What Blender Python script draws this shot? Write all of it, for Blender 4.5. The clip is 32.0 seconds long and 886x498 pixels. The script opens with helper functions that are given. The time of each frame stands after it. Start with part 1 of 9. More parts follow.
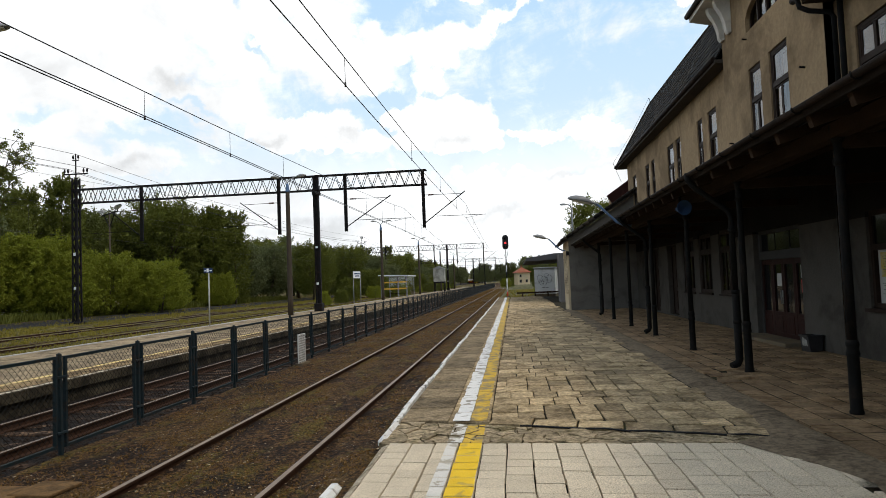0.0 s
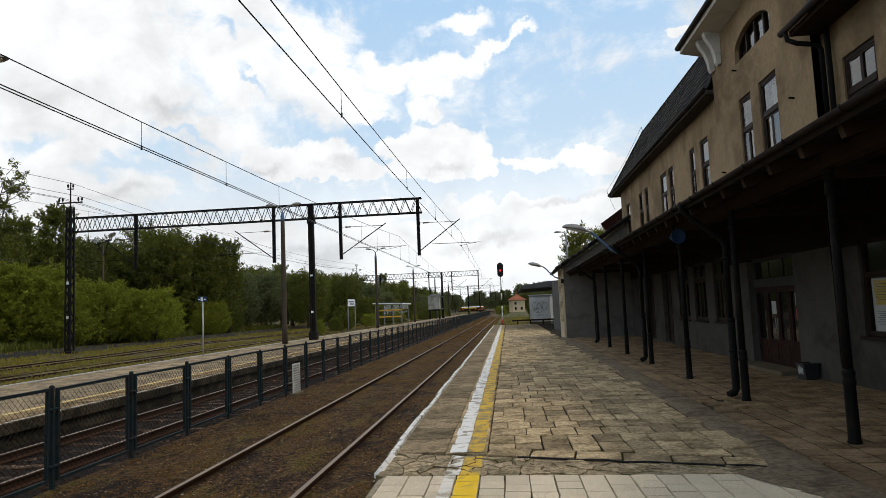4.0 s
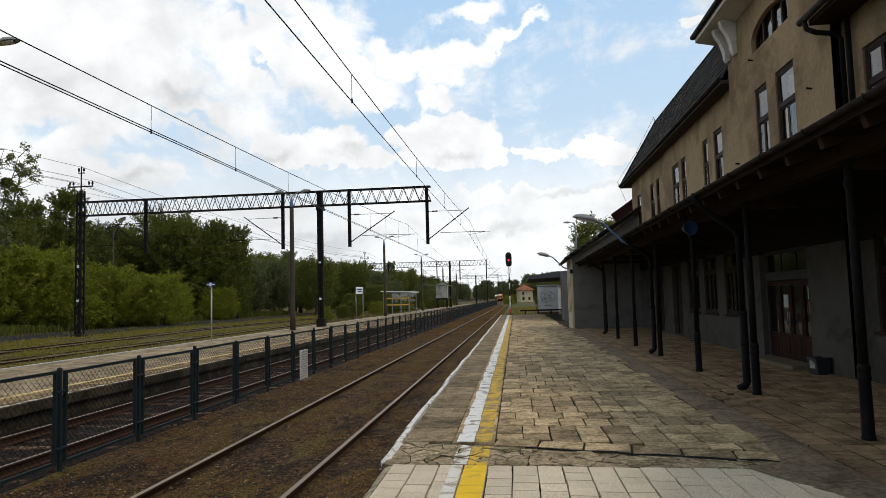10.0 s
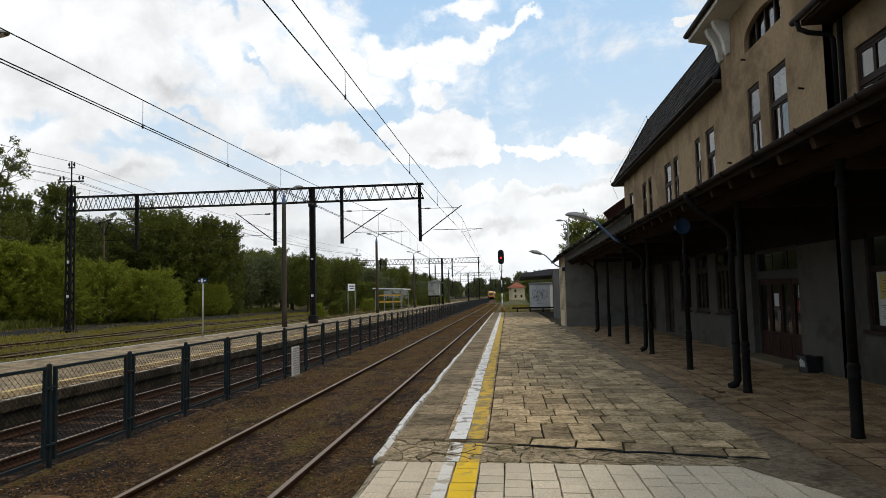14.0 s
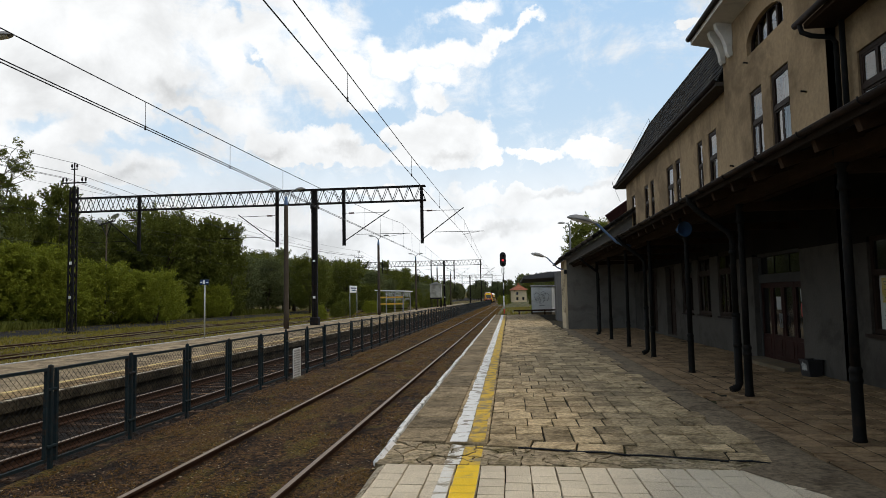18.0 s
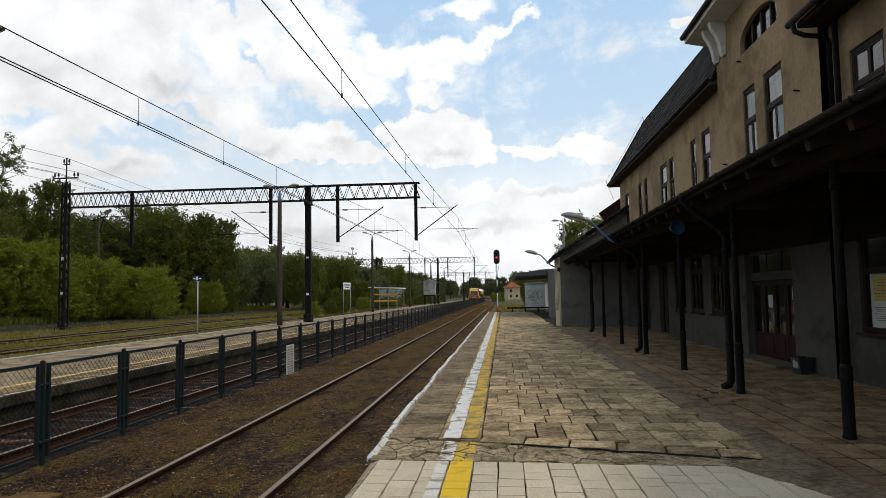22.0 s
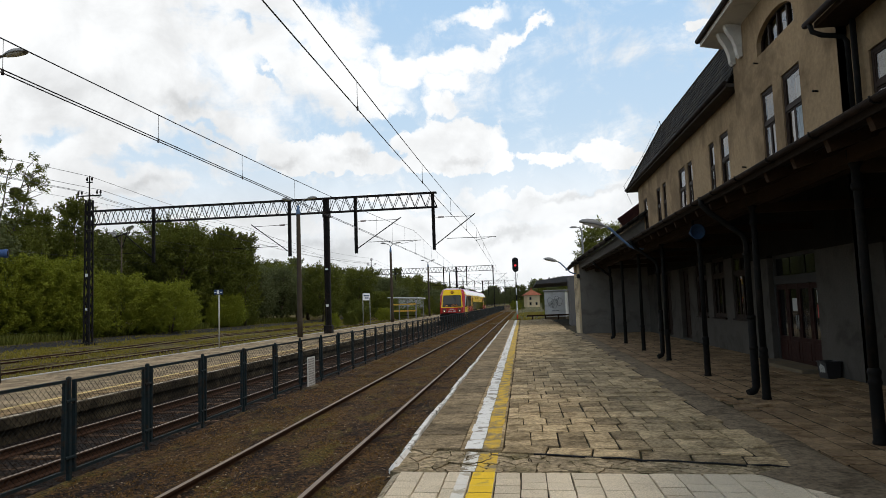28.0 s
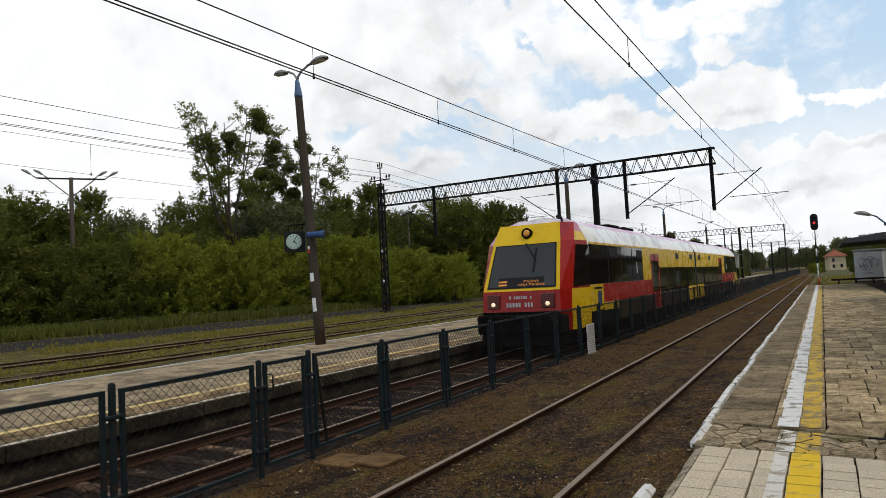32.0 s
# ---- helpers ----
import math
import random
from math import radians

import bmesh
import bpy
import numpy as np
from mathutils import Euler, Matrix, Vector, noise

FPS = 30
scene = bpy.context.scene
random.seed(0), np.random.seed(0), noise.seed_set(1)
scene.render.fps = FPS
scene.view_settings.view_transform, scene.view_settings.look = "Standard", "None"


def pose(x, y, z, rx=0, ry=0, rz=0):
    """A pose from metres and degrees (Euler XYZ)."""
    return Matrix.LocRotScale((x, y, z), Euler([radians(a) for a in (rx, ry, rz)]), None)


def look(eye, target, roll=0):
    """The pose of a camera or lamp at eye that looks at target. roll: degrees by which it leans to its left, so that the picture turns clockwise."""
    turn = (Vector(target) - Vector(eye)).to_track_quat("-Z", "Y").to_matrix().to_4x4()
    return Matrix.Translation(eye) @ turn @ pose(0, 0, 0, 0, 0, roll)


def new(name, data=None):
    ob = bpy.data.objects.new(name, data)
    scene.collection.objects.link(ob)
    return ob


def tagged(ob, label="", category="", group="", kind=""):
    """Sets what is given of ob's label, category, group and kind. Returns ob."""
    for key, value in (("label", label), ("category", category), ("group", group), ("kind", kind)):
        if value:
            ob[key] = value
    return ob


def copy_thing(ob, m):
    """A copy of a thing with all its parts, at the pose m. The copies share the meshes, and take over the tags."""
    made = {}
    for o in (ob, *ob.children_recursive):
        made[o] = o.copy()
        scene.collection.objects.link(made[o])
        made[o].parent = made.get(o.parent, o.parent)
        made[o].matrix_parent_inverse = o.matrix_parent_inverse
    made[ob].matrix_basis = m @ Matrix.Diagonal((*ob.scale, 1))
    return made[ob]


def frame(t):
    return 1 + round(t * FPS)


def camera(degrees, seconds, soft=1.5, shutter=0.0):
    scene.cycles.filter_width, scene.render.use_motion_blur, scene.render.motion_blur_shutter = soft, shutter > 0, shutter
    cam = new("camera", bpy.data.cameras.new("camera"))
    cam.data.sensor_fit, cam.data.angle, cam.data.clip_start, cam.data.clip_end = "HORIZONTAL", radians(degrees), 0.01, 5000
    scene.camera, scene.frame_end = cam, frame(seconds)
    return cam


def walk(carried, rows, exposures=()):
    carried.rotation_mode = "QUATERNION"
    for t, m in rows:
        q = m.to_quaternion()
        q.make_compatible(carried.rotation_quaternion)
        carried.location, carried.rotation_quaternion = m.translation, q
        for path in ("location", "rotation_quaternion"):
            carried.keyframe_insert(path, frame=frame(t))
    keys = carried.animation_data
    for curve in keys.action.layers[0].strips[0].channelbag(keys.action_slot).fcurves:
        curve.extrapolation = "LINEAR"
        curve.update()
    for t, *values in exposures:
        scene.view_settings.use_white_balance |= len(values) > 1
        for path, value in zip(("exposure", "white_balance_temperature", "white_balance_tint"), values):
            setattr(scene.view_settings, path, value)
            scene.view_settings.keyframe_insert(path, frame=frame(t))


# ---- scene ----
cam = camera(67.5, 32.0, soft=0.35)
PATH = [
    (0, 0.050, -0.057, 1.545, 92.91, 2.25, 6.07),
    (0.5, 0.049, -0.062, 1.576, 93.65, 2.24, 6.02),
    (1, 0.045, -0.073, 1.582, 94.93, 2.16, 5.97),
    (1.5, 0.048, -0.082, 1.574, 95.52, 1.69, 6.04),
    (2, 0.032, -0.081, 1.575, 95.68, 1.63, 5.91),
    (2.5, 0.042, -0.080, 1.579, 95.63, 1.52, 5.89),
    (3, 0.038, -0.086, 1.572, 95.79, 1.55, 5.78),
    (3.5, 0.038, -0.100, 1.570, 95.21, 2.06, 5.64),
    (5.5, 0.017, -0.011, 1.589, 95.44, 2.68, 5.61),
    (6, 0.014, -0.025, 1.565, 94.95, 1.82, 5.63),
    (6.5, 0.007, 0.002, 1.581, 94.63, 1.64, 5.48),
    (7, 0.016, -0.006, 1.568, 94.63, 1.73, 5.83),
    (7.5, 0.007, -0.001, 1.570, 94.49, 1.57, 5.79),
    (8, 0.009, 0.001, 1.578, 94.53, 1.59, 5.77),
    (8.5, 0.007, -0.003, 1.571, 94.49, 1.48, 5.92),
    (9, 0.002, -0.003, 1.577, 94.50, 1.66, 6.03),
    (9.5, 0.008, 0.000, 1.569, 94.44, 1.66, 6.11),
    (10, 0.009, -0.001, 1.566, 94.33, 1.57, 6.27),
    (10.5, 0.011, 0.006, 1.566, 94.22, 1.80, 6.33),
    (11, 0.007, -0.007, 1.569, 94.47, 1.44, 6.40),
    (11.5, -0.004, 0.000, 1.562, 94.06, 1.03, 5.85),
    (12, -0.008, 0.004, 1.564, 94.07, 0.96, 5.50),
    (12.5, -0.001, -0.002, 1.565, 94.12, 1.03, 5.53),
    (13, -0.000, 0.000, 1.570, 94.08, 1.16, 5.63),
    (13.5, 0.003, 0.006, 1.566, 94.10, 1.17, 5.67),
    (14, -0.001, 0.007, 1.565, 94.08, 1.31, 5.59),
    (14.5, 0.004, 0.012, 1.568, 94.20, 1.33, 5.48),
    (16.5, 0.006, -0.003, 1.568, 94.61, 1.06, 6.01),
    (17, 0.010, -0.006, 1.563, 94.45, 0.95, 5.89),
    (17.5, 0.004, 0.000, 1.562, 94.25, 1.12, 5.77),
    (18, 0.006, 0.009, 1.567, 94.27, 1.14, 5.75),
    (18.5, 0.010, -0.004, 1.568, 94.36, 1.32, 5.54),
    (19, 0.007, -0.005, 1.566, 94.38, 1.20, 5.41),
    (19.5, 0.006, -0.001, 1.560, 94.08, 1.25, 5.46),
    (20, 0.017, -0.002, 1.565, 93.83, 1.18, 5.18),
    (20.5, 0.007, 0.009, 1.564, 93.81, 1.52, 5.06),
    (21, 0.007, 0.001, 1.567, 94.08, 1.28, 5.06),
    (21.5, 0.003, -0.005, 1.564, 94.15, 0.92, 5.11),
    (22, 0.005, 0.000, 1.562, 94.02, 0.95, 5.20),
    (22.5, 0.006, 0.002, 1.564, 93.88, 1.12, 5.11),
    (23, 0.002, 0.005, 1.564, 93.94, 1.43, 5.10),
    (23.5, 0.011, 0.001, 1.564, 93.99, 1.31, 5.18),
    (24, 0.008, -0.007, 1.563, 94.10, 0.93, 5.19),
    (24.5, 0.006, -0.001, 1.566, 94.14, 1.10, 5.34),
    (25, 0.004, -0.006, 1.568, 94.30, 1.20, 5.36),
    (25.5, 0.013, -0.004, 1.569, 94.31, 1.24, 5.42),
    (27.5, 0.019, -0.018, 1.574, 94.83, 1.92, 6.20),
    (28, 0.012, -0.004, 1.575, 94.84, 2.00, 6.87),
    (28.5, -0.006, 0.031, 1.559, 94.76, 2.22, 8.46),
    (29, -0.015, 0.054, 1.560, 94.59, 2.45, 10.97),
    (29.5, -0.006, 0.063, 1.566, 94.43, 2.21, 13.74),
    (30, -0.044, 0.056, 1.576, 94.65, 2.37, 16.54),
    (30.5, -0.108, 0.038, 1.575, 94.99, 2.04, 19.98),
    (31, -0.158, 0.030, 1.573, 94.22, 2.65, 24.04),
    (31.5, -0.164, 0.071, 1.560, 93.54, 3.15, 27.31),
    (32, -0.185, 0.054, 1.558, 93.14, 3.08, 29.85),
]
EXPOSE = ((0.0, 0.14), (1.0, 0.12), (1.8, -0.03), (3.5, -0.05), (28.0, -0.08), (30.0, -0.16), (30.6, -0.30), (31.0, -0.42), (31.4, -0.28), (32.0, -0.10))
walk(cam, [(t, pose(*p)) for t, *p in PATH], EXPOSE)

# ---- sky and sun ----
SUN_EL, SUN_AZ = 59.0, 98.0    # degrees; azimuth from +y towards +x


def make_world():
    w = bpy.data.worlds.new("sky")
    scene.world = w
    w.use_nodes = True
    nt = w.node_tree
    nt.nodes.clear()
    N, L = nt.nodes.new, nt.links.new

    def math_(op, a, b=None, c=None, clamp=False):
        n = N("ShaderNodeMath")
        n.operation, n.use_clamp = op, clamp
        for i, v in enumerate((a, b, c)):
            if v is None:
                continue
            if isinstance(v, (int, float)):
                n.inputs[i].default_value = v
            else:
                L(v, n.inputs[i])
        return n.outputs[0]

    def vec_(op, a, b=None, scale=None):
        n = N("ShaderNodeVectorMath")
        n.operation = op
        for i, v in enumerate((a, b)):
            if v is None:
                continue
            if isinstance(v, (tuple, Vector)):
                n.inputs[i].default_value = v
            else:
                L(v, n.inputs[i])
        if scale is not None:
            if isinstance(scale, (int, float)):
                n.inputs["Scale"].default_value = scale
            else:
                L(scale, n.inputs["Scale"])
        return n.outputs["Value"] if op == "DOT_PRODUCT" else n.outputs[0]

    def range_(v, a, b, c=0.0, d=1.0, smooth=True):
        r = N("ShaderNodeMapRange")
        r.interpolation_type = "SMOOTHSTEP" if smooth else "LINEAR"
        for k, x in (("From Min", a), ("From Max", b), ("To Min", c), ("To Max", d)):
            r.inputs[k].default_value = x
        L(v, r.inputs["Value"])
        return r.outputs[0]

    def mix_(f, a, b):
        x = N("ShaderNodeMix")
        x.data_type = "RGBA"
        L(f, x.inputs[0])
        for i, v in ((6, a), (7, b)):
            if isinstance(v, tuple):
                x.inputs[i].default_value = (*v, 1)
            else:
                L(v, x.inputs[i])
        return x.outputs[2]

    out, bg = N("ShaderNodeOutputWorld"), N("ShaderNodeBackground")
    sky = N("ShaderNodeTexSky")
    sky.sky_type, sky.sun_disc = "NISHITA", False
    sky.sun_elevation, sky.sun_rotation = radians(SUN_EL), radians(SUN_AZ)
    sky.air_density, sky.dust_density, sky.ozone_density = 1.0, 1.2, 1.2
    d = N("ShaderNodeTexCoord").outputs["Generated"]
    sep = N("ShaderNodeSeparateXYZ")
    L(d, sep.inputs[0])
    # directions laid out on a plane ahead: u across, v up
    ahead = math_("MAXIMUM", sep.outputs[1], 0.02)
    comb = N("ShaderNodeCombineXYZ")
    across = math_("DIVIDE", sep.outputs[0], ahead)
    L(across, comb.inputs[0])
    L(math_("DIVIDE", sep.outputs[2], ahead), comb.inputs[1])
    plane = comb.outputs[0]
    front = range_(sep.outputs[1], 0.18, 0.40)

    def noise_(scale, detail, rough, dist, off, colour=False, stretch=(1.0, 1.0, 1.0), turn=0.0):
        m = N("ShaderNodeMapping")
        m.inputs["Location"].default_value = off
        m.inputs["Rotation"].default_value = (0, radians(turn), 0)
        m.inputs["Scale"].default_value = stretch
        L(d, m.inputs[0])
        n = N("ShaderNodeTexNoise")
        n.inputs["Scale"].default_value, n.inputs["Detail"].default_value = scale, detail
        n.inputs["Roughness"].default_value, n.inputs["Distortion"].default_value = rough, dist
        L(m.outputs[0], n.inputs["Vector"])
        return n.outputs["Color" if colour else 0]

    def pushed(scale, rough, by, fine, finer):
        """The plane with its points pushed about, for ragged edges."""
        a = vec_("SCALE", vec_("SUBTRACT", noise_(scale, 4, rough, 0.2, (0, 0, 0), True), (0.5, 0.5, 0.5)), None, by)
        b = vec_("SCALE", vec_("SUBTRACT", noise_(fine, 6, 0.62, 0.0, (4, 2, 1), True), (0.5, 0.5, 0.5)), None, finer)
        return vec_("ADD", plane, vec_("ADD", a, b))

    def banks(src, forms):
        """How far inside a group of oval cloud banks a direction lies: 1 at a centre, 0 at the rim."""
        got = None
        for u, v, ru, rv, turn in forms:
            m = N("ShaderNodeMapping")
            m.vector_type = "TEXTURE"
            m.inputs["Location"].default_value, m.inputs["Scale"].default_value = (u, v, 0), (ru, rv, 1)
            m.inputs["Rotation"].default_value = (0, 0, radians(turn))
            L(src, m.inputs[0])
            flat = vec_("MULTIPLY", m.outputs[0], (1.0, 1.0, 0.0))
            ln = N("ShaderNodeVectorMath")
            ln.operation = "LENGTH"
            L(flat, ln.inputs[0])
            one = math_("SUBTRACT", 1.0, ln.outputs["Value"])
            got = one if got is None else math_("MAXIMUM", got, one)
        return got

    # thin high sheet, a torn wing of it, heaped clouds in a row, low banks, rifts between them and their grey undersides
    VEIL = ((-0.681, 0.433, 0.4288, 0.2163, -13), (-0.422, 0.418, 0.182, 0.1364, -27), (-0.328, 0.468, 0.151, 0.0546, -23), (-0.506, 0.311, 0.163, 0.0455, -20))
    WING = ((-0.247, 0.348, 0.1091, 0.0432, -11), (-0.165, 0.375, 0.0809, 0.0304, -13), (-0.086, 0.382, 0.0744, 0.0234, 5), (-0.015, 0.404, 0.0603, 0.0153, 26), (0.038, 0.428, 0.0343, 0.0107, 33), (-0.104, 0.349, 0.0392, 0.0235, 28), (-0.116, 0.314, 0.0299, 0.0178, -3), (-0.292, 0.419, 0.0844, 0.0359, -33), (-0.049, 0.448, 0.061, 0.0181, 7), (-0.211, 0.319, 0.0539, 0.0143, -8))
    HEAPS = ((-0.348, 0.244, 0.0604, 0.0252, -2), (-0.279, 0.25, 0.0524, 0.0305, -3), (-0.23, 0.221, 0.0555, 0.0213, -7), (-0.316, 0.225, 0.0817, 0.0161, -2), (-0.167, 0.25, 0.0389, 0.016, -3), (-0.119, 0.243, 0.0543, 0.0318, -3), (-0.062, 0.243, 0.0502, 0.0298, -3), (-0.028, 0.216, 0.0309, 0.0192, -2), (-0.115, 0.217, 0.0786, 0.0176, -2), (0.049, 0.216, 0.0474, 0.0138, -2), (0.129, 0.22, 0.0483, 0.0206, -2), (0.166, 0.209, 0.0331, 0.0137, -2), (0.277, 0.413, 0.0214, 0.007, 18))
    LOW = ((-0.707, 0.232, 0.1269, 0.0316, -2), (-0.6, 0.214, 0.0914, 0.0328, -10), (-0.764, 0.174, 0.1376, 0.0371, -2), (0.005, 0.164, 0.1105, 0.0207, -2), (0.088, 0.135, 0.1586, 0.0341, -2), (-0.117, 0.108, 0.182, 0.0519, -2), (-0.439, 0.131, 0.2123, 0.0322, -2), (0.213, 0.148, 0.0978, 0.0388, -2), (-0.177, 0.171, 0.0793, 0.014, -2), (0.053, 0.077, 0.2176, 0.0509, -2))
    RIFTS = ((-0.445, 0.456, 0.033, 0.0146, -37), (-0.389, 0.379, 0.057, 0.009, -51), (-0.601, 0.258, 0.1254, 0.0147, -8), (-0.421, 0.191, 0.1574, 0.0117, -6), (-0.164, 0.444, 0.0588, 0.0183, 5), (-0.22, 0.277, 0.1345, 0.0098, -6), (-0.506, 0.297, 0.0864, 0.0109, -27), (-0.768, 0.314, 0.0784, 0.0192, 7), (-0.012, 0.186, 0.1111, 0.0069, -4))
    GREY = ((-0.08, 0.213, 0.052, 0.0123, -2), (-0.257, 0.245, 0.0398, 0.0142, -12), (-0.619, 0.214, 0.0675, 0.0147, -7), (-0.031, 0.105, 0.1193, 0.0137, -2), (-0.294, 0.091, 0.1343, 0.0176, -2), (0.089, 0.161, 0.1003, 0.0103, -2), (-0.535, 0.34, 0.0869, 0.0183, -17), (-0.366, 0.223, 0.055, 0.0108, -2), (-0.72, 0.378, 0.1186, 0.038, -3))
    crisp = pushed(9.0, 0.55, 0.055, 30.0, 0.050)
    loose = pushed(6.0, 0.60, 0.120, 24.0, 0.070)
    streak = noise_(5.0, 9, 0.66, 0.6, (1.7, 0.4, 3.1), False, (1.0, 1.0, 2.4), 24)
    mottle = noise_(13.0, 8, 0.66, 0.4, (0.4, 2.2, 1.3))
    torn = math_("MULTIPLY_ADD", math_("SUBTRACT", mottle, 0.5), 1.7, math_("MULTIPLY", math_("SUBTRACT", streak, 0.5), 1.5))
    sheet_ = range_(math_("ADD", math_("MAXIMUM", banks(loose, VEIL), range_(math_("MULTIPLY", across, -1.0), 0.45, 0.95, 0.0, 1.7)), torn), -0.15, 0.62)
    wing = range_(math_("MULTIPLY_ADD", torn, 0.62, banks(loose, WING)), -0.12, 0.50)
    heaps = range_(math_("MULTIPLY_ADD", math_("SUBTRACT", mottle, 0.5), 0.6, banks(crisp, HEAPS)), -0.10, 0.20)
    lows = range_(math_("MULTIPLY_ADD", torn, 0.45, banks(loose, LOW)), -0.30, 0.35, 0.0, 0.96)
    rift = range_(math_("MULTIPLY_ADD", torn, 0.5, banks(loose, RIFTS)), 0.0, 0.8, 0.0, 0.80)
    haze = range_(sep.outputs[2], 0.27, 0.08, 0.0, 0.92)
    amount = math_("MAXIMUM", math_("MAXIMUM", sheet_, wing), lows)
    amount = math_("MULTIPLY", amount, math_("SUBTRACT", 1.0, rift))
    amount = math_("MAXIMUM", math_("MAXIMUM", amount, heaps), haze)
    # the sky behind and overhead goes on in the same broken way
    other = range_(math_("MULTIPLY_ADD", mottle, 0.5, math_("MULTIPLY", noise_(2.1, 7, 0.58, 0.4, (3.1, 1.4, 0)), 0.9)), 0.60, 0.80)
    blend = N("ShaderNodeMix")
    L(front, blend.inputs[0]), L(other, blend.inputs[2]), L(amount, blend.inputs[3])
    amount = blend.outputs[0]
    lump = noise_(9.0, 8, 0.60, 0.35, (1.3, 4.1, 0.6))
    soft_ = noise_(2.6, 5, 0.5, 0.2, (5.0, 0.4, 2.0))
    shade = range_(math_("MULTIPLY_ADD", lump, 0.50, math_("MULTIPLY", soft_, 0.50)), 0.36, 0.58, CLOUD[0], CLOUD[1])
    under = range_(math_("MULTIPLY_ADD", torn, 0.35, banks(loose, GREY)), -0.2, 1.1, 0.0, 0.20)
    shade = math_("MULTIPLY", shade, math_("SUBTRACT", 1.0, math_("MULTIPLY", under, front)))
    deep = range_(sep.outputs[2], 0.08, 0.62)
    pale = mix_(deep, (0.70, 0.86, 1.0), (0.40, 0.66, 0.98))
    clear = mix_(range_(sep.outputs[2], 0.50, 0.95, 0.10, 0.95), pale, vec_("SCALE", sky.outputs[0], None, SKY))
    col = mix_(amount, clear, vec_("SCALE", (0.975, 0.99, 1.0), None, shade))
    L(col, bg.inputs["Color"])
    bg.inputs["Strength"].default_value = 1.0
    L(bg.outputs[0], out.inputs["Surface"])


CLOUD = (0.84, 1.12)    # radiance of grey undersides and bright crowns
SKY = 0.11
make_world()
sun = new("sun", bpy.data.lights.new("sun", "SUN"))
sun.data.energy, sun.data.angle, sun.data.color = 1.35, radians(14), (1.0, 0.89, 0.74)
_s = Vector((math.sin(radians(SUN_AZ)) * math.cos(radians(SUN_EL)), math.cos(radians(SUN_AZ)) * math.cos(radians(SUN_EL)), math.sin(radians(SUN_EL))))
sun.matrix_world = look(_s * 60, (0, 0, 0))


# ---- materials ----
MATS = {}


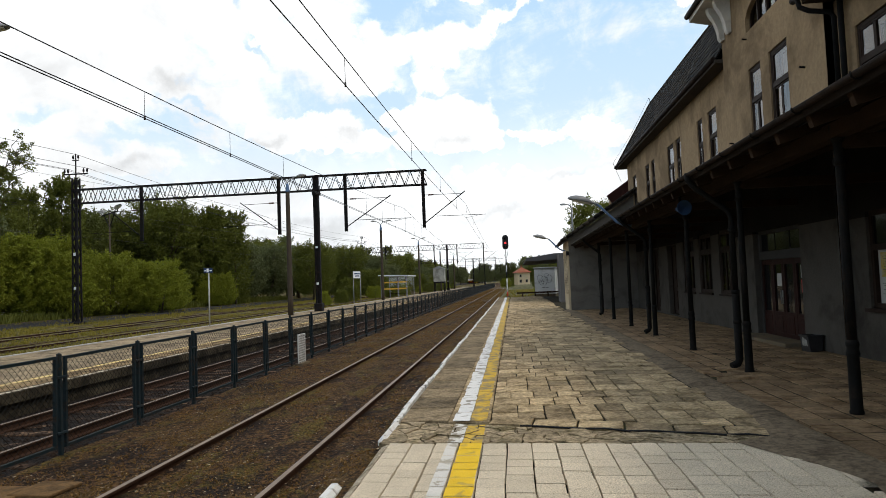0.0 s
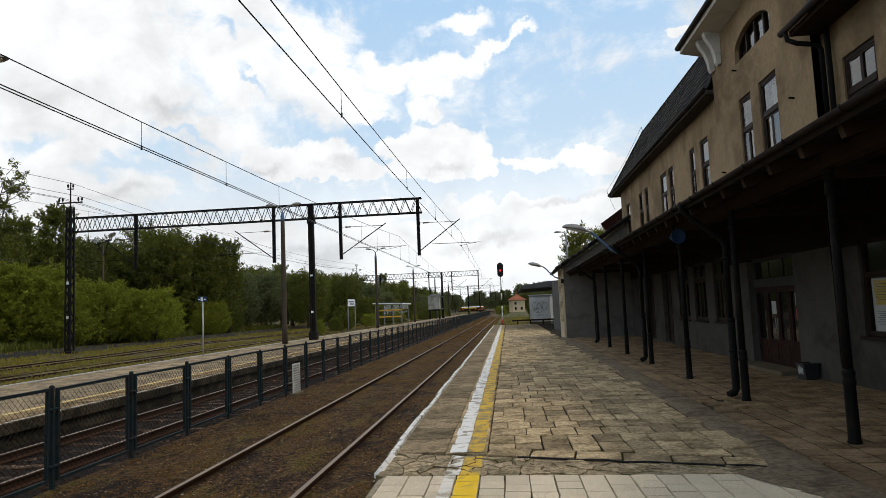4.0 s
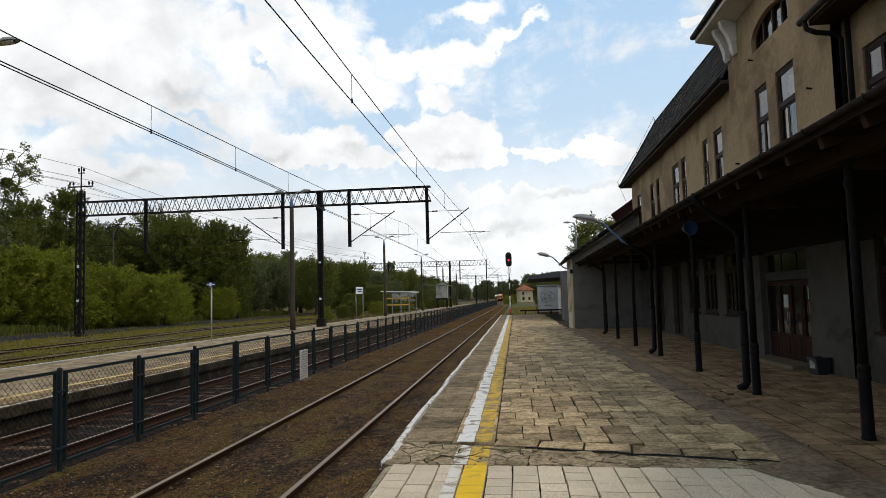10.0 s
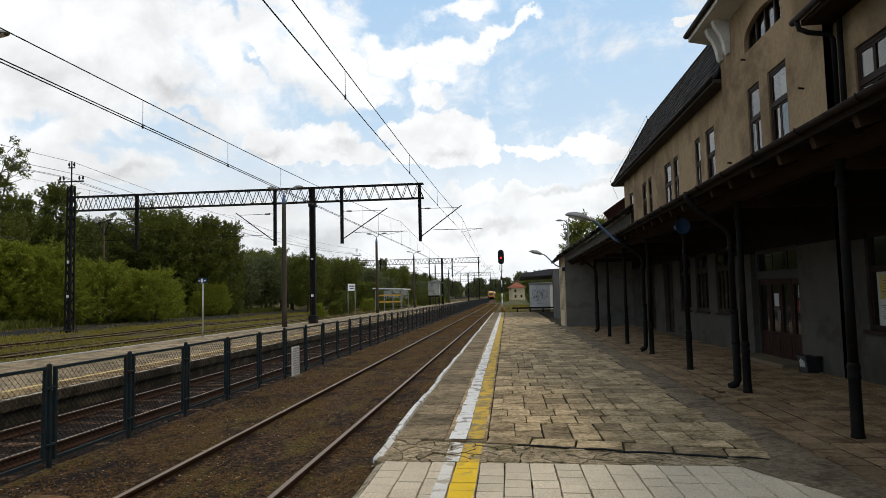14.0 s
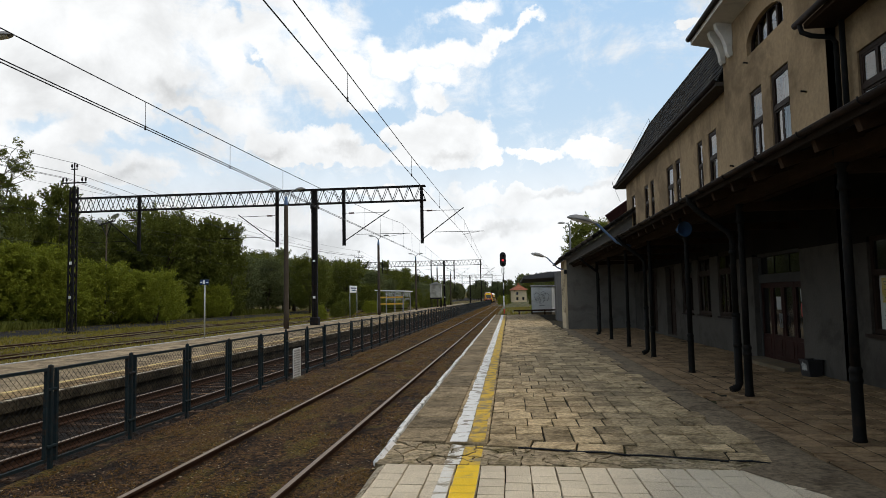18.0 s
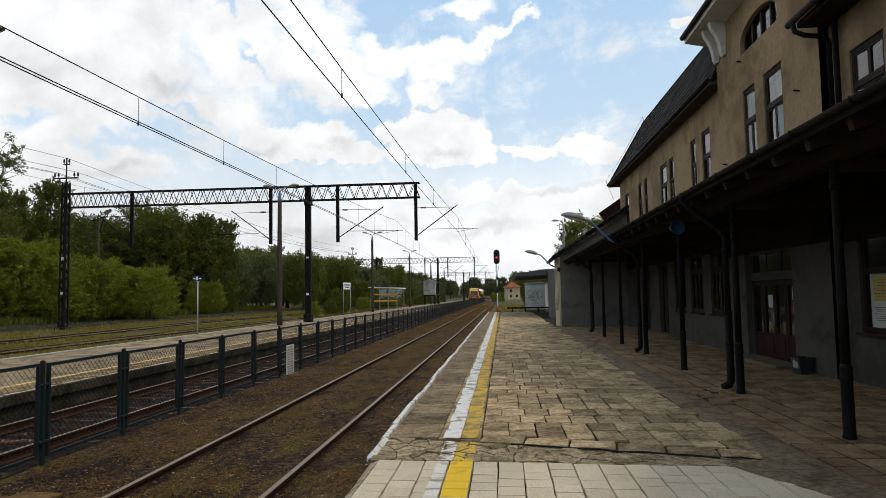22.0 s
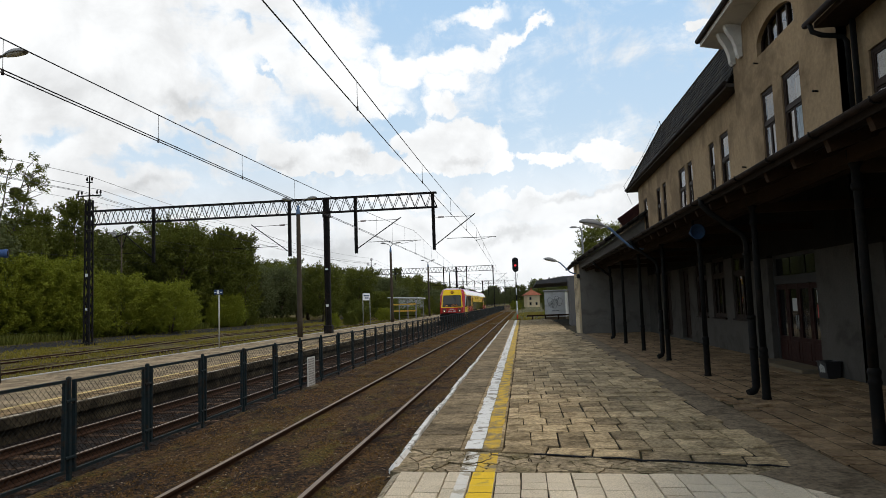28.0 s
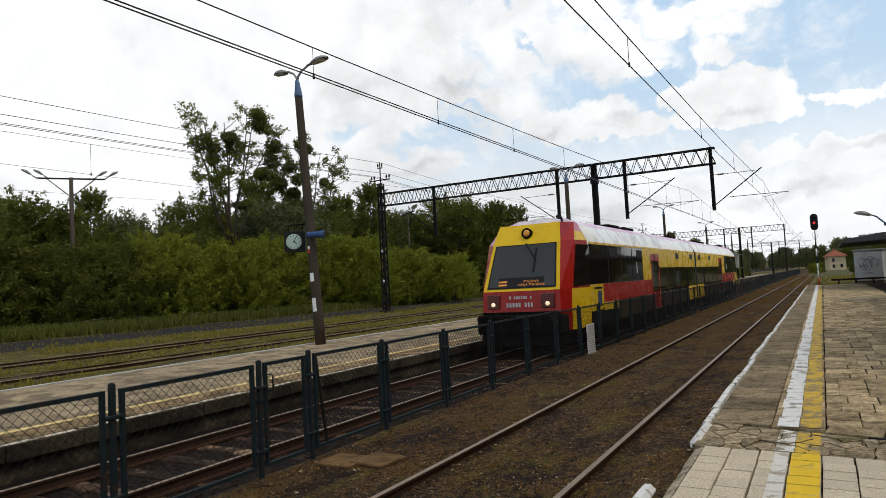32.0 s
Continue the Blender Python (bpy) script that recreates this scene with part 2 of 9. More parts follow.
def mat(name, base, rough=0.7, metal=0.0, var=0.22, s1=1.5, s2=30.0, bump=0.15, second=None, amount=0.0, s3=4.0, piece=0.0, island=0.0, sharp=0.12,
        emit=None, power=0.0, spec=0.5, coat=0.0, grit=0.0):
    """Procedural surface: base colour varied at two scales, stains of a second colour, fine relief."""
    if name in MATS:
        return MATS[name]
    m = bpy.data.materials.new(name)
    MATS[name] = m
    m.use_nodes = True
    nt = m.node_tree
    N, L = nt.nodes.new, nt.links.new
    p = nt.nodes["Principled BSDF"]
    tc = N("ShaderNodeTexCoord")
    geo = N("ShaderNodeNewGeometry")
    src = geo.outputs["Position"] if not piece < 0 else tc.outputs["Object"]

    def noise_(scale, detail=5, dist=0.0):
        n = N("ShaderNodeTexNoise")
        n.inputs["Scale"].default_value, n.inputs["Detail"].default_value, n.inputs["Distortion"].default_value = scale, detail, dist
        n.inputs["Roughness"].default_value = 0.6
        L(src, n.inputs["Vector"])
        return n.outputs[0]

    a, b = noise_(s1, 5, 0.3), noise_(s2, 4)
    mixv = N("ShaderNodeMath")
    mixv.operation = "MULTIPLY_ADD"
    L(a, mixv.inputs[0])
    mixv.inputs[1].default_value = 0.6
    sc = N("ShaderNodeMath")
    sc.operation = "MULTIPLY"
    L(b, sc.inputs[0])
    sc.inputs[1].default_value = 0.4
    L(sc.outputs[0], mixv.inputs[2])
    rng = N("ShaderNodeMapRange")
    rng.inputs["From Min"].default_value, rng.inputs["From Max"].default_value = 0.3, 0.7
    rng.inputs["To Min"].default_value, rng.inputs["To Max"].default_value = 1 - var, 1 + var
    L(mixv.outputs[0], rng.inputs["Value"])
    col = N("ShaderNodeVectorMath")
    col.operation = "SCALE"
    col.inputs[0].default_value = base[:3]
    val = rng.outputs[0]
    if piece > 0 or island > 0:
        rnd = N("ShaderNodeObjectInfo").outputs["Random"] if piece > 0 else geo.outputs["Random Per Island"]
        k = max(piece, island)
        r2 = N("ShaderNodeMapRange")
        r2.inputs["To Min"].default_value, r2.inputs["To Max"].default_value = 1 - k, 1 + k
        L(rnd, r2.inputs["Value"])
        mm = N("ShaderNodeMath")
        mm.operation = "MULTIPLY"
        L(val, mm.inputs[0]), L(r2.outputs[0], mm.inputs[1])
        val = mm.outputs[0]
    if grit > 0:
        n3 = N("ShaderNodeTexNoise")
        n3.inputs["Scale"].default_value, n3.inputs["Detail"].default_value, n3.inputs["Roughness"].default_value = s2 * 0.8, 7, 0.72
        L(src, n3.inputs["Vector"])
        g3 = N("ShaderNodeMapRange")
        g3.inputs["From Min"].default_value, g3.inputs["From Max"].default_value = 0.36, 0.62
        g3.inputs["To Min"].default_value, g3.inputs["To Max"].default_value = 1 - grit, 1 + grit
        L(n3.outputs[0], g3.inputs["Value"])
        mg = N("ShaderNodeMath")
        mg.operation = "MULTIPLY"
        L(val, mg.inputs[0]), L(g3.outputs[0], mg.inputs[1])
        val, b = mg.outputs[0], n3.outputs[0]
    L(val, col.inputs["Scale"])
    colour = col.outputs[0]
    if second is not None:
        c = noise_(s3, 6, 0.6)
        st = N("ShaderNodeMapRange")
        st.interpolation_type = "SMOOTHSTEP"
        mid = 0.68 - 0.36 * amount
        st.inputs["From Min"].default_value, st.inputs["From Max"].default_value = mid - sharp, mid + sharp
        L(c, st.inputs["Value"])
        mx = N("ShaderNodeMix")
        mx.data_type = "RGBA"
        L(st.outputs[0], mx.inputs[0])
        L(colour, mx.inputs[6])
        sec = N("ShaderNodeVectorMath")
        sec.operation = "SCALE"
        sec.inputs[0].default_value = second[:3]
        L(val, sec.inputs["Scale"])
        L(sec.outputs[0], mx.inputs[7])
        colour = mx.outputs[2]
    L(colour, p.inputs["Base Color"])
    rr = N("ShaderNodeMapRange")
    rr.inputs["To Min"].default_value, rr.inputs["To Max"].default_value = max(0.02, rough - 0.12), min(1, rough + 0.12)
    L(b, rr.inputs["Value"])
    L(rr.outputs[0], p.inputs["Roughness"])
    p.inputs["Metallic"].default_value = metal
    p.inputs["Specular IOR Level"].default_value = spec if rough < 0.5 else spec * 0.22
    p.inputs["Coat Weight"].default_value = coat
    if bump:
        bp = N("ShaderNodeBump")
        bp.inputs["Strength"].default_value, bp.inputs["Distance"].default_value = min(1, bump * 2), 0.02
        L(b, bp.inputs["Height"])
        L(bp.outputs[0], p.inputs["Normal"])
    if emit:
        p.inputs["Emission Color"].default_value = (*emit[:3], 1)
        p.inputs["Emission Strength"].default_value = power
    return m


def leaf_mat(name, base, other, trans=0.35):
    m = bpy.data.materials.new(name)
    MATS[name] = m
    m.use_nodes = True
    nt = m.node_tree
    N, L = nt.nodes.new, nt.links.new
    p, out = nt.nodes["Principled BSDF"], nt.nodes["Material Output"]
    geo, inf = N("ShaderNodeNewGeometry"), N("ShaderNodeObjectInfo")
    mx = N("ShaderNodeMix")
    mx.data_type = "RGBA"
    add = N("ShaderNodeMath")
    add.operation = "MULTIPLY_ADD"
    L(geo.outputs["Random Per Island"], add.inputs[0])
    add.inputs[1].default_value = 0.65
    sc = N("ShaderNodeMath")
    sc.operation = "MULTIPLY"
    L(inf.outputs["Random"], sc.inputs[0])
    sc.inputs[1].default_value = 0.35
    L(sc.outputs[0], add.inputs[2])
    L(add.outputs[0], mx.inputs[0])
    mx.inputs[6].default_value, mx.inputs[7].default_value = (*base, 1), (*other, 1)
    L(mx.outputs[2], p.inputs["Base Color"])
    p.inputs["Roughness"].default_value = 0.6
    p.inputs["Specular IOR Level"].default_value = 0.12
    t = N("ShaderNodeBsdfTranslucent")
    L(mx.outputs[2], t.inputs["Color"])
    ms = N("ShaderNodeMixShader")
    ms.inputs[0].default_value = trans
    L(p.outputs[0], ms.inputs[1]), L(t.outputs[0], ms.inputs[2])
    L(ms.outputs[0], out.inputs["Surface"])
    return m


def glass_mat(name, colour, rough=0.04, spec=0.8):
    m = bpy.data.materials.new(name)
    MATS[name] = m
    m.use_nodes = True
    p = m.node_tree.nodes["Principled BSDF"]
    nz = m.node_tree.nodes.new("ShaderNodeTexNoise")
    nz.inputs["Scale"].default_value = 1.7
    bp = m.node_tree.nodes.new("ShaderNodeBump")
    bp.inputs["Strength"].default_value, bp.inputs["Distance"].default_value = 0.06, 0.02
    m.node_tree.links.new(nz.outputs[0], bp.inputs["Height"])
    m.node_tree.links.new(bp.outputs[0], p.inputs["Normal"])
    p.inputs["Base Color"].default_value = (*colour, 1)
    p.inputs["Roughness"].default_value = rough
    p.inputs["Specular IOR Level"].default_value = spec
    return m


def clear_glass(name):
    """Old window panes: mostly clear, with a wavy reflection."""
    m = bpy.data.materials.new(name)
    MATS[name] = m
    m.use_nodes = True
    nt = m.node_tree
    N, L = nt.nodes.new, nt.links.new
    nt.nodes.remove(nt.nodes["Principled BSDF"])
    nz, bp, fr = N("ShaderNodeTexNoise"), N("ShaderNodeBump"), N("ShaderNodeFresnel")
    nz.inputs["Scale"].default_value = 2.3
    bp.inputs["Strength"].default_value, bp.inputs["Distance"].default_value = 0.08, 0.02
    L(nz.outputs[0], bp.inputs["Height"])
    fr.inputs["IOR"].default_value = 2.1
    gl, tr, mx = N("ShaderNodeBsdfGlossy"), N("ShaderNodeBsdfTransparent"), N("ShaderNodeMixShader")
    gl.inputs["Roughness"].default_value = 0.03
    tr.inputs["Color"].default_value = (0.82, 0.86, 0.86, 1)
    L(bp.outputs[0], gl.inputs["Normal"])
    L(fr.outputs[0], mx.inputs[0]), L(tr.outputs[0], mx.inputs[1]), L(gl.outputs[0], mx.inputs[2])
    L(mx.outputs[0], nt.nodes["Material Output"].inputs["Surface"])
    return m


def ground_mat():
    """Earth, cinders and dry moss along the tracks, grass beyond the island platform."""
    m = bpy.data.materials.new("ground_soil")
    m.use_nodes = True
    nt = m.node_tree
    N, L = nt.nodes.new, nt.links.new
    p = nt.nodes["Principled BSDF"]
    geo = N("ShaderNodeNewGeometry")
    sep = N("ShaderNodeSeparateXYZ")
    L(geo.outputs["Position"], sep.inputs[0])

    def noise_(scale, detail=6, dist=0.4, stretch=1.0):
        mp = N("ShaderNodeMapping")
        mp.inputs["Scale"].default_value = (1, stretch, 1)
        L(geo.outputs["Position"], mp.inputs[0])
        n = N("ShaderNodeTexNoise")
        n.inputs["Scale"].default_value, n.inputs["Detail"].default_value, n.inputs["Distortion"].default_value = scale, detail, dist
        n.inputs["Roughness"].default_value = 0.65
        L(mp.outputs[0], n.inputs["Vector"])
        return n.outputs[0]

    def step_(v, a, b):
        r = N("ShaderNodeMapRange")
        r.interpolation_type = "SMOOTHSTEP"
        r.inputs["From Min"].default_value, r.inputs["From Max"].default_value = a, b
        L(v, r.inputs["Value"])
        return r.outputs[0]

    def mix_(f, a, b):
        x = N("ShaderNodeMix")
        x.data_type = "RGBA"
        L(f, x.inputs[0])
        for i, v in ((6, a), (7, b)):
            if isinstance(v, tuple):
                x.inputs[i].default_value = (*v, 1)
            else:
                L(v, x.inputs[i])
        return x.outputs[2]

    soil = mix_(step_(noise_(11, 8), 0.40, 0.60), (0.008, 0.0034, 0.0010), (0.122, 0.061, 0.018))
    soil = mix_(step_(noise_(1.1, 6, 0.8, 0.5), 0.42, 0.66), soil, (0.100, 0.055, 0.012))
    soil = mix_(step_(noise_(48, 4), 0.58, 0.66), soil, (0.190, 0.125, 0.062))
    soil = mix_(step_(noise_(2.3, 6, 0.9, 0.4), 0.50, 0.62), soil, (0.108, 0.076, 0.013))
    soil = mix_(step_(noise_(1.7, 6, 0.6, 0.5), 0.46, 0.66), soil, (0.017, 0.0082, 0.0035))
    grass = mix_(step_(noise_(2.0, 6, 0.5, 0.35), 0.35, 0.65), (0.058, 0.050, 0.009), (0.158, 0.126, 0.025))
    grass = mix_(step_(noise_(0.7, 6, 0.8, 0.25), 0.50, 0.62), grass, (0.070, 0.046, 0.024))
    path = mix_(step_(noise_(14, 5), 0.35, 0.65), (0.012, 0.0115, 0.011), (0.040, 0.036, 0.031))
    bed = mix_(step_(noise_(30, 4), 0.35, 0.65), (0.004, 0.0022, 0.0011), (0.020, 0.0105, 0.0052))
    # far edge of the earth strip wanders
    wob = N("ShaderNodeMath")
    wob.operation = "MULTIPLY_ADD"
    L(noise_(0.5), wob.inputs[0])
    wob.inputs[1].default_value = 3.0
    L(sep.outputs[0], wob.inputs[2])
    band = N("ShaderNodeMath")
    band.operation = "MULTIPLY"
    L(step_(wob.outputs[0], -40.6, -39.4), band.inputs[0]), L(step_(wob.outputs[0], -31.2, -32.4), band.inputs[1])
    grass = mix_(band.outputs[0], grass, path)
    zone = step_(wob.outputs[0], -13.5, -12.5)
    east = step_(wob.outputs[0], 3.0, 9.0)
    two = N("ShaderNodeMath")
    two.operation = "MULTIPLY"
    L(step_(sep.outputs[0], -5.60, -5.78), two.inputs[0]), L(step_(sep.outputs[1], 75, 60), two.inputs[1])
    soil = mix_(two.outputs[0], soil, bed)
    far = step_(sep.outputs[1], 62, 90)
    col = mix_(zone, grass, soil)
    g2 = mix_(step_(noise_(1.6, 5, 0.4, 0.3), 0.38, 0.62), (0.062, 0.070, 0.018), (0.115, 0.092, 0.042))
    fe = N("ShaderNodeMath")
    fe.operation = "MULTIPLY"
    L(far, fe.inputs[0]), L(step_(wob.outputs[0], -2.6, 0.2), fe.inputs[1])
    col = mix_(fe.outputs[0], col, g2)
    col = mix_(east, col, g2)
    fine = N("ShaderNodeMapRange")
    fine.inputs["From Min"].default_value, fine.inputs["From Max"].default_value = 0.38, 0.62
    fine.inputs["To Min"].default_value, fine.inputs["To Max"].default_value = 0.08, 1.92
    L(noise_(34, 8, 0.2), fine.inputs["Value"])
    sc = N("ShaderNodeVectorMath")
    sc.operation = "SCALE"
    L(col, sc.inputs[0]), L(fine.outputs[0], sc.inputs["Scale"])
    L(sc.outputs[0], p.inputs["Base Color"])
    p.inputs["Roughness"].default_value = 0.95
    p.inputs["Specular IOR Level"].default_value = 0.2
    bp = N("ShaderNodeBump")
    bp.inputs["Strength"].default_value, bp.inputs["Distance"].default_value = 1.0, 0.09
    L(noise_(26, 6), bp.inputs["Height"])
    L(bp.outputs[0], p.inputs["Normal"])
    return m


M_SOIL = ground_mat()
M_RAILTOP = mat("rail_polished_steel", (0.25, 0.19, 0.14), 0.5, 0.3, 0.25, 2, 60, 0.03)
M_RAIL = mat("rail_rust", (0.050, 0.025, 0.014), 0.85, 0.1, 0.3, 3, 50, 0.2)
M_SLEEPER = mat("sleeper_wood", (0.030, 0.017, 0.010), 0.9, 0, 0.35, 4, 45, 0.3, (0.17, 0.105, 0.058), 0.24, piece=0.35)
M_STONED = mat("dark_ballast_stone", (0.022, 0.0125, 0.007), 0.95, 0, 0.35, 6, 60, 0.3, island=0.6)
M_STONE = mat("ballast_stone", (0.095, 0.055, 0.030), 0.95, 0, 0.35, 6, 60, 0.3, island=0.45)
M_CONC = mat("platform_concrete", (0.15, 0.115, 0.072), 0.9, 0, 0.25, 1.2, 30, 0.25, (0.10, 0.09, 0.07), 0.35, 1.7)
M_CONCOLD = mat("old_wall_concrete", (0.066, 0.053, 0.032), 0.95, 0, 0.4, 1.4, 22, 0.8, (0.024, 0.019, 0.012), 0.5, 1.6, grit=0.45)
M_SLAB = mat("old_concrete_slab", (0.370, 0.281, 0.162), 0.92, 0, 0.30, 2.6, 24, 0.6, (0.170, 0.122, 0.063), 0.36, 4.0, piece=0.36, sharp=0.14, grit=0.42)
M_SLABS = mat("old_concrete_slabs_far", (0.370, 0.281, 0.162), 0.92, 0, 0.30, 2.6, 24, 0.6, (0.170, 0.122, 0.063), 0.36, 4.0, island=0.36, sharp=0.14, grit=0.42)
M_EDGE = mat("grimy_edge_slab", (0.212, 0.162, 0.098), 0.92, 0, 0.28, 2.6, 24, 0.5, (0.105, 0.079, 0.044), 0.35, 4.0, piece=0.28, grit=0.40)
M_LOOSE = mat("brown_loose_slab", (0.165, 0.098, 0.042), 0.95, 0, 0.3, 4, 40, 0.5, (0.085, 0.052, 0.024), 0.35, 6)
M_TILE = mat("pale_paving_tile", (0.66, 0.565, 0.415), 0.9, 0, 0.12, 1.4, 90, 0.35, (0.30, 0.24, 0.16), 0.26, 95, piece=0.08, grit=0.24)
M_CANTILE = mat("canopy_floor_tile", (0.222, 0.152, 0.086), 0.85, 0, 0.20, 2.5, 24, 0.4, (0.110, 0.068, 0.033), 0.30, 2.6, piece=0.26, grit=0.26)
M_CANTILES = mat("canopy_floor_tiles_far", (0.222, 0.152, 0.086), 0.85, 0, 0.20, 2.5, 24, 0.4, (0.110, 0.068, 0.033), 0.30, 2.6, island=0.26, grit=0.26)
M_MORTAR = mat("joint_earth", (0.018, 0.013, 0.007), 0.95, 0, 0.3, 3, 40, 0.3, (0.036, 0.034, 0.010), 0.3)
M_ASPH = mat("worn_asphalt", (0.180, 0.138, 0.089), 0.9, 0, 0.22, 1.6, 22, 0.6, (0.095, 0.072, 0.045), 0.34, 2.8, grit=0.40)
M_CRACKED = mat("cracked_concrete", (0.310, 0.243, 0.152), 0.95, 0, 0.34, 4.0, 24, 0.7, (0.120, 0.097, 0.046), 0.32, 4.5, island=0.28, grit=0.50)
M_WHITE = mat("worn_white_paint", (0.70, 0.69, 0.65), 0.75, 0, 0.12, 4, 50, 0.2, (0.30, 0.275, 0.225), 0.33, 6.0, sharp=0.05)
M_HAUNCH = mat("pale_mortar", (0.42, 0.36, 0.26), 0.95, 0, 0.30, 3, 40, 0.6, (0.20, 0.16, 0.10), 0.35, 5.0, grit=0.4)
M_WHITEOLD = mat("flaking_white_paint", (0.66, 0.64, 0.58), 0.8, 0, 0.15, 4, 50, 0.3, (0.25, 0.21, 0.145), 0.47, 7.0, sharp=0.04)
M_YELLOW = mat("worn_yellow_paint", (0.56, 0.36, 0.045), 0.75, 0, 0.18, 4, 30, 0.2, (0.24, 0.19, 0.10), 0.42, 5.0, sharp=0.07)
M_YELLOWNEW = mat("fresh_yellow_paint", (0.76, 0.50, 0.028), 0.75, 0, 0.10, 4, 60, 0.3, (0.48, 0.33, 0.07), 0.16, 6.0, sharp=0.05)
M_WHITENEW = mat("fresh_white_paint", (0.70, 0.67, 0.60), 0.8, 0, 0.12, 4, 60, 0.4, (0.44, 0.39, 0.30), 0.28, 6.0, sharp=0.05)
M_PLASTER = mat("beige_render", (0.312, 0.220, 0.126), 0.92, 0, 0.20, 0.45, 10, 0.2, (0.185, 0.128, 0.072), 0.42, 0.6, grit=0.10)
# wall above about 2.4 m: the canopy's shade put into a near-black colour
M_WALLSHADE = mat("shade_painted_upper_wall", (0.014, 0.012, 0.010), 0.9, 0, 0.2, 0.8, 25, 0.2, (0.008, 0.007, 0.006), 0.4, 1.3)
M_GREYWALL = mat("grey_painted_wall", (0.076, 0.069, 0.059), 0.9, 0, 0.18, 0.8, 18, 0.2, (0.046, 0.041, 0.035), 0.32, 1.1)
# lighter copy of the grey wall: open sky light at the canopy's end put in
M_ENDWALL = mat("open_lit_grey_end_wall", (0.150, 0.138, 0.120), 0.9, 0, 0.15, 0.8, 18, 0.2, (0.105, 0.096, 0.083), 0.3, 1.1)
M_CREAM = mat("cream_render", (0.52, 0.42, 0.27), 0.9, 0, 0.12, 0.8, 25, 0.2, (0.42, 0.36, 0.26), 0.25, 1.2)
M_WHITETRIM = mat("white_trim_paint", (0.56, 0.53, 0.47), 0.8, 0, 0.1, 1.5, 30, 0.15, (0.46, 0.44, 0.39), 0.3, 2.5)
M_WINDARK = mat("brown_window_frame", (0.022, 0.013, 0.009), 0.6, 0, 0.25, 3, 40, 0.1)
M_ROOFT = mat("roof_tile", (0.032, 0.026, 0.019), 0.9, 0, 0.35, 1.6, 14, 0.4, (0.012, 0.010, 0.008), 0.42, 2.8, piece=0.65)
M_ROOFTS = mat("roof_tiles_far", (0.032, 0.026, 0.019), 0.9, 0, 0.35, 1.6, 14, 0.4, (0.012, 0.010, 0.008), 0.42, 2.8, island=0.65)
M_ROOFBASE = mat("roof_felt", (0.07, 0.065, 0.058), 0.9, 0, 0.25, 1.5, 30, 0.2)
M_REDROOF = mat("red_roof_tile", (0.24, 0.085, 0.048), 0.85, 0, 0.2, 1.5, 30, 0.2, (0.26, 0.10, 0.06), 0.3, 2)
M_GUTTER = mat("weathered_gutter_metal", (0.016, 0.011, 0.009), 0.75, 0.0, 0.25, 2.5, 40, 0.1, (0.032, 0.020, 0.014), 0.35, 3)
M_IRON = mat("black_painted_iron", (0.0055, 0.0055, 0.0050), 0.75, 0.0, 0.3, 4, 45, 0.12, (0.014, 0.010, 0.007), 0.2, 7)
M_TIMBER = mat("dark_timber", (0.032, 0.018, 0.010), 0.85, 0, 0.35, 3, 40, 0.2)
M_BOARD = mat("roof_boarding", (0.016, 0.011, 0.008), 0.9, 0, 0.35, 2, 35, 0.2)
M_DOOR = mat("red_brown_door_paint", (0.018, 0.0042, 0.0028), 0.6, 0, 0.2, 2, 35, 0.1, (0.030, 0.010, 0.007), 0.3, 3)
M_FENCE = mat("blue_green_fence_paint", (0.014, 0.023, 0.026), 0.65, 0.0, 0.2, 3, 40, 0.1, (0.034, 0.024, 0.017), 0.2, 9)
M_WIRE = mat("galvanised_wire", (0.012, 0.012, 0.011), 0.7, 0.0, 0.25, 3, 40, 0.05)
M_CABLE = mat("overhead_wire", (0.055, 0.052, 0.050), 0.6, 0.5, 0.2, 1, 10, 0.0)
M_MAST = mat("mast_black_paint", (0.011, 0.010, 0.010), 0.7, 0.0, 0.3, 2, 35, 0.12, (0.030, 0.018, 0.012), 0.22, 4)
M_POSTWOOD = mat("lamp_post_concrete", (0.058, 0.046, 0.033), 0.9, 0, 0.25, 1.5, 30, 0.25, (0.065, 0.05, 0.038), 0.4, 2)
M_LAMPGREY = mat("lamp_grey_metal", (0.24, 0.24, 0.235), 0.5, 0.2, 0.15, 3, 40, 0.05)
M_LAMPGLASS = mat("lamp_diffuser", (0.55, 0.56, 0.53), 0.35, 0, 0.15, 3, 30, 0.05)
M_BLUE = mat("blue_paint", (0.045, 0.085, 0.20), 0.5, 0.1, 0.2, 4, 40, 0.08)
M_PALEBLUE = mat("faded_blue_paint", (0.095, 0.150, 0.25), 0.55, 0.1, 0.15, 4, 40, 0.08)
M_RED = mat("red_sign_paint", (0.55, 0.05, 0.04), 0.5, 0, 0.1, 4, 40, 0.05)
M_SIGNWHITE = mat("sign_white", (0.72, 0.73, 0.72), 0.5, 0, 0.07, 3, 30, 0.03)
M_SIGNBLUE = mat("sign_blue", (0.035, 0.06, 0.12), 0.5, 0, 0.1, 3, 30, 0.03)
M_BLACK = mat("matt_black", (0.018, 0.018, 0.019), 0.6, 0, 0.25, 3, 40, 0.05)
M_BIN = mat("black_plastic", (0.022, 0.022, 0.024), 0.45, 0, 0.25, 3, 40, 0.1)
M_GREYBOX = mat("pale_grey_cabinet_paint", (0.60, 0.60, 0.58), 0.6, 0.05, 0.1, 1.5, 30, 0.05, (0.46, 0.45, 0.41), 0.25, 2)
M_INK = mat("dark_spray_paint", (0.10, 0.10, 0.11), 0.6, 0, 0.2, 5, 40, 0.0)
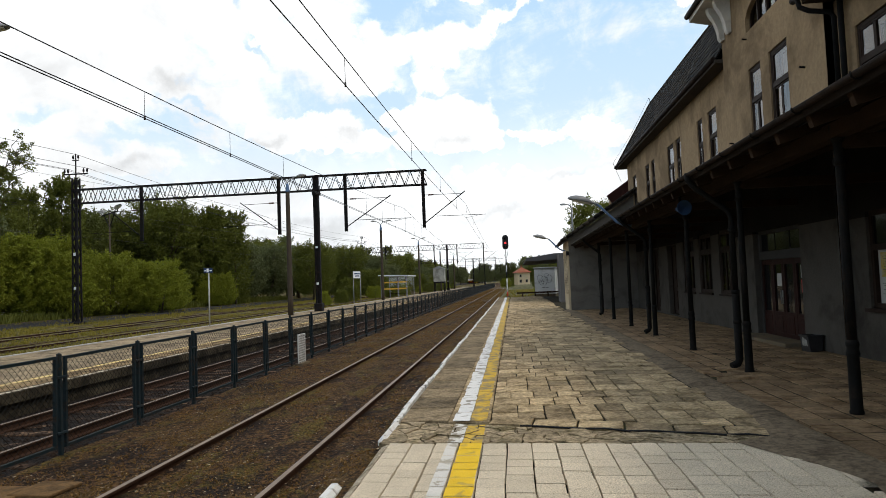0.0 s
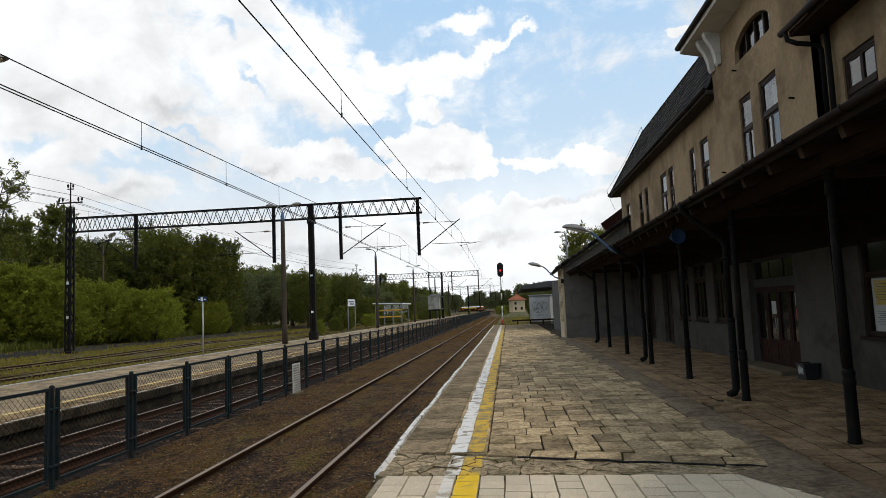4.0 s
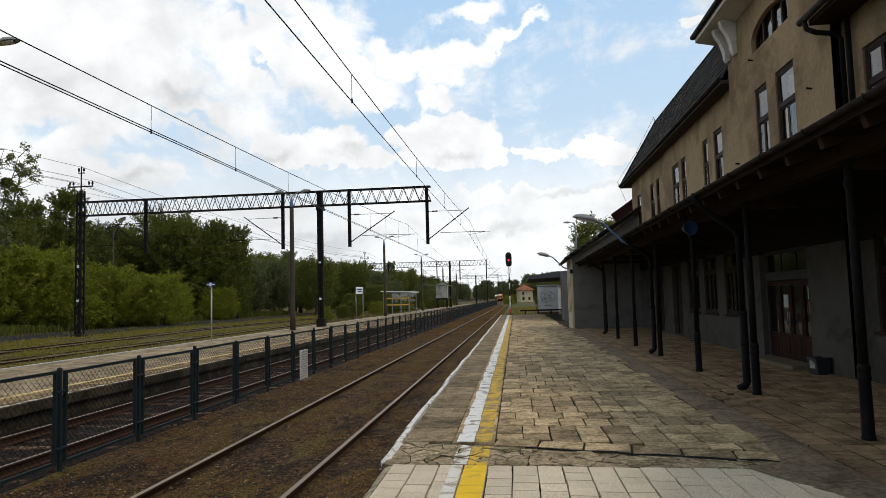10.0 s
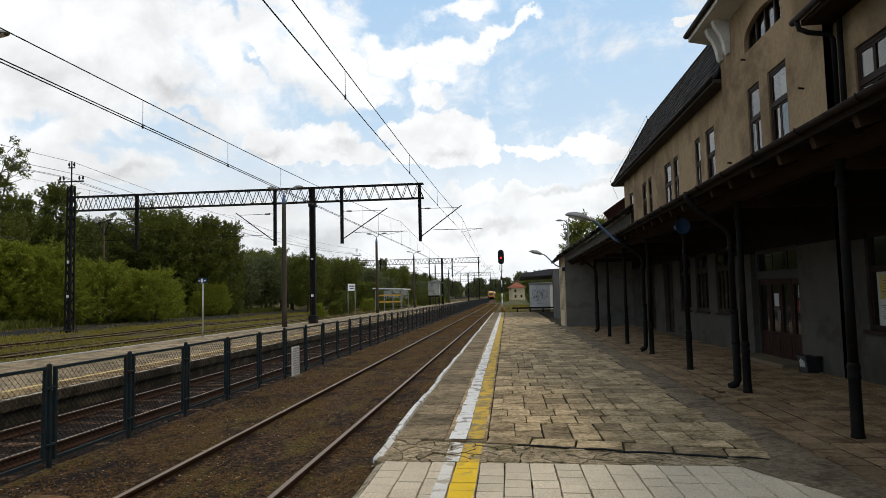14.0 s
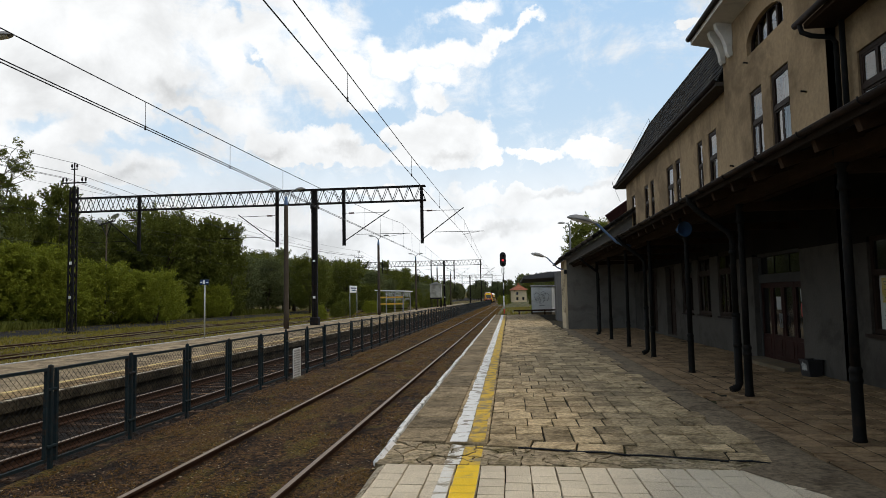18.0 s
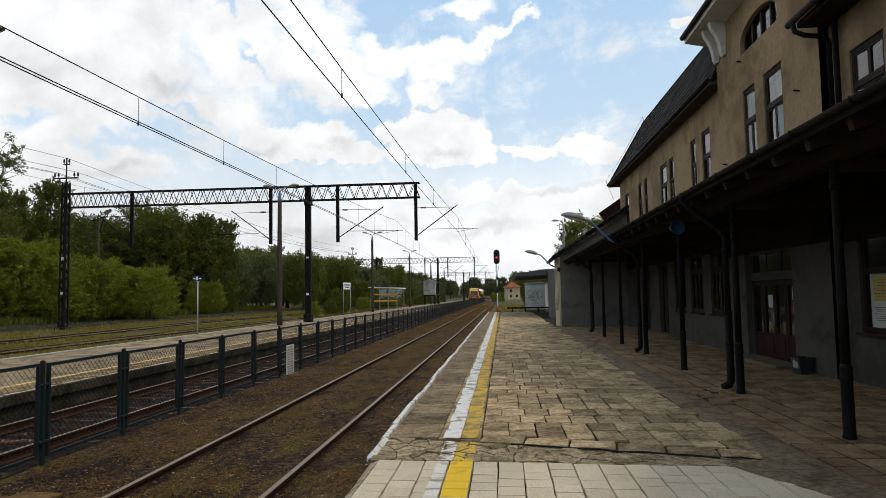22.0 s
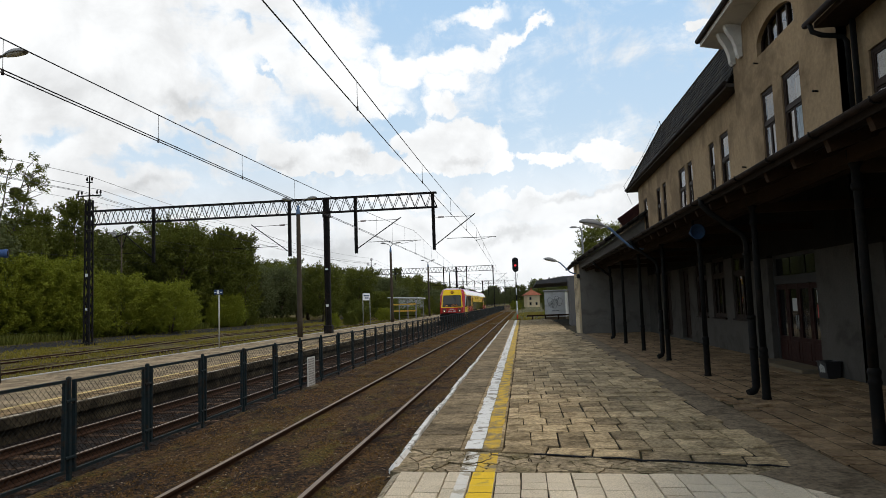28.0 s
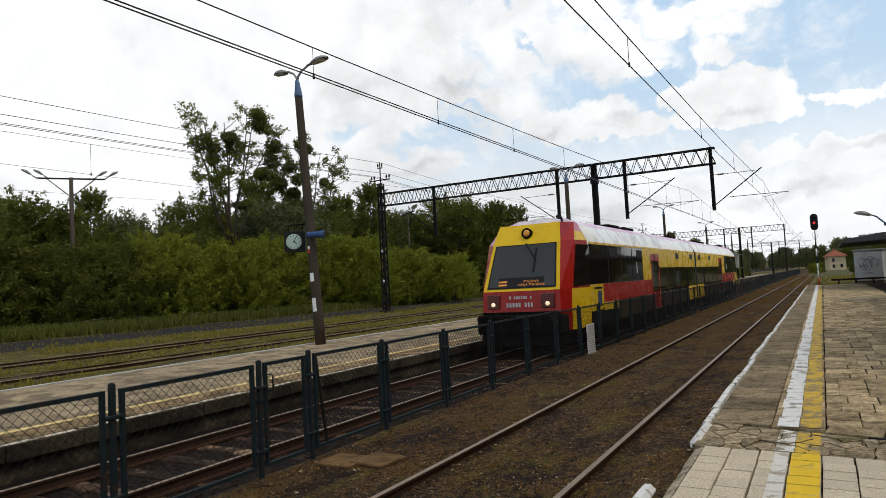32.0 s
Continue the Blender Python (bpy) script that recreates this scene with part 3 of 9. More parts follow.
M_DARKROOM = mat("painted_dim_interior", (0.05, 0.045, 0.04), 0.9, 0, 0.3, 1, 10, 0.0)
M_CURTAIN = mat("white_curtain", (0.72, 0.72, 0.70), 0.9, 0, 0.08, 3, 30, 0.1)
M_PAPER = mat("notice_paper", (0.46, 0.46, 0.43), 0.8, 0, 0.08, 3, 30, 0.0)
M_PAPERY = mat("yellow_timetable_paper", (0.46, 0.34, 0.08), 0.8, 0, 0.1, 3, 30, 0.0, (0.48, 0.42, 0.26), 0.35, 5)
M_ORANGE = mat("orange_shelter_paint", (0.62, 0.36, 0.05), 0.5, 0, 0.12, 3, 30, 0.05)
M_BARK = mat("bark", (0.085, 0.065, 0.048), 0.95, 0, 0.3, 4, 30, 0.5)
M_GRASS = leaf_mat("grass_blade", (0.125, 0.122, 0.012), (0.290, 0.225, 0.045), 0.3)
M_DRY = leaf_mat("dry_moss", (0.066, 0.034, 0.008), (0.260, 0.152, 0.048), 0.15)
M_TALLGRASS = leaf_mat("tall_grass_blade", (0.052, 0.070, 0.009), (0.150, 0.150, 0.030), 0.3)
M_FLOWER = leaf_mat("white_umbel", (0.45, 0.44, 0.36), (0.6, 0.58, 0.5), 0.2)
M_LEAFD = leaf_mat("dark_leaf", (0.062, 0.072, 0.016), (0.118, 0.132, 0.034), 0.42)
M_LEAFM = leaf_mat("mid_leaf", (0.086, 0.098, 0.015), (0.148, 0.160, 0.030), 0.42)
M_LEAFL = leaf_mat("light_leaf", (0.175, 0.200, 0.018), (0.235, 0.248, 0.032), 0.42)
M_LEAFG = leaf_mat("grey_green_leaf", (0.108, 0.124, 0.046), (0.165, 0.178, 0.078), 0.42)
M_GLASS = clear_glass("window_glass")
M_SHINE = glass_mat("dim_window_glass", (0.008, 0.009, 0.010), 0.08, 0.45)
M_TR_RED = mat("train_red_paint", (0.33, 0.012, 0.007), 0.26, 0, 0.05, 0.6, 2, 0.0, (0.24, 0.012, 0.009), 0.12, 1.5, spec=0.28)
M_TR_YEL = mat("train_yellow_paint", (0.72, 0.46, 0.004), 0.28, 0, 0.05, 0.6, 2, 0.0, (0.58, 0.36, 0.01), 0.15, 1.5, spec=0.28)
M_TR_WHITE = mat("train_pale_roof_paint", (0.90, 0.89, 0.85), 0.35, 0.0, 0.06, 0.6, 2, 0.0, (0.58, 0.56, 0.56), 0.3, 1.4, coat=0.1, spec=0.3)
M_TR_MAG = mat("train_faded_red_paint", (0.56, 0.24, 0.30), 0.32, 0, 0.10, 0.8, 3, 0.0, (0.55, 0.06, 0.05), 0.35, 1.5)
M_TR_ROOF = mat("train_faded_roof_paint", (0.62, 0.30, 0.48), 0.35, 0, 0.08, 0.8, 3, 0.0, (0.84, 0.80, 0.84), 0.34, 0.5, sharp=0.2)
M_TR_DARK = mat("train_underframe", (0.0065, 0.006, 0.0055), 0.85, 0.0, 0.3, 3, 40, 0.15, (0.015, 0.012, 0.010), 0.3, 3, spec=0.15)
# lower train sides: grime, with the shade down there put into the same dark colour
M_TR_DIRTSHADE = mat("train_shaded_grimy_lower_side", (0.020, 0.014, 0.009), 0.7, 0.0, 0.3, 1.2, 20, 0.05, (0.050, 0.029, 0.008), 0.35, 1.2)
M_TR_GLASS = glass_mat("train_tinted_glass", (0.012, 0.009, 0.007), 0.05, 0.22)
M_TR_SCREEN = glass_mat("train_windscreen", (0.050, 0.049, 0.042), 0.05, 0.35)
M_AMBER = mat("amber_lamp_glass", (0.55, 0.22, 0.03), 0.2, 0, 0.2, 4, 30, 0.0, emit=(1.0, 0.45, 0.08), power=0.12)
M_LIGHT = mat("headlamp_on", (0.9, 0.85, 0.7), 0.3, emit=(1.0, 0.70, 0.38), power=0.75, bump=0)
M_SIGRED = mat("red_signal_lens", (0.5, 0.02, 0.02), 0.3, emit=(1.0, 0.06, 0.07), power=0.9, bump=0)
M_LED = mat("amber_display", (0.4, 0.15, 0.02), 0.4, emit=(1.0, 0.36, 0.06), power=0.32, bump=0)


# ---- mesh helpers ----
def bm_new():
    return bmesh.new()


def quad(bm, a, b, c, d):
    return bm.faces.new([bm.verts.new(v) for v in (a, b, c, d)])


def box(bm, x0, x1, y0, y1, z0, z1, m=None):
    v = [bm.verts.new(m @ Vector(p) if m else p) for p in ((x0, y0, z0), (x1, y0, z0), (x1, y1, z0), (x0, y1, z0), (x0, y0, z1), (x1, y0, z1), (x1, y1, z1), (x0, y1, z1))]
    for f in ((3, 2, 1, 0), (4, 5, 6, 7), (0, 1, 5, 4), (1, 2, 6, 5), (2, 3, 7, 6), (3, 0, 4, 7)):
        bm.faces.new([v[i] for i in f])
    return bm


def rbox(bm, x0, x1, y0, y1, z0, z1, r=0.01, seg=1):
    """A box with bevelled edges."""
    t = bmesh.new()
    box(t, x0, x1, y0, y1, z0, z1)
    bmesh.ops.bevel(t, geom=t.edges[:], offset=r, segments=seg, affect="EDGES", profile=0.5)
    join(bm, t)
    return bm


def join(bm, other, m=None):
    vs = {}
    for v in other.verts:
        vs[v] = bm.verts.new(m @ v.co if m else v.co)
    for f in other.faces:
        try:
            g = bm.faces.new([vs[v] for v in f.verts])
            g.smooth = f.smooth
        except ValueError:
            pass
    other.free()


def beam(bm, a, b, w, h=None, up=(0, 0, 1)):
    """A straight bar of rectangular section from a to b."""
    a, b = Vector(a), Vector(b)
    h = w if h is None else h
    d = (b - a).normalized()
    u = Vector(up)
    if abs(d.dot(u)) > 0.98:
        u = Vector((0, 1, 0)) if abs(d.y) < 0.9 else Vector((1, 0, 0))
    s = d.cross(u).normalized()
    t = s.cross(d)
    ring = [(-w / 2, -h / 2), (w / 2, -h / 2), (w / 2, h / 2), (-w / 2, h / 2)]
    v = [bm.verts.new(p + s * i + t * j) for p in (a, b) for i, j in ring]
    for f in ((3, 2, 1, 0), (4, 5, 6, 7), (0, 1, 5, 4), (1, 2, 6, 5), (2, 3, 7, 6), (3, 0, 4, 7)):
        bm.faces.new([v[i] for i in f])


def tube(bm, pts, r, n=8, caps=True, smooth=True):
    """A round tube along points; r is one radius or one for each point."""
    pts = [Vector(p) for p in pts]
    rs = r if isinstance(r, (list, tuple)) else [r] * len(pts)
    rings = []
    ref = None
    for i, p in enumerate(pts):
        d = (pts[min(i + 1, len(pts) - 1)] - pts[max(i - 1, 0)]).normalized()
        if ref is None:
            ref = Vector((0, 0, 1)) if abs(d.z) < 0.9 else Vector((1, 0, 0))
        s = d.cross(ref).normalized()
        t = s.cross(d).normalized()
        ref = t
        rings.append([bm.verts.new(p + (s * math.cos(k * math.tau / n) + t * math.sin(k * math.tau / n)) * rs[i]) for k in range(n)])
    for a, b in zip(rings, rings[1:]):
        for k in range(n):
            f = bm.faces.new((a[k], a[(k + 1) % n], b[(k + 1) % n], b[k]))
            f.smooth = smooth
    if caps:
        bm.faces.new(rings[0][::-1])
        bm.faces.new(rings[-1])


def lathe(bm, prof, n=14, m=None, smooth=True):
    """Turns (radius, height) pairs about z."""
    rings = []
    for r, z in prof:
        rings.append([bm.verts.new((m @ Vector((r * math.cos(k * math.tau / n), r * math.sin(k * math.tau / n), z))) if m else (r * math.cos(k * math.tau / n), r * math.sin(k * math.tau / n), z)) for k in range(n)])
    for a, b in zip(rings, rings[1:]):
        for k in range(n):
            f = bm.faces.new((a[k], a[(k + 1) % n], b[(k + 1) % n], b[k]))
            f.smooth = smooth
    bm.faces.new(rings[0][::-1])
    bm.faces.new(rings[-1])


def prism(bm, prof, y0, y1, axis="y", m=None):
    """Extrudes a closed outline; (a, b) pairs are (x, z) for axis y, (y, z) for x, (x, y) for z."""
    def at(p, w):
        q = {"y": (p[0], w, p[1]), "x": (w, p[0], p[1]), "z": (p[0], p[1], w)}[axis]
        return m @ Vector(q) if m else q
    a = [bm.verts.new(at(p, y0)) for p in prof]
    b = [bm.verts.new(at(p, y1)) for p in prof]
    n = len(prof)
    for k in range(n):
        bm.faces.new((a[k], a[(k + 1) % n], b[(k + 1) % n], b[k]))
    bm.faces.new(a[::-1])
    bm.faces.new(b)


def mesh_of(name, bm, material):
    bmesh.ops.recalc_face_normals(bm, faces=bm.faces[:])
    me = bpy.data.meshes.new(name)
    bm.to_mesh(me)
    bm.free()
    me.materials.append(material)
    return me


def part(name, bm, material, parent=None, label=""):
    """Links a bmesh as one mesh object under a thing or a part."""
    ob = new(name, mesh_of(name, bm, material))
    if parent:
        ob.parent = parent
    if label:
        tagged(ob, label)
    return ob


def again(name, me, parent, m=None):
    """One more object on a shared mesh."""
    ob = new(name, me)
    ob.parent = parent
    if m is not None:
        ob.matrix_basis = m
    return ob


def thing(name, label, category, m=None, group="", kind=""):
    ob = new(name)
    ob.empty_display_size = 0.2
    if m is not None:
        ob.matrix_basis = m
    return tagged(ob, label, category, group, kind)


def pane_part(bm, parent):
    """A sheet of window glass whose face looks out of the house."""
    ob = part("pane", bm, M_GLASS, parent)
    if ob.data.polygons[0].normal.x > 0:
        ob.data.flip_normals()
    return ob


def solid(name, bm, material, label, category, kind="", group=""):
    return tagged(part(name, bm, material), label, category, group, kind)


def sheet(name, verts, faces, material, parent=None):
    me = bpy.data.meshes.new(name)
    me.from_pydata(verts, [], faces)
    me.materials.append(material)
    ob = new(name, me)
    if parent:
        ob.parent = parent
    return ob


# ---- ground ----
def ground_z(x, y):
    """Height of the ground across the station."""
    prof = ((-2500, 2.0), (-600, 1.0), (-120, 0.2), (-60, -0.30), (-40, -0.46), (-24, -0.50), (-15.2, -0.52), (-9.2, -0.60), (-8.9, -0.60), (-6.0, -0.58), (-5.75, -0.46),
            (-5.4, -0.33), (-4.6, -0.345), (-3.8, -0.365), (-2.3, -0.365), (-1.45, -0.335), (-1.2, -0.34), (8, -0.35), (60, 0.0), (400, 3.0), (2500, 12.0))
    for (a, za), (b, zb) in zip(prof, prof[1:]):
        if x <= b:
            k = (x - a) / (b - a)
            z = za + (zb - za) * k
            break
    if -20 < y < 80 and -45 < x < -1:
        z += 0.018 * noise.noise((x * 2.3, y * 2.3, 0)) + 0.012 * noise.noise((x * 6, y * 6, 3))
    if -2.05 < x < -1.0 and -6 < y < 7.6:
        z += 0.215 * min(1, (x + 2.05) / 0.55) * min(1, (7.6 - y) / 1.0, (y + 6) / 2)
    if x < -16:
        z += 0.06 * noise.noise((x * 0.4, y * 0.4, 5))
    return z


def make_ground():
    xs = [-2500, -1200, -600, -300, -180, -120, -90, -70, -60] + [-50 + 2.5 * i for i in range(14)] + [-15.2, -13, -11, -9.2] + [-9 + 0.3 * i for i in range(11)]
    xs += [-5.75, -5.4, -5.1] + [-4.9 + 0.2 * i for i in range(17)] + [-1.5, -1.35, -1.2, 0, 2, 5, 8, 20, 60, 150, 400, 1000, 2500]
    ys = [-2500, -800, -300, -100, -40, -20, -8] + [-4 + 0.25 * i for i in range(97)] + [20.5 + 0.6 * i for i in range(50)] + [52, 55, 60, 70, 85, 100, 130, 170, 220, 300, 420, 600, 1000, 2500]
    xs, ys = sorted(set(xs)), sorted(set(ys))
    verts = [(x, y, ground_z(x, y) + (max(0, y - 260) * 0.012 if abs(x) > 40 else 0)) for y in ys for x in xs]
    n = len(xs)
    faces = [(j * n + i, j * n + i + 1, (j + 1) * n + i + 1, (j + 1) * n + i) for j in range(len(ys) - 1) for i in range(n - 1)]
    ob = sheet("ground", verts, faces, M_SOIL)
    for f in ob.data.polygons:
        f.use_smooth = True
    return tagged(ob, "brown earth with dry moss beside tracks and rough grass beyond", "ground", kind="structure")


make_ground()


# ---- tracks ----
RAILPROF = [(-0.062, 0.0), (0.062, 0.0), (0.062, 0.016), (0.012, 0.034), (0.012, 0.105), (0.034, 0.118), (0.034, 0.142), (-0.034, 0.142), (-0.034, 0.118), (-0.012, 0.105), (-0.012, 0.034), (-0.062, 0.016)]


def rail(name, pts, z, parent):
    """A steel rail along plan points; z is the top of its head."""
    bm, top = bm_new(), bm_new()
    rows = []
    for i, (x, y) in enumerate(pts):
        a, b = pts[max(i - 1, 0)], pts[min(i + 1, len(pts) - 1)]
        d = Vector((b[0] - a[0], b[1] - a[1])).normalized()
        nx, ny = d.y, -d.x
        rows.append([bm.verts.new((x + nx * u, y + ny * u, z - 0.146 + w)) for u, w in RAILPROF])
    for a, b in zip(rows, rows[1:]):
        for k in range(len(RAILPROF)):
            bm.faces.new((a[k], a[(k + 1) % len(a)], b[(k + 1) % len(a)], b[k]))
    trow = []
    for i, (x, y) in enumerate(pts):
        a, b = pts[max(i - 1, 0)], pts[min(i + 1, len(pts) - 1)]
        d = Vector((b[0] - a[0], b[1] - a[1])).normalized()
        trow.append([top.verts.new((x + d.y * u, y - d.x * u, z + w)) for u, w in ((-0.031, -0.006), (-0.022, 0), (0.022, 0), (0.031, -0.006))])
    for a, b in zip(trow, trow[1:]):
        for k in range(3):
            top.faces.new((a[k], a[k + 1], b[k + 1], b[k]))
    r = part("rail", bm, M_RAIL, parent)
    part("rail_head", top, M_RAILTOP if z > -0.46 else M_RAIL, r)
    return r


def track(label, xc, z, y0, y1, bend=None):
    t = thing("railway_track", label, "railway track", group="station tracks", kind="structure")
    bend = bend or (lambda y: 0.0)
    ys = [y0 + (y1 - y0) * i / 60 for i in range(61)]
    for s in (-0.7525, 0.7525):
        rail("rail", [(xc + s + bend(y), y) for y in ys], z - (0.05 if s < 0 and -21 < xc < -20 else 0.0), t)
    return t


def far_curve(y):
    return -((y - 330) ** 2) / 900.0 if y > 330 else 0.0


track("worn main track half buried in brown earth", -3.035, -0.28, -30, 620, far_curve)
track_2 = track("fenced-off main track beside the island platform", -7.42, -0.43, -30, 620, far_curve)
track("rusty siding among grass and weeds", -20.75, -0.42, -30, 400, lambda y: 0.10 * math.sin(y * 0.09))
track("rusty siding beside the gravel path", -25.55, -0.41, -30, 400, lambda y: 0.15 * math.sin(y * 0.07) - 1.4 * math.exp(-((y - 56) / 12.0) ** 2))


# ---- platform one: body, kerb, painted lines ----
def platform_one():
    p = thing("platform", "station platform of old concrete slabs beside the brick building", "platform", kind="structure")
    bm = bm_new()
    prism(bm, [(-1.25, -0.6), (9.0, -0.6), (9.0, -0.045), (-1.25, -0.045)], 6.4, 60.0)
    prism(bm, [(-1.225, -0.6), (9.0, -0.6), (9.0, -0.045), (-1.225, -0.045)], -27.0, 6.4)
    part("base", bm, M_MORTAR, p, "earth and mortar showing in the joints")
    # earth that fills the joints almost to the top
    bm = bm_new()
    quad(bm, (2.87, -8.75, -0.001), (5.86, -8.75, -0.001), (5.86, 32.2, -0.001), (2.87, 32.2, -0.001))
    quad(bm, (-0.27, 7.23, -0.018), (2.40, 6.53, -0.018), (2.40, 59.7, -0.018), (-0.27, 59.7, -0.018))
    part("joint_fill", bm, M_MORTAR, p, "dark earth filling the joints")
    # cracked concrete band between new tiles and old slabs
    rnd = random.Random(5)
    bm = bm_new()
    stripes = [("white_line", -0.655, -0.512, M_WHITEOLD, bm_new()), ("yellow_line", -0.506, -0.318, M_YELLOW, bm_new())]

    def clip(poly, nx, lim):
        out = []
        for a, b in zip(poly, poly[1:] + poly[:1]):
            da, db = a[0] * nx - lim, b[0] * nx - lim
            if da <= 0:
                out.append(a)
            if da * db < 0:
                u = da / (da - db)
                out.append(tuple(p + (q - p) * u for p, q in zip(a, b)))
        return out

    def band_y(x, s):
        far = 7.42 - (x + 1.3) * 0.262
        near = 6.400 - (x + 1.25) * 0.05
        return near + (far - near) * s

    # irregular pieces: each takes the ground nearest to its own centre
    seeds = [(-1.30 + 3.75 * (i + rnd.random()) / 21, rnd.uniform(0.03, 0.97) * 0.8) for i in range(21) for _ in range(4 if i > 9 else 5)]
    for k, c in enumerate(seeds):
        poly = [(-1.32, 0.0), (2.45, 0.0), (2.45, 0.8), (-1.32, 0.8)]
        for q, o in enumerate(seeds):
            if q == k or abs(o[0] - c[0]) > 0.9:
                continue
            nx, ny = o[0] - c[0], o[1] - c[1]
            dist = math.hypot(nx, ny)
            nx, ny = nx / dist, ny / dist
            lim = (c[0] + o[0]) / 2 * nx + (c[1] + o[1]) / 2 * ny - 0.0060
            cut = []
            for a, b in zip(poly, poly[1:] + poly[:1]):
                da, db = a[0] * nx + a[1] * ny - lim, b[0] * nx + b[1] * ny - lim
                if da <= 0:
                    cut.append(a)
                if da * db < 0:
                    u = da / (da - db)
                    cut.append((a[0] + (b[0] - a[0]) * u, a[1] + (b[1] - a[1]) * u))
            poly = cut
            if len(poly) < 3:
                break
        if len(poly) < 3:
            continue
        tx, ty, z0 = rnd.uniform(-0.03, 0.03), rnd.uniform(-0.03, 0.03), rnd.uniform(-0.014, 0.006)
        pts = []
        fine = [(a[0] + (b[0] - a[0]) * s, a[1] + (b[1] - a[1]) * s) for a, b in zip(poly, poly[1:] + poly[:1]) for s in (0, 0.25, 0.5, 0.75)]
        for x, v in fine:
            wx, wv = x + 0.030 * noise.noise((x * 11, v * 11, 1)) + 0.008 * noise.noise((x * 40, v * 40, 3)), v + 0.030 * noise.noise((x * 11, v * 11, 6)) + 0.008 * noise.noise((x * 40, v * 40, 8))
            pts.append((wx, band_y(wx, wv / 0.8), z0 + (x - c[0]) * tx + (v - c[1]) * ty))
        for _, x0, x1, _, sb in stripes:
            strip = clip(clip(pts, 1, x1), -1, -x0)
            if len(strip) > 2:
                sb.faces.new([sb.verts.new((q[0], q[1], q[2] + 0.003)) for q in strip])
        up = [bm.verts.new(p) for p in pts]
        lo = [bm.verts.new((p[0], p[1], -0.07)) for p in pts]
        bm.faces.new(up)
        for q in range(len(pts)):
            bm.faces.new((up[q], lo[q], lo[(q + 1) % len(pts)], up[(q + 1) % len(pts)]))
    part("concrete_band", bm, M_CRACKED, p, "broken concrete strip with weeds in its cracks")
    for name, x0, x1, m, sb in stripes:
        part(name, sb, m, p, "worn paint on broken concrete")
    # black tube added along the lip to draw the darkness of its crack
    bm = bm_new()
    pts = []
    for i in range(12):
        x = 0.05 + 2.35 * i / 11
        pts.append((x, band_y(x, 1.02) + 0.02 * math.sin(i * 2.1), 0.004 + 0.006 * math.sin(i * 3.3)))
    tube(bm, pts, 0.010, 6)
    part("cable", bm, M_BLACK, p, "thin black line standing in for the dark crack along the broken joint")
    # white kerb, painted stone by stone
    bm = bm_new()
    rbox(bm, -1.385, -1.262, 6.56, 7.36, -0.12, 0.030, 0.055)
    y = 7.40
    while y < 60:
        ln = rnd.uniform(0.75, 1.0)
        dx = rnd.uniform(-0.022, 0.022)
        zz = rnd.uniform(-0.004, 0.010)
        prism(bm, [(-1.40 + dx, -0.045), (-1.315 + dx, -0.045), (-1.318 + dx, zz + 0.004), (-1.328 + dx, zz + 0.014), (-1.375 + dx, zz + 0.010), (-1.40 + dx, zz - 0.015)], y, y + ln - rnd.uniform(0.02, 0.05))
        y += ln
    part("kerb", bm, M_WHITE, p, "chipped white-painted kerb edge")
    bm = bm_new()
    prism(bm, [(-1.375, -0.6), (-1.22, -0.6), (-1.22, -0.047), (-1.375, -0.047)], 6.62, 60.0)
    part("edge_wall", bm, M_CONCOLD, p)
    bm = bm_new()
    rbox(bm, -1.555, -1.435, 4.55, 5.42, -0.34, -0.075, 0.035)
    part("kerb", bm, M_WHITE, p, "loose white-painted kerb stone")
    # crumbling mortar haunch along the pale tiles
    bm = bm_new()
    rows = []
    for i in range(47):
        y = -2.6 + 0.195 * i
        w = 0.10 + 0.035 * noise.noise((y * 3.1, 0, 2)) + 0.03 * noise.noise((y * 9, 0, 5))
        rows.append([bm.verts.new(q) for q in ((-1.227, y, -0.30), (-1.227, y, -0.004), (-1.245, y, -0.008), (-1.245 - w * 0.5, y, -0.035 + 0.01 * noise.noise((y * 7, 1, 1))), (-1.245 - w, y, -0.105), (-1.29 - w, y, -0.30))])
    for a, b in zip(rows, rows[1:]):
        for q in range(5):
            bm.faces.new((a[q], b[q], b[q + 1], a[q + 1]))
    bm.faces.new(rows[0])
    bm.faces.new(rows[-1][::-1])
    part("mortar_edge", bm, M_HAUNCH, p, "crumbling sloped mortar edge beside the tiles")
    # painted safety lines, broken at the slab joints
    for name, x0, x1, m in (("white_line", -0.678, -0.495, M_WHITE), ("yellow_line", -0.490, -0.300, M_YELLOW)):
        bm = bm_new()
        y = 7.32
        while y < 59:
            ln = rnd.uniform(0.46, 0.53)
            sh = -0.0016 * (y - 6)
            e = [rnd.uniform(-0.012, 0.012) for _ in range(2)]
            quad(bm, (x0 + sh + e[0], y, 0.0145), (x1 + sh + e[1], y, 0.0145), (x1 + sh + e[1], y + ln - 0.012, 0.0145), (x0 + sh + e[0], y + ln - 0.012, 0.0145))
            y += ln
        part(name, bm, m, p, "worn painted safety line")
    for name, x0, x1, m in (("white_line", -0.652, -0.545, M_WHITENEW), ("yellow_line", -0.525, -0.318, M_YELLOWNEW)):
        bm = bm_new()
        y = 6.399 - 0.05 * (x0 + x1 + 2.4) / 2
        while y > -8:
            e = [rnd.uniform(-0.006, 0.006) for _ in range(4)]
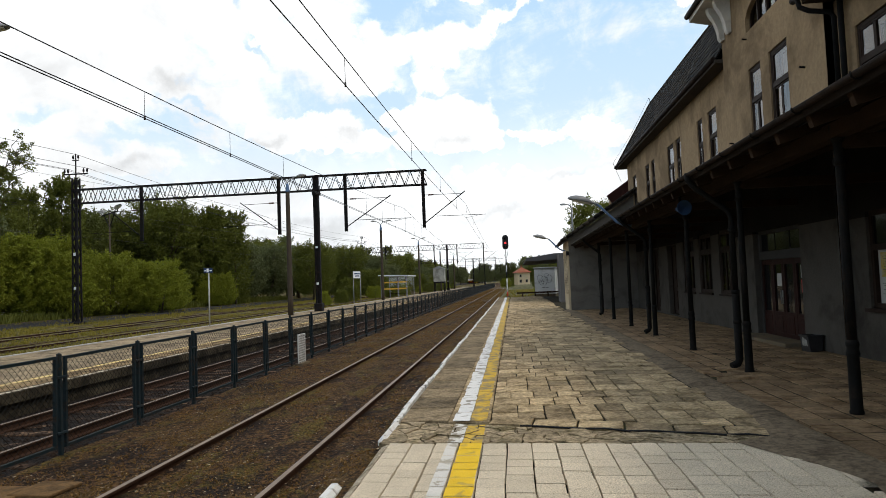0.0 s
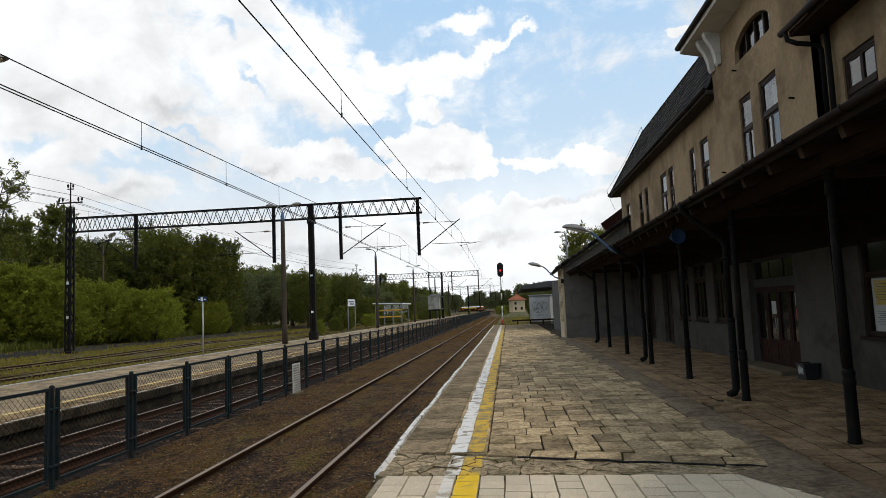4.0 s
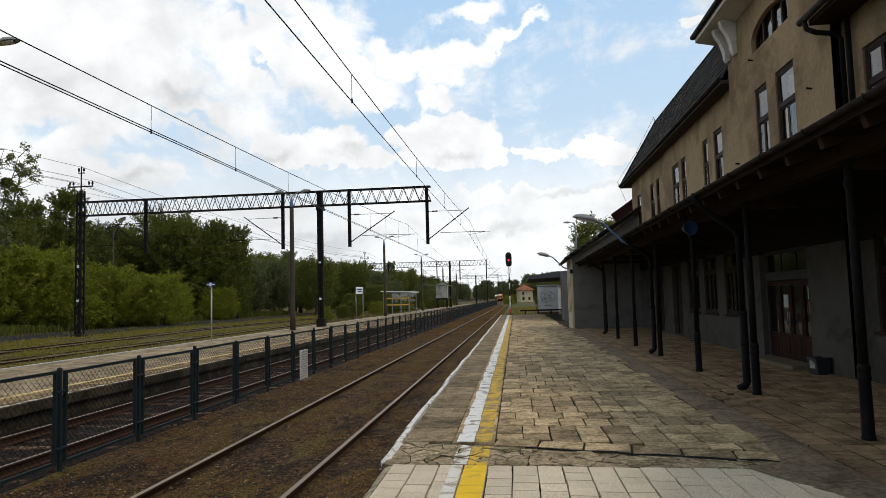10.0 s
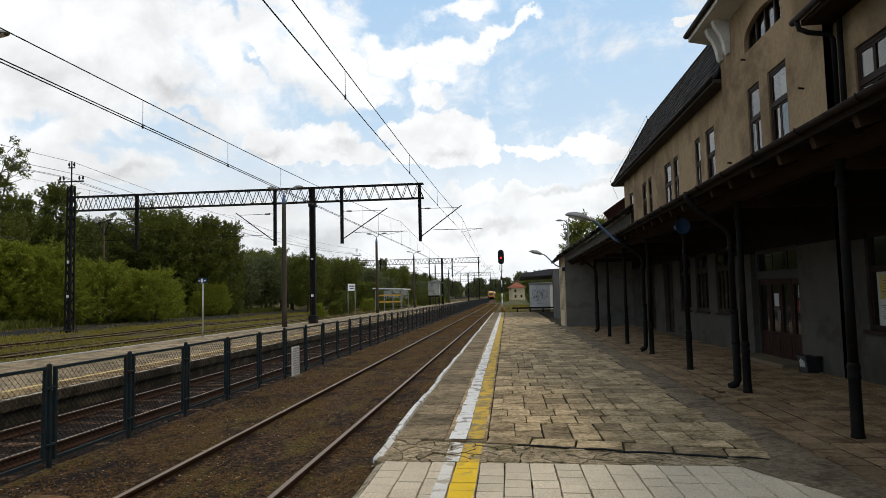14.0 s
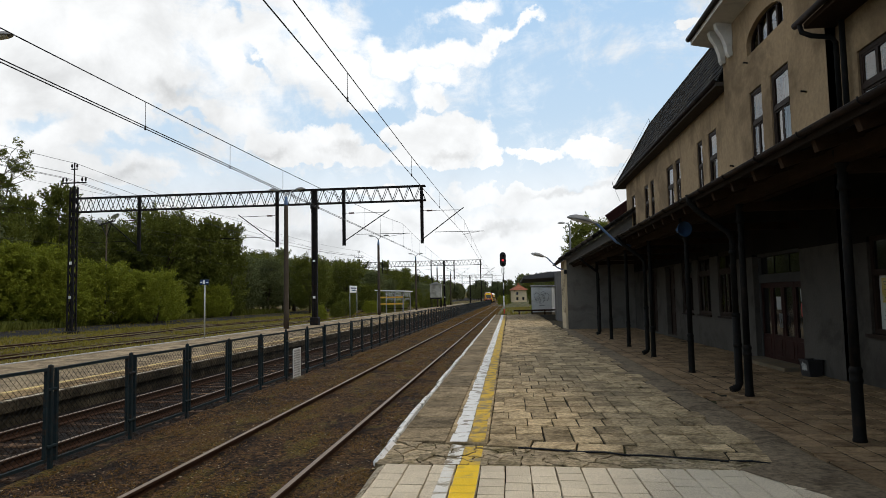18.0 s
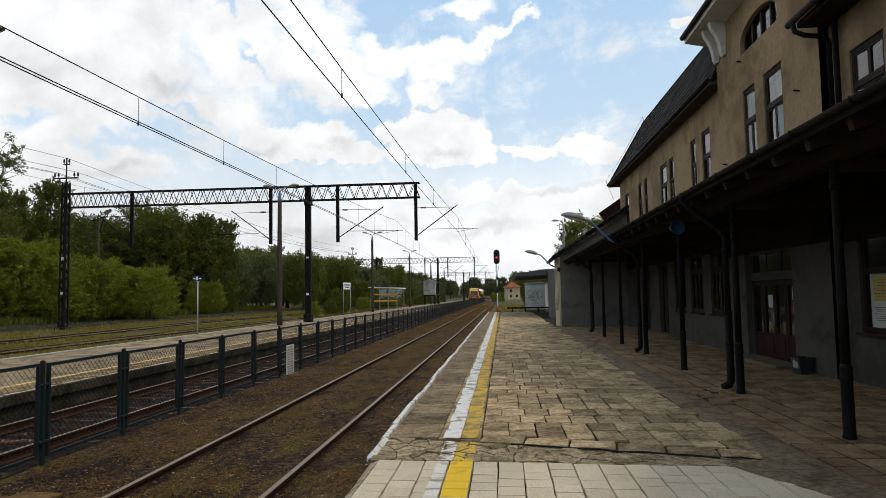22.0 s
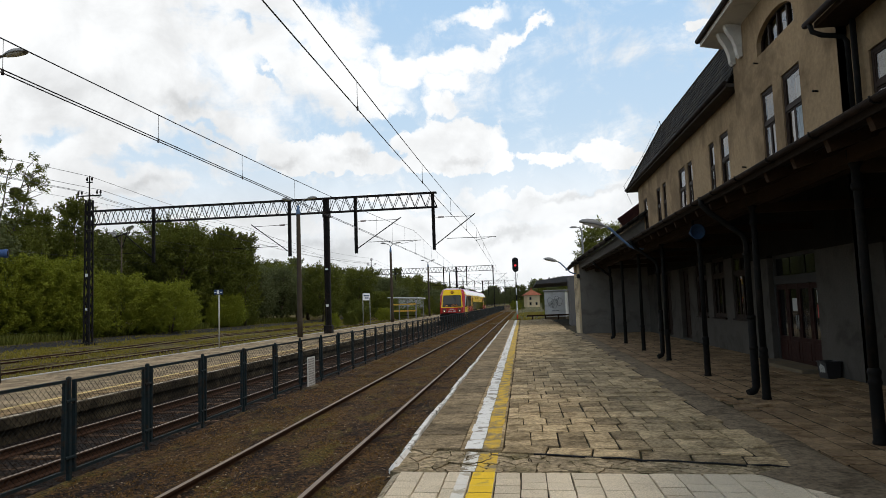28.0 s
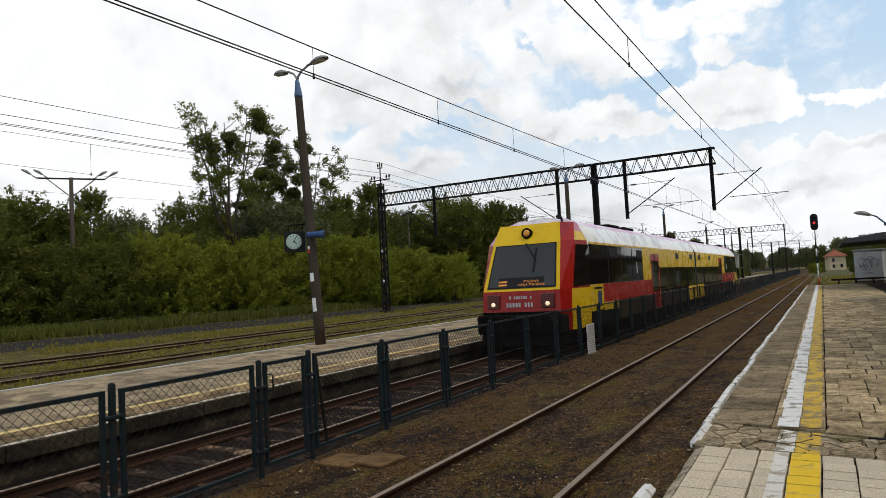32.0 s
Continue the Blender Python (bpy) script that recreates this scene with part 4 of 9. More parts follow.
            quad(bm, (x0 + e[0], y - 0.220, 0.0045), (x1 + e[1], y - 0.220, 0.0045), (x1 + e[2], y - 0.006, 0.0045), (x0 + e[3], y - 0.006, 0.0045))
            y -= 0.226
        part(name, bm, m, p, "bright painted safety line on new tiles")
    # worn asphalt between the slabs and the canopy floor
    bm = bm_new()
    ys = [-9.0 + 0.25 * i for i in range(168)]
    rows = []
    for y in ys:
        rag = 0.045 * noise.noise((y * 1.3, 0, 7)) + 0.03 * noise.noise((y * 4.1, 0, 3))
        w0, w1 = 2.36 + rag, 2.88 + 0.05 * noise.noise((y * 0.8, 5, 1))
        if y < 7.0:
            w0 = (min(2.48, 1.98 + 0.60 * (6.2 - y)) if y < 6.2 else min(2.36, 1.98 + (y - 6.2) * 0.6)) + rag * 1.6
        rows.append([bm.verts.new((w0 + (w1 - w0) * s, y, (0.012 if 0.1 < s < 0.9 else (0.003 if y < 6.3 else -0.026) if s < 0.5 else -0.006) + 0.010 * noise.noise((y * 1.7, s * 3, 2)))) for s in (0, 0.4, 0.6, 0.85, 1)])
    for a, b in zip(rows, rows[1:]):
        for q in range(4):
            bm.faces.new((a[q], a[q + 1], b[q + 1], b[q]))
    part("asphalt_strip", bm, M_ASPH, p, "patched asphalt strip with crumbling edges")
    return p


PLATFORM = platform_one()


# ---- island platform ----
def platform_two():
    p = thing("island_platform", "island platform of pale concrete beyond the fence", "platform", kind="structure")
    rnd = random.Random(9)
    bm = bm_new()
    box(bm, -14.95, -9.12, -30, 215, -0.7, -0.165)
    part("base", bm, M_CONCOLD, p, "dark stained platform wall")
    bm = bm_new()
    y = -30.0
    while y < 215:
        quad(bm, (-10.09, y, -0.123), (-9.92, y, -0.123), (-9.92, y + 2.4, -0.123), (-10.09, y + 2.4, -0.123))
        y += 2.42
    part("yellow_line", bm, mat("pale_yellow_paint", (0.74, 0.56, 0.22), 0.8, 0, 0.12, 3, 40, 0.1, (0.28, 0.20, 0.11), 0.35, 4, sharp=0.06), p, "faded yellow safety line")
    bm = bm_new()
    box(bm, -15.1, -14.95, -30, 215, -0.7, -0.115)
    part("kerb", bm, mat("pale_kerb", (0.42, 0.40, 0.36), 0.9, 0, 0.2, 1, 30, 0.2), p)
    return p


ISLAND = platform_two()


# ---- station building ----
def wall(name, x, y0, y1, z0, z1, holes, material, parent, thick=0.4):
    """A wall along y with real openings; holes are (y0, y1, z0, z1)."""
    bm = bm_new()
    ysl = sorted({y0, y1, *[h[0] for h in holes], *[h[1] for h in holes]})
    zsl = sorted({z0, z1, *[h[2] for h in holes if z0 < h[2] < z1], *[h[3] for h in holes if z0 < h[3] < z1]})
    open_ = set()
    for i, (a, b) in enumerate(zip(ysl, ysl[1:])):
        for j, (c, d) in enumerate(zip(zsl, zsl[1:])):
            if any(h[0] <= (a + b) / 2 <= h[1] and h[2] <= (c + d) / 2 <= h[3] for h in holes):
                open_.add((i, j))
    for i, (a, b) in enumerate(zip(ysl, ysl[1:])):
        for j, (c, d) in enumerate(zip(zsl, zsl[1:])):
            if (i, j) in open_:
                continue
            quad(bm, (x, a, c), (x, b, c), (x, b, d), (x, a, d))
            quad(bm, (x + thick, a, c), (x + thick, b, c), (x + thick, b, d), (x + thick, a, d))
            for di, dj, e in ((-1, 0, ((a, c), (a, d))), (1, 0, ((b, c), (b, d))), (0, -1, ((a, c), (b, c))), (0, 1, ((a, d), (b, d)))):
                q = (i + di, j + dj)
                edge = not (0 <= q[0] < len(ysl) - 1 and 0 <= q[1] < len(zsl) - 1)
                if edge or q in open_:
                    (ya, za), (yb, zb) = e
                    quad(bm, (x, ya, za), (x, yb, zb), (x + thick, yb, zb), (x + thick, ya, za))
    bmesh.ops.remove_doubles(bm, verts=bm.verts[:], dist=0.0005)
    return part(name, bm, material, parent)


def window(parent, x, y0, y1, z0, z1, transom=0.62, lights=2, curtain=True, material=None, tilt=False):
    """A brown casement window with transom, set back in its opening."""
    fm = material or M_WINDARK
    d, w = x + 0.035, 0.075
    bm = bm_new()
    box(bm, d, d + 0.07, y0, y0 + w, z0, z1)
    box(bm, d, d + 0.07, y1 - w, y1, z0, z1)
    box(bm, d, d + 0.07, y0 + w, y1 - w, z0, z0 + w)
    box(bm, d, d + 0.07, y0 + w, y1 - w, z1 - w, z1)
    win = part("window", bm, fm, parent)
    zt = z0 + (z1 - z0) * transom
    if transom < 1:
        bm = bm_new()
        box(bm, d - 0.015, d + 0.07, y0 + w, y1 - w, zt - 0.045, zt + 0.045)
        part("transom", bm, fm, win)
    spans = [(z0 + w, zt - 0.045), (zt + 0.045, z1 - w)] if transom < 1 else [(z0 + w, z1 - w)]
    for k, (a, b) in enumerate(spans):
        n = lights if k == 0 or transom == 0.5 else max(1, lights - 1)
        for i in range(n):
            ya = y0 + w + (y1 - y0 - 2 * w) * i / n
            yb = y0 + w + (y1 - y0 - 2 * w) * (i + 1) / n
            bm = bm_new()
            e = 0.040
            box(bm, d + 0.01, d + 0.05, ya, ya + e, a, b)
            box(bm, d + 0.01, d + 0.05, yb - e, yb, a, b)
            box(bm, d + 0.01, d + 0.05, ya + e, yb - e, a, a + e)
            box(bm, d + 0.01, d + 0.05, ya + e, yb - e, b - e, b)
            sash = part("sash", bm, fm, win)
            bm = bm_new()
            lean = 0.012 * math.sin(ya * 7.0 + k)
            quad(bm, (d + 0.026 + lean, ya + e, a + e), (d + 0.026 - lean, yb - e, a + e), (d + 0.026 - lean, yb - e, b - e), (d + 0.026 + lean, ya + e, b - e))
            pane_part(bm, sash)
    bm = bm_new()
    box(bm, x - 0.05, x + 0.034, y0 - 0.04, y1 + 0.04, z0 - 0.05, z0)
    part("sill", bm, M_GUTTER, win)
    return win


B = thing("station_building", "two-storey beige rendered station building with tiled roof", "building", kind="structure")
XW, XB = 5.90, 5.72
PAIRS = ((19.05, 19.85), (20.43, 21.0), (23.05, 23.70), (24.05, 25.0), (27.2, 27.85), (28.3, 29.1), (31.2, 32.1))
BAYW = ((13.74, 14.68), (15.17, 15.90))
GWIN = ((18.4, 19.55), (20.3, 21.6), (22.2, 23.5))
GDOOR = ((24.5, 25.9), (27.5, 28.9))
wall("wall", XW, 17.65, 33.4, 3.9, 7.3, [(a, b, 4.22, 6.2) for a, b in PAIRS], M_PLASTER, B)
_h = [(a, b, 0.92, 2.7) for a, b in GWIN] + [(a, b, 0.05, 2.6) for a, b in GDOOR]
wall("wall", XW, 17.65, 32.2, -0.05, 2.62, _h, M_GREYWALL, B)
# the upper_wall pieces carry the shade under the canopy in their colour
wall("upper_wall", XW, 17.65, 32.2, 2.62, 3.9, _h, M_WALLSHADE, B)
wall("wall", XB, 12.15, 17.65, 3.9, 7.08, [(a, b, 4.22, 6.22) for a, b in BAYW], M_PLASTER, B)
wall("wall", XB, 12.15, 17.65, -0.05, 2.40, [(13.75, 16.3, 0.05, 2.45)], M_GREYWALL, B)
wall("upper_wall", XB, 12.15, 17.65, 2.40, 3.9, [(13.75, 16.3, 0.05, 2.45)], M_WALLSHADE, B)
wall("wall", XW, -26.0, 12.15, 3.9, 6.5, [(10.50, 11.50, 4.30, 5.55), (8.9, 9.7, 4.30, 5.55), (5.0, 5.8, 4.30, 5.55)], M_PLASTER, B)
wall("wall", XW, -26.0, 12.15, -0.05, 2.36, [(10.2, 11.6, 0.85, 2.45), (6.4, 7.8, 0.85, 2.45)], M_GREYWALL, B)
wall("upper_wall", XW, -26.0, 12.15, 2.36, 3.9, [(10.2, 11.6, 0.85, 2.45), (6.4, 7.8, 0.85, 2.45)], M_WALLSHADE, B)
for a, b in PAIRS:
    window(B, XW, a, b, 4.22, 6.2)
for a, b in BAYW:
    window(B, XB, a, b, 4.22, 6.22)
for a, b, c in ((10.50, 11.50, 5.55), (8.9, 9.7, 5.55), (5.0, 5.8, 5.55)):
    window(B, XW, a, b, 4.30, c, 0.5)
for a, b in GWIN:
    window(B, XW, a, b, 0.92, 2.7, 0.7, 3)
window(B, XW, 6.4, 7.8, 0.85, 2.45, 0.7, 2)


def bay_gable():
    """Upper wall of the bay with its low arched window."""
    yc, hw, zb, zs, rise = 14.865, 1.05, 7.10, 7.36, 0.40
    arch = [(yc - hw, zs)] + [(yc + hw * math.cos(math.pi - math.pi * i / 16), zs + rise * math.sin(math.pi * i / 16)) for i in range(1, 16)] + [(yc + hw, zs)]
    bm = bm_new()
    for x in (XB, XB + 0.4):
        # sides, below and above the opening
        quad(bm, (x, 12.15, 7.08), (x, yc - hw, 7.08), (x, yc - hw, 8.62), (x, 12.15, 8.62))
        quad(bm, (x, yc + hw, 7.08), (x, 17.65, 7.08), (x, 17.65, 8.62), (x, yc + hw, 8.62))
        quad(bm, (x, yc - hw, 7.08), (x, yc + hw, 7.08), (x, yc + hw, zb), (x, yc - hw, zb))
        for (ya, za), (yb, zb_) in zip(arch, arch[1:]):
            quad(bm, (x, ya, za), (x, yb, zb_), (x, yb, 8.62), (x, ya, 8.62))
    ring = [(yc - hw, zb)] + arch + [(yc + hw, zb)]
    for (ya, za), (yb, zb_) in zip(ring, ring[1:] + ring[:1]):
        quad(bm, (XB, ya, za), (XB, yb, zb_), (XB + 0.4, yb, zb_), (XB + 0.4, ya, za))
    quad(bm, (XB, 12.15, -0.05), (XB + 0.4, 12.15, -0.05), (XB + 0.4, 12.15, 8.62), (XB, 12.15, 8.62))
    quad(bm, (XB, 17.65, -0.05), (XB + 0.4, 17.65, -0.05), (XB + 0.4, 17.65, 8.62), (XB, 17.65, 8.62))
    quad(bm, (XB + 0.4, 12.15, 6.4), (13, 12.15, 6.4), (13, 12.15, 8.62), (XB + 0.4, 12.15, 8.62))
    quad(bm, (XB + 0.4, 17.65, 7.2), (13, 17.65, 7.2), (13, 17.65, 8.62), (XB + 0.4, 17.65, 8.62))
    part("wall", bm, M_PLASTER, B)
    bm = bm_new()
    inner = [(yc + (y - yc) * 0.93, zb + 0.06 + (z - zb) * 0.86) for y, z in ring]
    for i in range(len(ring)):
        j = (i + 1) % len(ring)
        a, b, c, d = ring[i], ring[j], inner[j], inner[i]
        quad(bm, (XB + 0.10, *a), (XB + 0.10, *b), (XB + 0.10, *c), (XB + 0.10, *d))
        quad(bm, (XB + 0.10, *d), (XB + 0.10, *c), (XB + 0.17, *c), (XB + 0.17, *d))
    win = part("window", bm, M_WINDARK, B, "low arched window with four lights")
    for k in (-0.5, 0.0, 0.5):
        bm = bm_new()
        h = zs + rise * math.sqrt(max(0, 1 - k * k)) - 0.05
        box(bm, XB + 0.09, XB + 0.16, yc + k * hw - 0.035, yc + k * hw + 0.035, zb + 0.05, h)
        part("mullion", bm, M_WINDARK, win)
    bm = bm_new()
    bm.faces.new([bm.verts.new((XB + 0.14, y, z)) for y, z in inner])
    pane_part(bm, win)


bay_gable()


def roofs():
    # mansard over the long wing
    ye, yb = 34.55, 32.3
    r = new("roof")
    r.parent = B
    bm = bm_new()
    e, k = (5.58, 7.10), (7.0, 9.76)
    quad(bm, (e[0], 17.66, e[1]), (e[0], ye, e[1]), (k[0], yb, k[1]), (k[0], 17.66, k[1]))
    quad(bm, (e[0], ye, e[1]), (13.4, ye, e[1]), (11.7, yb, k[1]), (k[0], yb, k[1]))
    quad(bm, (k[0], 17.66, k[1]), (k[0], yb, k[1]), (9.5, yb - 1.6, 10.9), (9.5, 17.66, 10.9))
    quad(bm, (9.5, 17.66, 10.9), (9.5, yb - 1.6, 10.9), (11.7, yb, k[1]), (11.7, 17.66, k[1]))
    bm.faces.new([bm.verts.new(v) for v in ((k[0], yb, k[1]), (11.7, yb, k[1]), (9.5, yb - 1.6, 10.9))])
    quad(bm, (11.7, 17.66, k[1]), (11.7, yb, k[1]), (13.4, ye, e[1]), (13.4, 17.66, e[1]))
    part("roof_deck", bm, M_ROOFBASE, r)
    bm = bm_new()
    box(bm, 5.52, XW + 0.1, 17.66, ye, 6.98, 7.08)
    box(bm, XW + 0.1, 13.4, 33.42, ye, 6.98, 7.08)
    part("soffit", bm, mat("grey_soffit_boards", (0.060, 0.050, 0.040), 0.9, 0, 0.25, 2, 30, 0.15), r)
    bm = bm_new()
    tube(bm, [(5.50, 17.7, 7.10), (5.50, ye + 0.05, 7.10)], 0.065, 8)
    tube(bm, [(5.55, ye + 0.05, 7.10), (13.0, ye + 0.05, 7.10)], 0.065, 8)
    part("gutter", bm, M_GUTTER, r)
    bm = bm_new()
    tube(bm, [(k[0] + 0.02, 17.66, k[1] + 0.05), (k[0] + 0.02, yb, k[1] + 0.05)], 0.075, 6)
    tube(bm, [(k[0], yb, k[1] + 0.05), (e[0], ye, e[1] + 0.06)], 0.07, 6)
    part("ridge", bm, M_ROOFT, r)
    bm = bm_new()
    for a, b in (((6.98, yb + 0.05, 9.76), (6.92, yb + 0.1, 10.05)), ((5.5, ye + 0.05, 7.1), (5.42, ye + 0.1, 7.35)), ((6.3, yb + 1.1, 8.42), (6.22, yb + 1.15, 8.62))):
        beam(bm, a, b, 0.02)
    tube(bm, [(6.92, yb + 0.1, 10.04), (6.22, yb + 1.15, 8.61), (5.42, ye + 0.1, 7.34), (5.6, 33.5, 6.2)], 0.008, 4)
    part("lightning_rod", bm, M_IRON, r)
    # bay: deep white eaves on consoles, low roof above
    r2 = new("roof")
    r2.parent = B
    r2.location.z = -0.20
    bm = bm_new()
    y0, y1, x0 = 11.05, 18.50, 5.17
    quad(bm, (x0, y0, 8.78), (x0, y1, 8.78), (8.5, y1 - 2.4, 10.9), (8.5, y0 + 2.4, 10.9))
    quad(bm, (x0, y1, 8.78), (13.5, y1, 8.78), (13.5, y1 - 2.4, 10.9), (8.5, y1 - 2.4, 10.9))
    quad(bm, (x0, y0, 8.78), (13.5, y0, 8.78), (13.5, y0 + 2.4, 10.9), (8.5, y0 + 2.4, 10.9))
    quad(bm, (8.5, y0 + 2.4, 10.9), (8.5, y1 - 2.4, 10.9), (13.5, y1 - 2.4, 10.9), (13.5, y0 + 2.4, 10.9))
    part("roof_deck", bm, M_ROOFBASE, r2)
    bm = bm_new()
    prism(bm, [(x0, 8.62), (XB, 8.50), (XB + 0.5, 8.50), (XB + 0.5, 8.76), (x0, 8.76)], y0, y1)
    box(bm, XB + 0.5, 13.4, y0, 12.0, 8.60, 8.76)
    box(bm, XB + 0.5, 13.4, 17.8, y1, 8.60, 8.76)
    part("soffit", bm, M_WHITETRIM, r2, "white painted eaves boards")
    bm = bm_new()
    tube(bm, [(x0 - 0.05, y0 - 0.05, 8.79), (x0 - 0.05, y1 + 0.05, 8.79)], 0.07, 8)
    tube(bm, [(x0 - 0.05, y1 + 0.03, 8.79), (13, y1 + 0.03, 8.79)], 0.06, 6)
    part("gutter", bm, M_GUTTER, r2)
    for y in (17.50, 16.95, 12.85, 12.30):
        bm = bm_new()
        prism(bm, [(XB, 7.70), (XB - 0.07, 7.68), (XB - 0.12, 7.76), (XB - 0.14, 7.95), (XB - 0.22, 8.20), (XB - 0.34, 8.40), (XB - 0.38, 8.56), (XB, 8.56)], y - 0.09, y + 0.09)
        box(bm, XB - 0.035, XB, y - 0.11, y + 0.11, 7.95, 8.50)
        part("console", bm, M_WHITETRIM, r2, "white eaves bracket")
    # near wing
    r3 = new("roof")
    r3.parent = B
    bm = bm_new()
    quad(bm, (5.34, -26.0, 6.36), (5.34, 12.13, 6.36), (7.2, 12.13, 9.0), (7.2, -26.0, 9.0))
    quad(bm, (7.2, -26.0, 9.0), (7.2, 12.13, 9.0), (13.4, 12.13, 9.6), (13.4, -26.0, 9.6))
    part("roof_deck", bm, M_ROOFBASE, r3)
    bm = bm_new()
    box(bm, 5.36, XW + 0.1, -26.0, 12.13, 6.24, 6.34)
    part("soffit", bm, M_TIMBER, r3)
    bm = bm_new()
    tube(bm, [(5.28, -26.0, 6.40), (5.28, 12.30, 6.36)], 0.062, 10)
    part("gutter", bm, M_GUTTER, r3)
    bm = bm_new()
    tube(bm, [(5.28, 12.12, 6.32), (5.30, 12.08, 6.16), (5.42, 12.0, 6.06), (5.74, 11.96, 6.00), (5.80, 11.95, 5.90), (5.80, 11.95, 4.2)], 0.045, 10)
    part("downpipe", bm, M_IRON, r3)
    bm = bm_new()
    tube(bm, [(5.80, 11.72, 6.2), (5.80, 11.72, 4.2)], 0.05, 8)
    part("downpipe", bm, M_IRON, r3)
    # back and end walls that close the house
    bm = bm_new()
    quad(bm, (13, -26, -0.05), (13, 33.4, -0.05), (13, 33.4, 7.2), (13, -26, 7.2))
    quad(bm, (XW + 0.4, 33.4, 3.0), (13, 33.4, 3.0), (13, 33.4, 7.1), (XW + 0.4, 33.4, 7.1))
    quad(bm, (XW, -26, -0.05), (13, -26, -0.05), (13, -26, 7.2), (XW, -26, 7.2))
    part("wall", bm, M_PLASTER, B)
    # slabs added behind the windows, the dimness of the rooms put into their colour
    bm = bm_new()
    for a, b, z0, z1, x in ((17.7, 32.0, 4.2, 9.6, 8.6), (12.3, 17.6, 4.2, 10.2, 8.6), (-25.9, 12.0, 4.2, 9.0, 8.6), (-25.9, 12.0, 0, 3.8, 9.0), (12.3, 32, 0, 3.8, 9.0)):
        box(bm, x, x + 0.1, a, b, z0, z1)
    part("dark_backing", bm, M_DARKROOM, B)
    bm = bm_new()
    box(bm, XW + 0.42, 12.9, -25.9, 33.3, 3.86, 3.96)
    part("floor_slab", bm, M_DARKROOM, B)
    return r


ROOF = roofs()


# curtains behind upstairs panes
for a, b in PAIRS + BAYW:
    bm = bm_new()
    x = (XB if (a, b) in BAYW else XW) + 0.30
    n = 22
    w = (b - a) * 0.36
    for ys in (a + 0.03, b - 0.03 - w):
        row = [(x + 0.02 * math.sin(i * 1.7), ys + w * i / n) for i in range(n + 1)]
        for (xa, ya), (xb, yb2) in zip(row, row[1:]):
            quad(bm, (xa, ya, 4.3), (xb, yb2, 4.3), (xb, yb2, 6.15), (xa, ya, 6.15))
    part("curtain", bm, M_CURTAIN, B)

# small iron pegs in the render
for y, z, x in ((13.0, 5.35, XB), (17.2, 4.75, XB), (15.9, 6.95, XB), (22.2, 4.75, XW)):
    bm = bm_new()
    tube(bm, [(x + 0.02, y, z), (x - 0.09, y, z + 0.015), (x - 0.10, y, z + 0.015)], 0.02, 8)
    part("wall_peg", bm, M_IRON, B)


# ---- canopy ----
def canopy():
    c = thing("platform_canopy", "dark timber platform canopy on slender iron columns", "canopy", kind="structure")
    y0, y1 = -25.0, 32.2
    bm = bm_new()
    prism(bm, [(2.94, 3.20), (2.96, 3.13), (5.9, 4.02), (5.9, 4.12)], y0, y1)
    part("roof_deck", bm, M_BOARD, c, "near-black roof boarding")
    bm = bm_new()
    prism(bm, [(2.90, 3.235), (2.94, 3.205), (5.9, 4.125), (5.9, 4.17)], y0, y1)
    part("roof_cover", bm, M_ROOFBASE, c)
    bm = bm_new()
    seg = []
    for i in range(9):
        a = math.pi + math.pi * i / 8
        seg.append((2.905 + 0.046 * math.cos(a), 3.225 + 0.046 * math.sin(a)))
    inner = [(x * 0.86 + 2.905 * 0.14, z + 0.007) for x, z in seg[::-1]]
    prism(bm, seg + inner, y0, y1)
    g = part("gutter", bm, M_GUTTER, c, "weathered half-round gutter")
    y = 1.0
    while y < y1:
        bm = bm_new()
        tube(bm, [(2.96, y, 3.225), (2.955, y, 3.19), (2.93, y, 3.172), (2.885, y, 3.172), (2.855, y, 3.195), (2.852, y, 3.235)], 0.009, 5)
        part("gutter_bracket", bm, M_IRON, g)
        y += 1.15
    y = -8.0
    while y < y1:
        bm = bm_new()
        beam(bm, (3.02, y, 3.09), (5.88, y, 3.95), 0.09, 0.13)
        part("rafter", bm, M_TIMBER, c)
        y += 0.82
    for x, z in ((3.55, 3.12), (4.7, 3.47)):
        bm = bm_new()
        box(bm, x - 0.075, x + 0.075, y0, y1, z - 0.10, z + 0.06)
        part("purlin", bm, M_TIMBER, c)
    bm = bm_new()
    for k in range(1, 12):
        x = 3.0 + 2.85 * k / 12
        beam(bm, (x, y0, 3.135 + (x - 2.96) * 0.3027 - 0.012), (x, y1, 3.135 + (x - 2.96) * 0.3027 - 0.012), 0.012, 0.02)
    part("board_joint", bm, M_BLACK, c)
    for y in (7.37, 10.55, 13.73, 17.25, 20.71, 24.22, 27.51, 4.2, 1.0, -2.2, -5.4):
        bm = bm_new()
        beam(bm, (3.55, y, 2.98), (5.85, y, 2.98), 0.10, 0.14)
        part("tie_beam", bm, M_TIMBER, c)
    return c


CANOPY = canopy()
CANOPY.matrix_basis = pose(0, 0, -0.10)


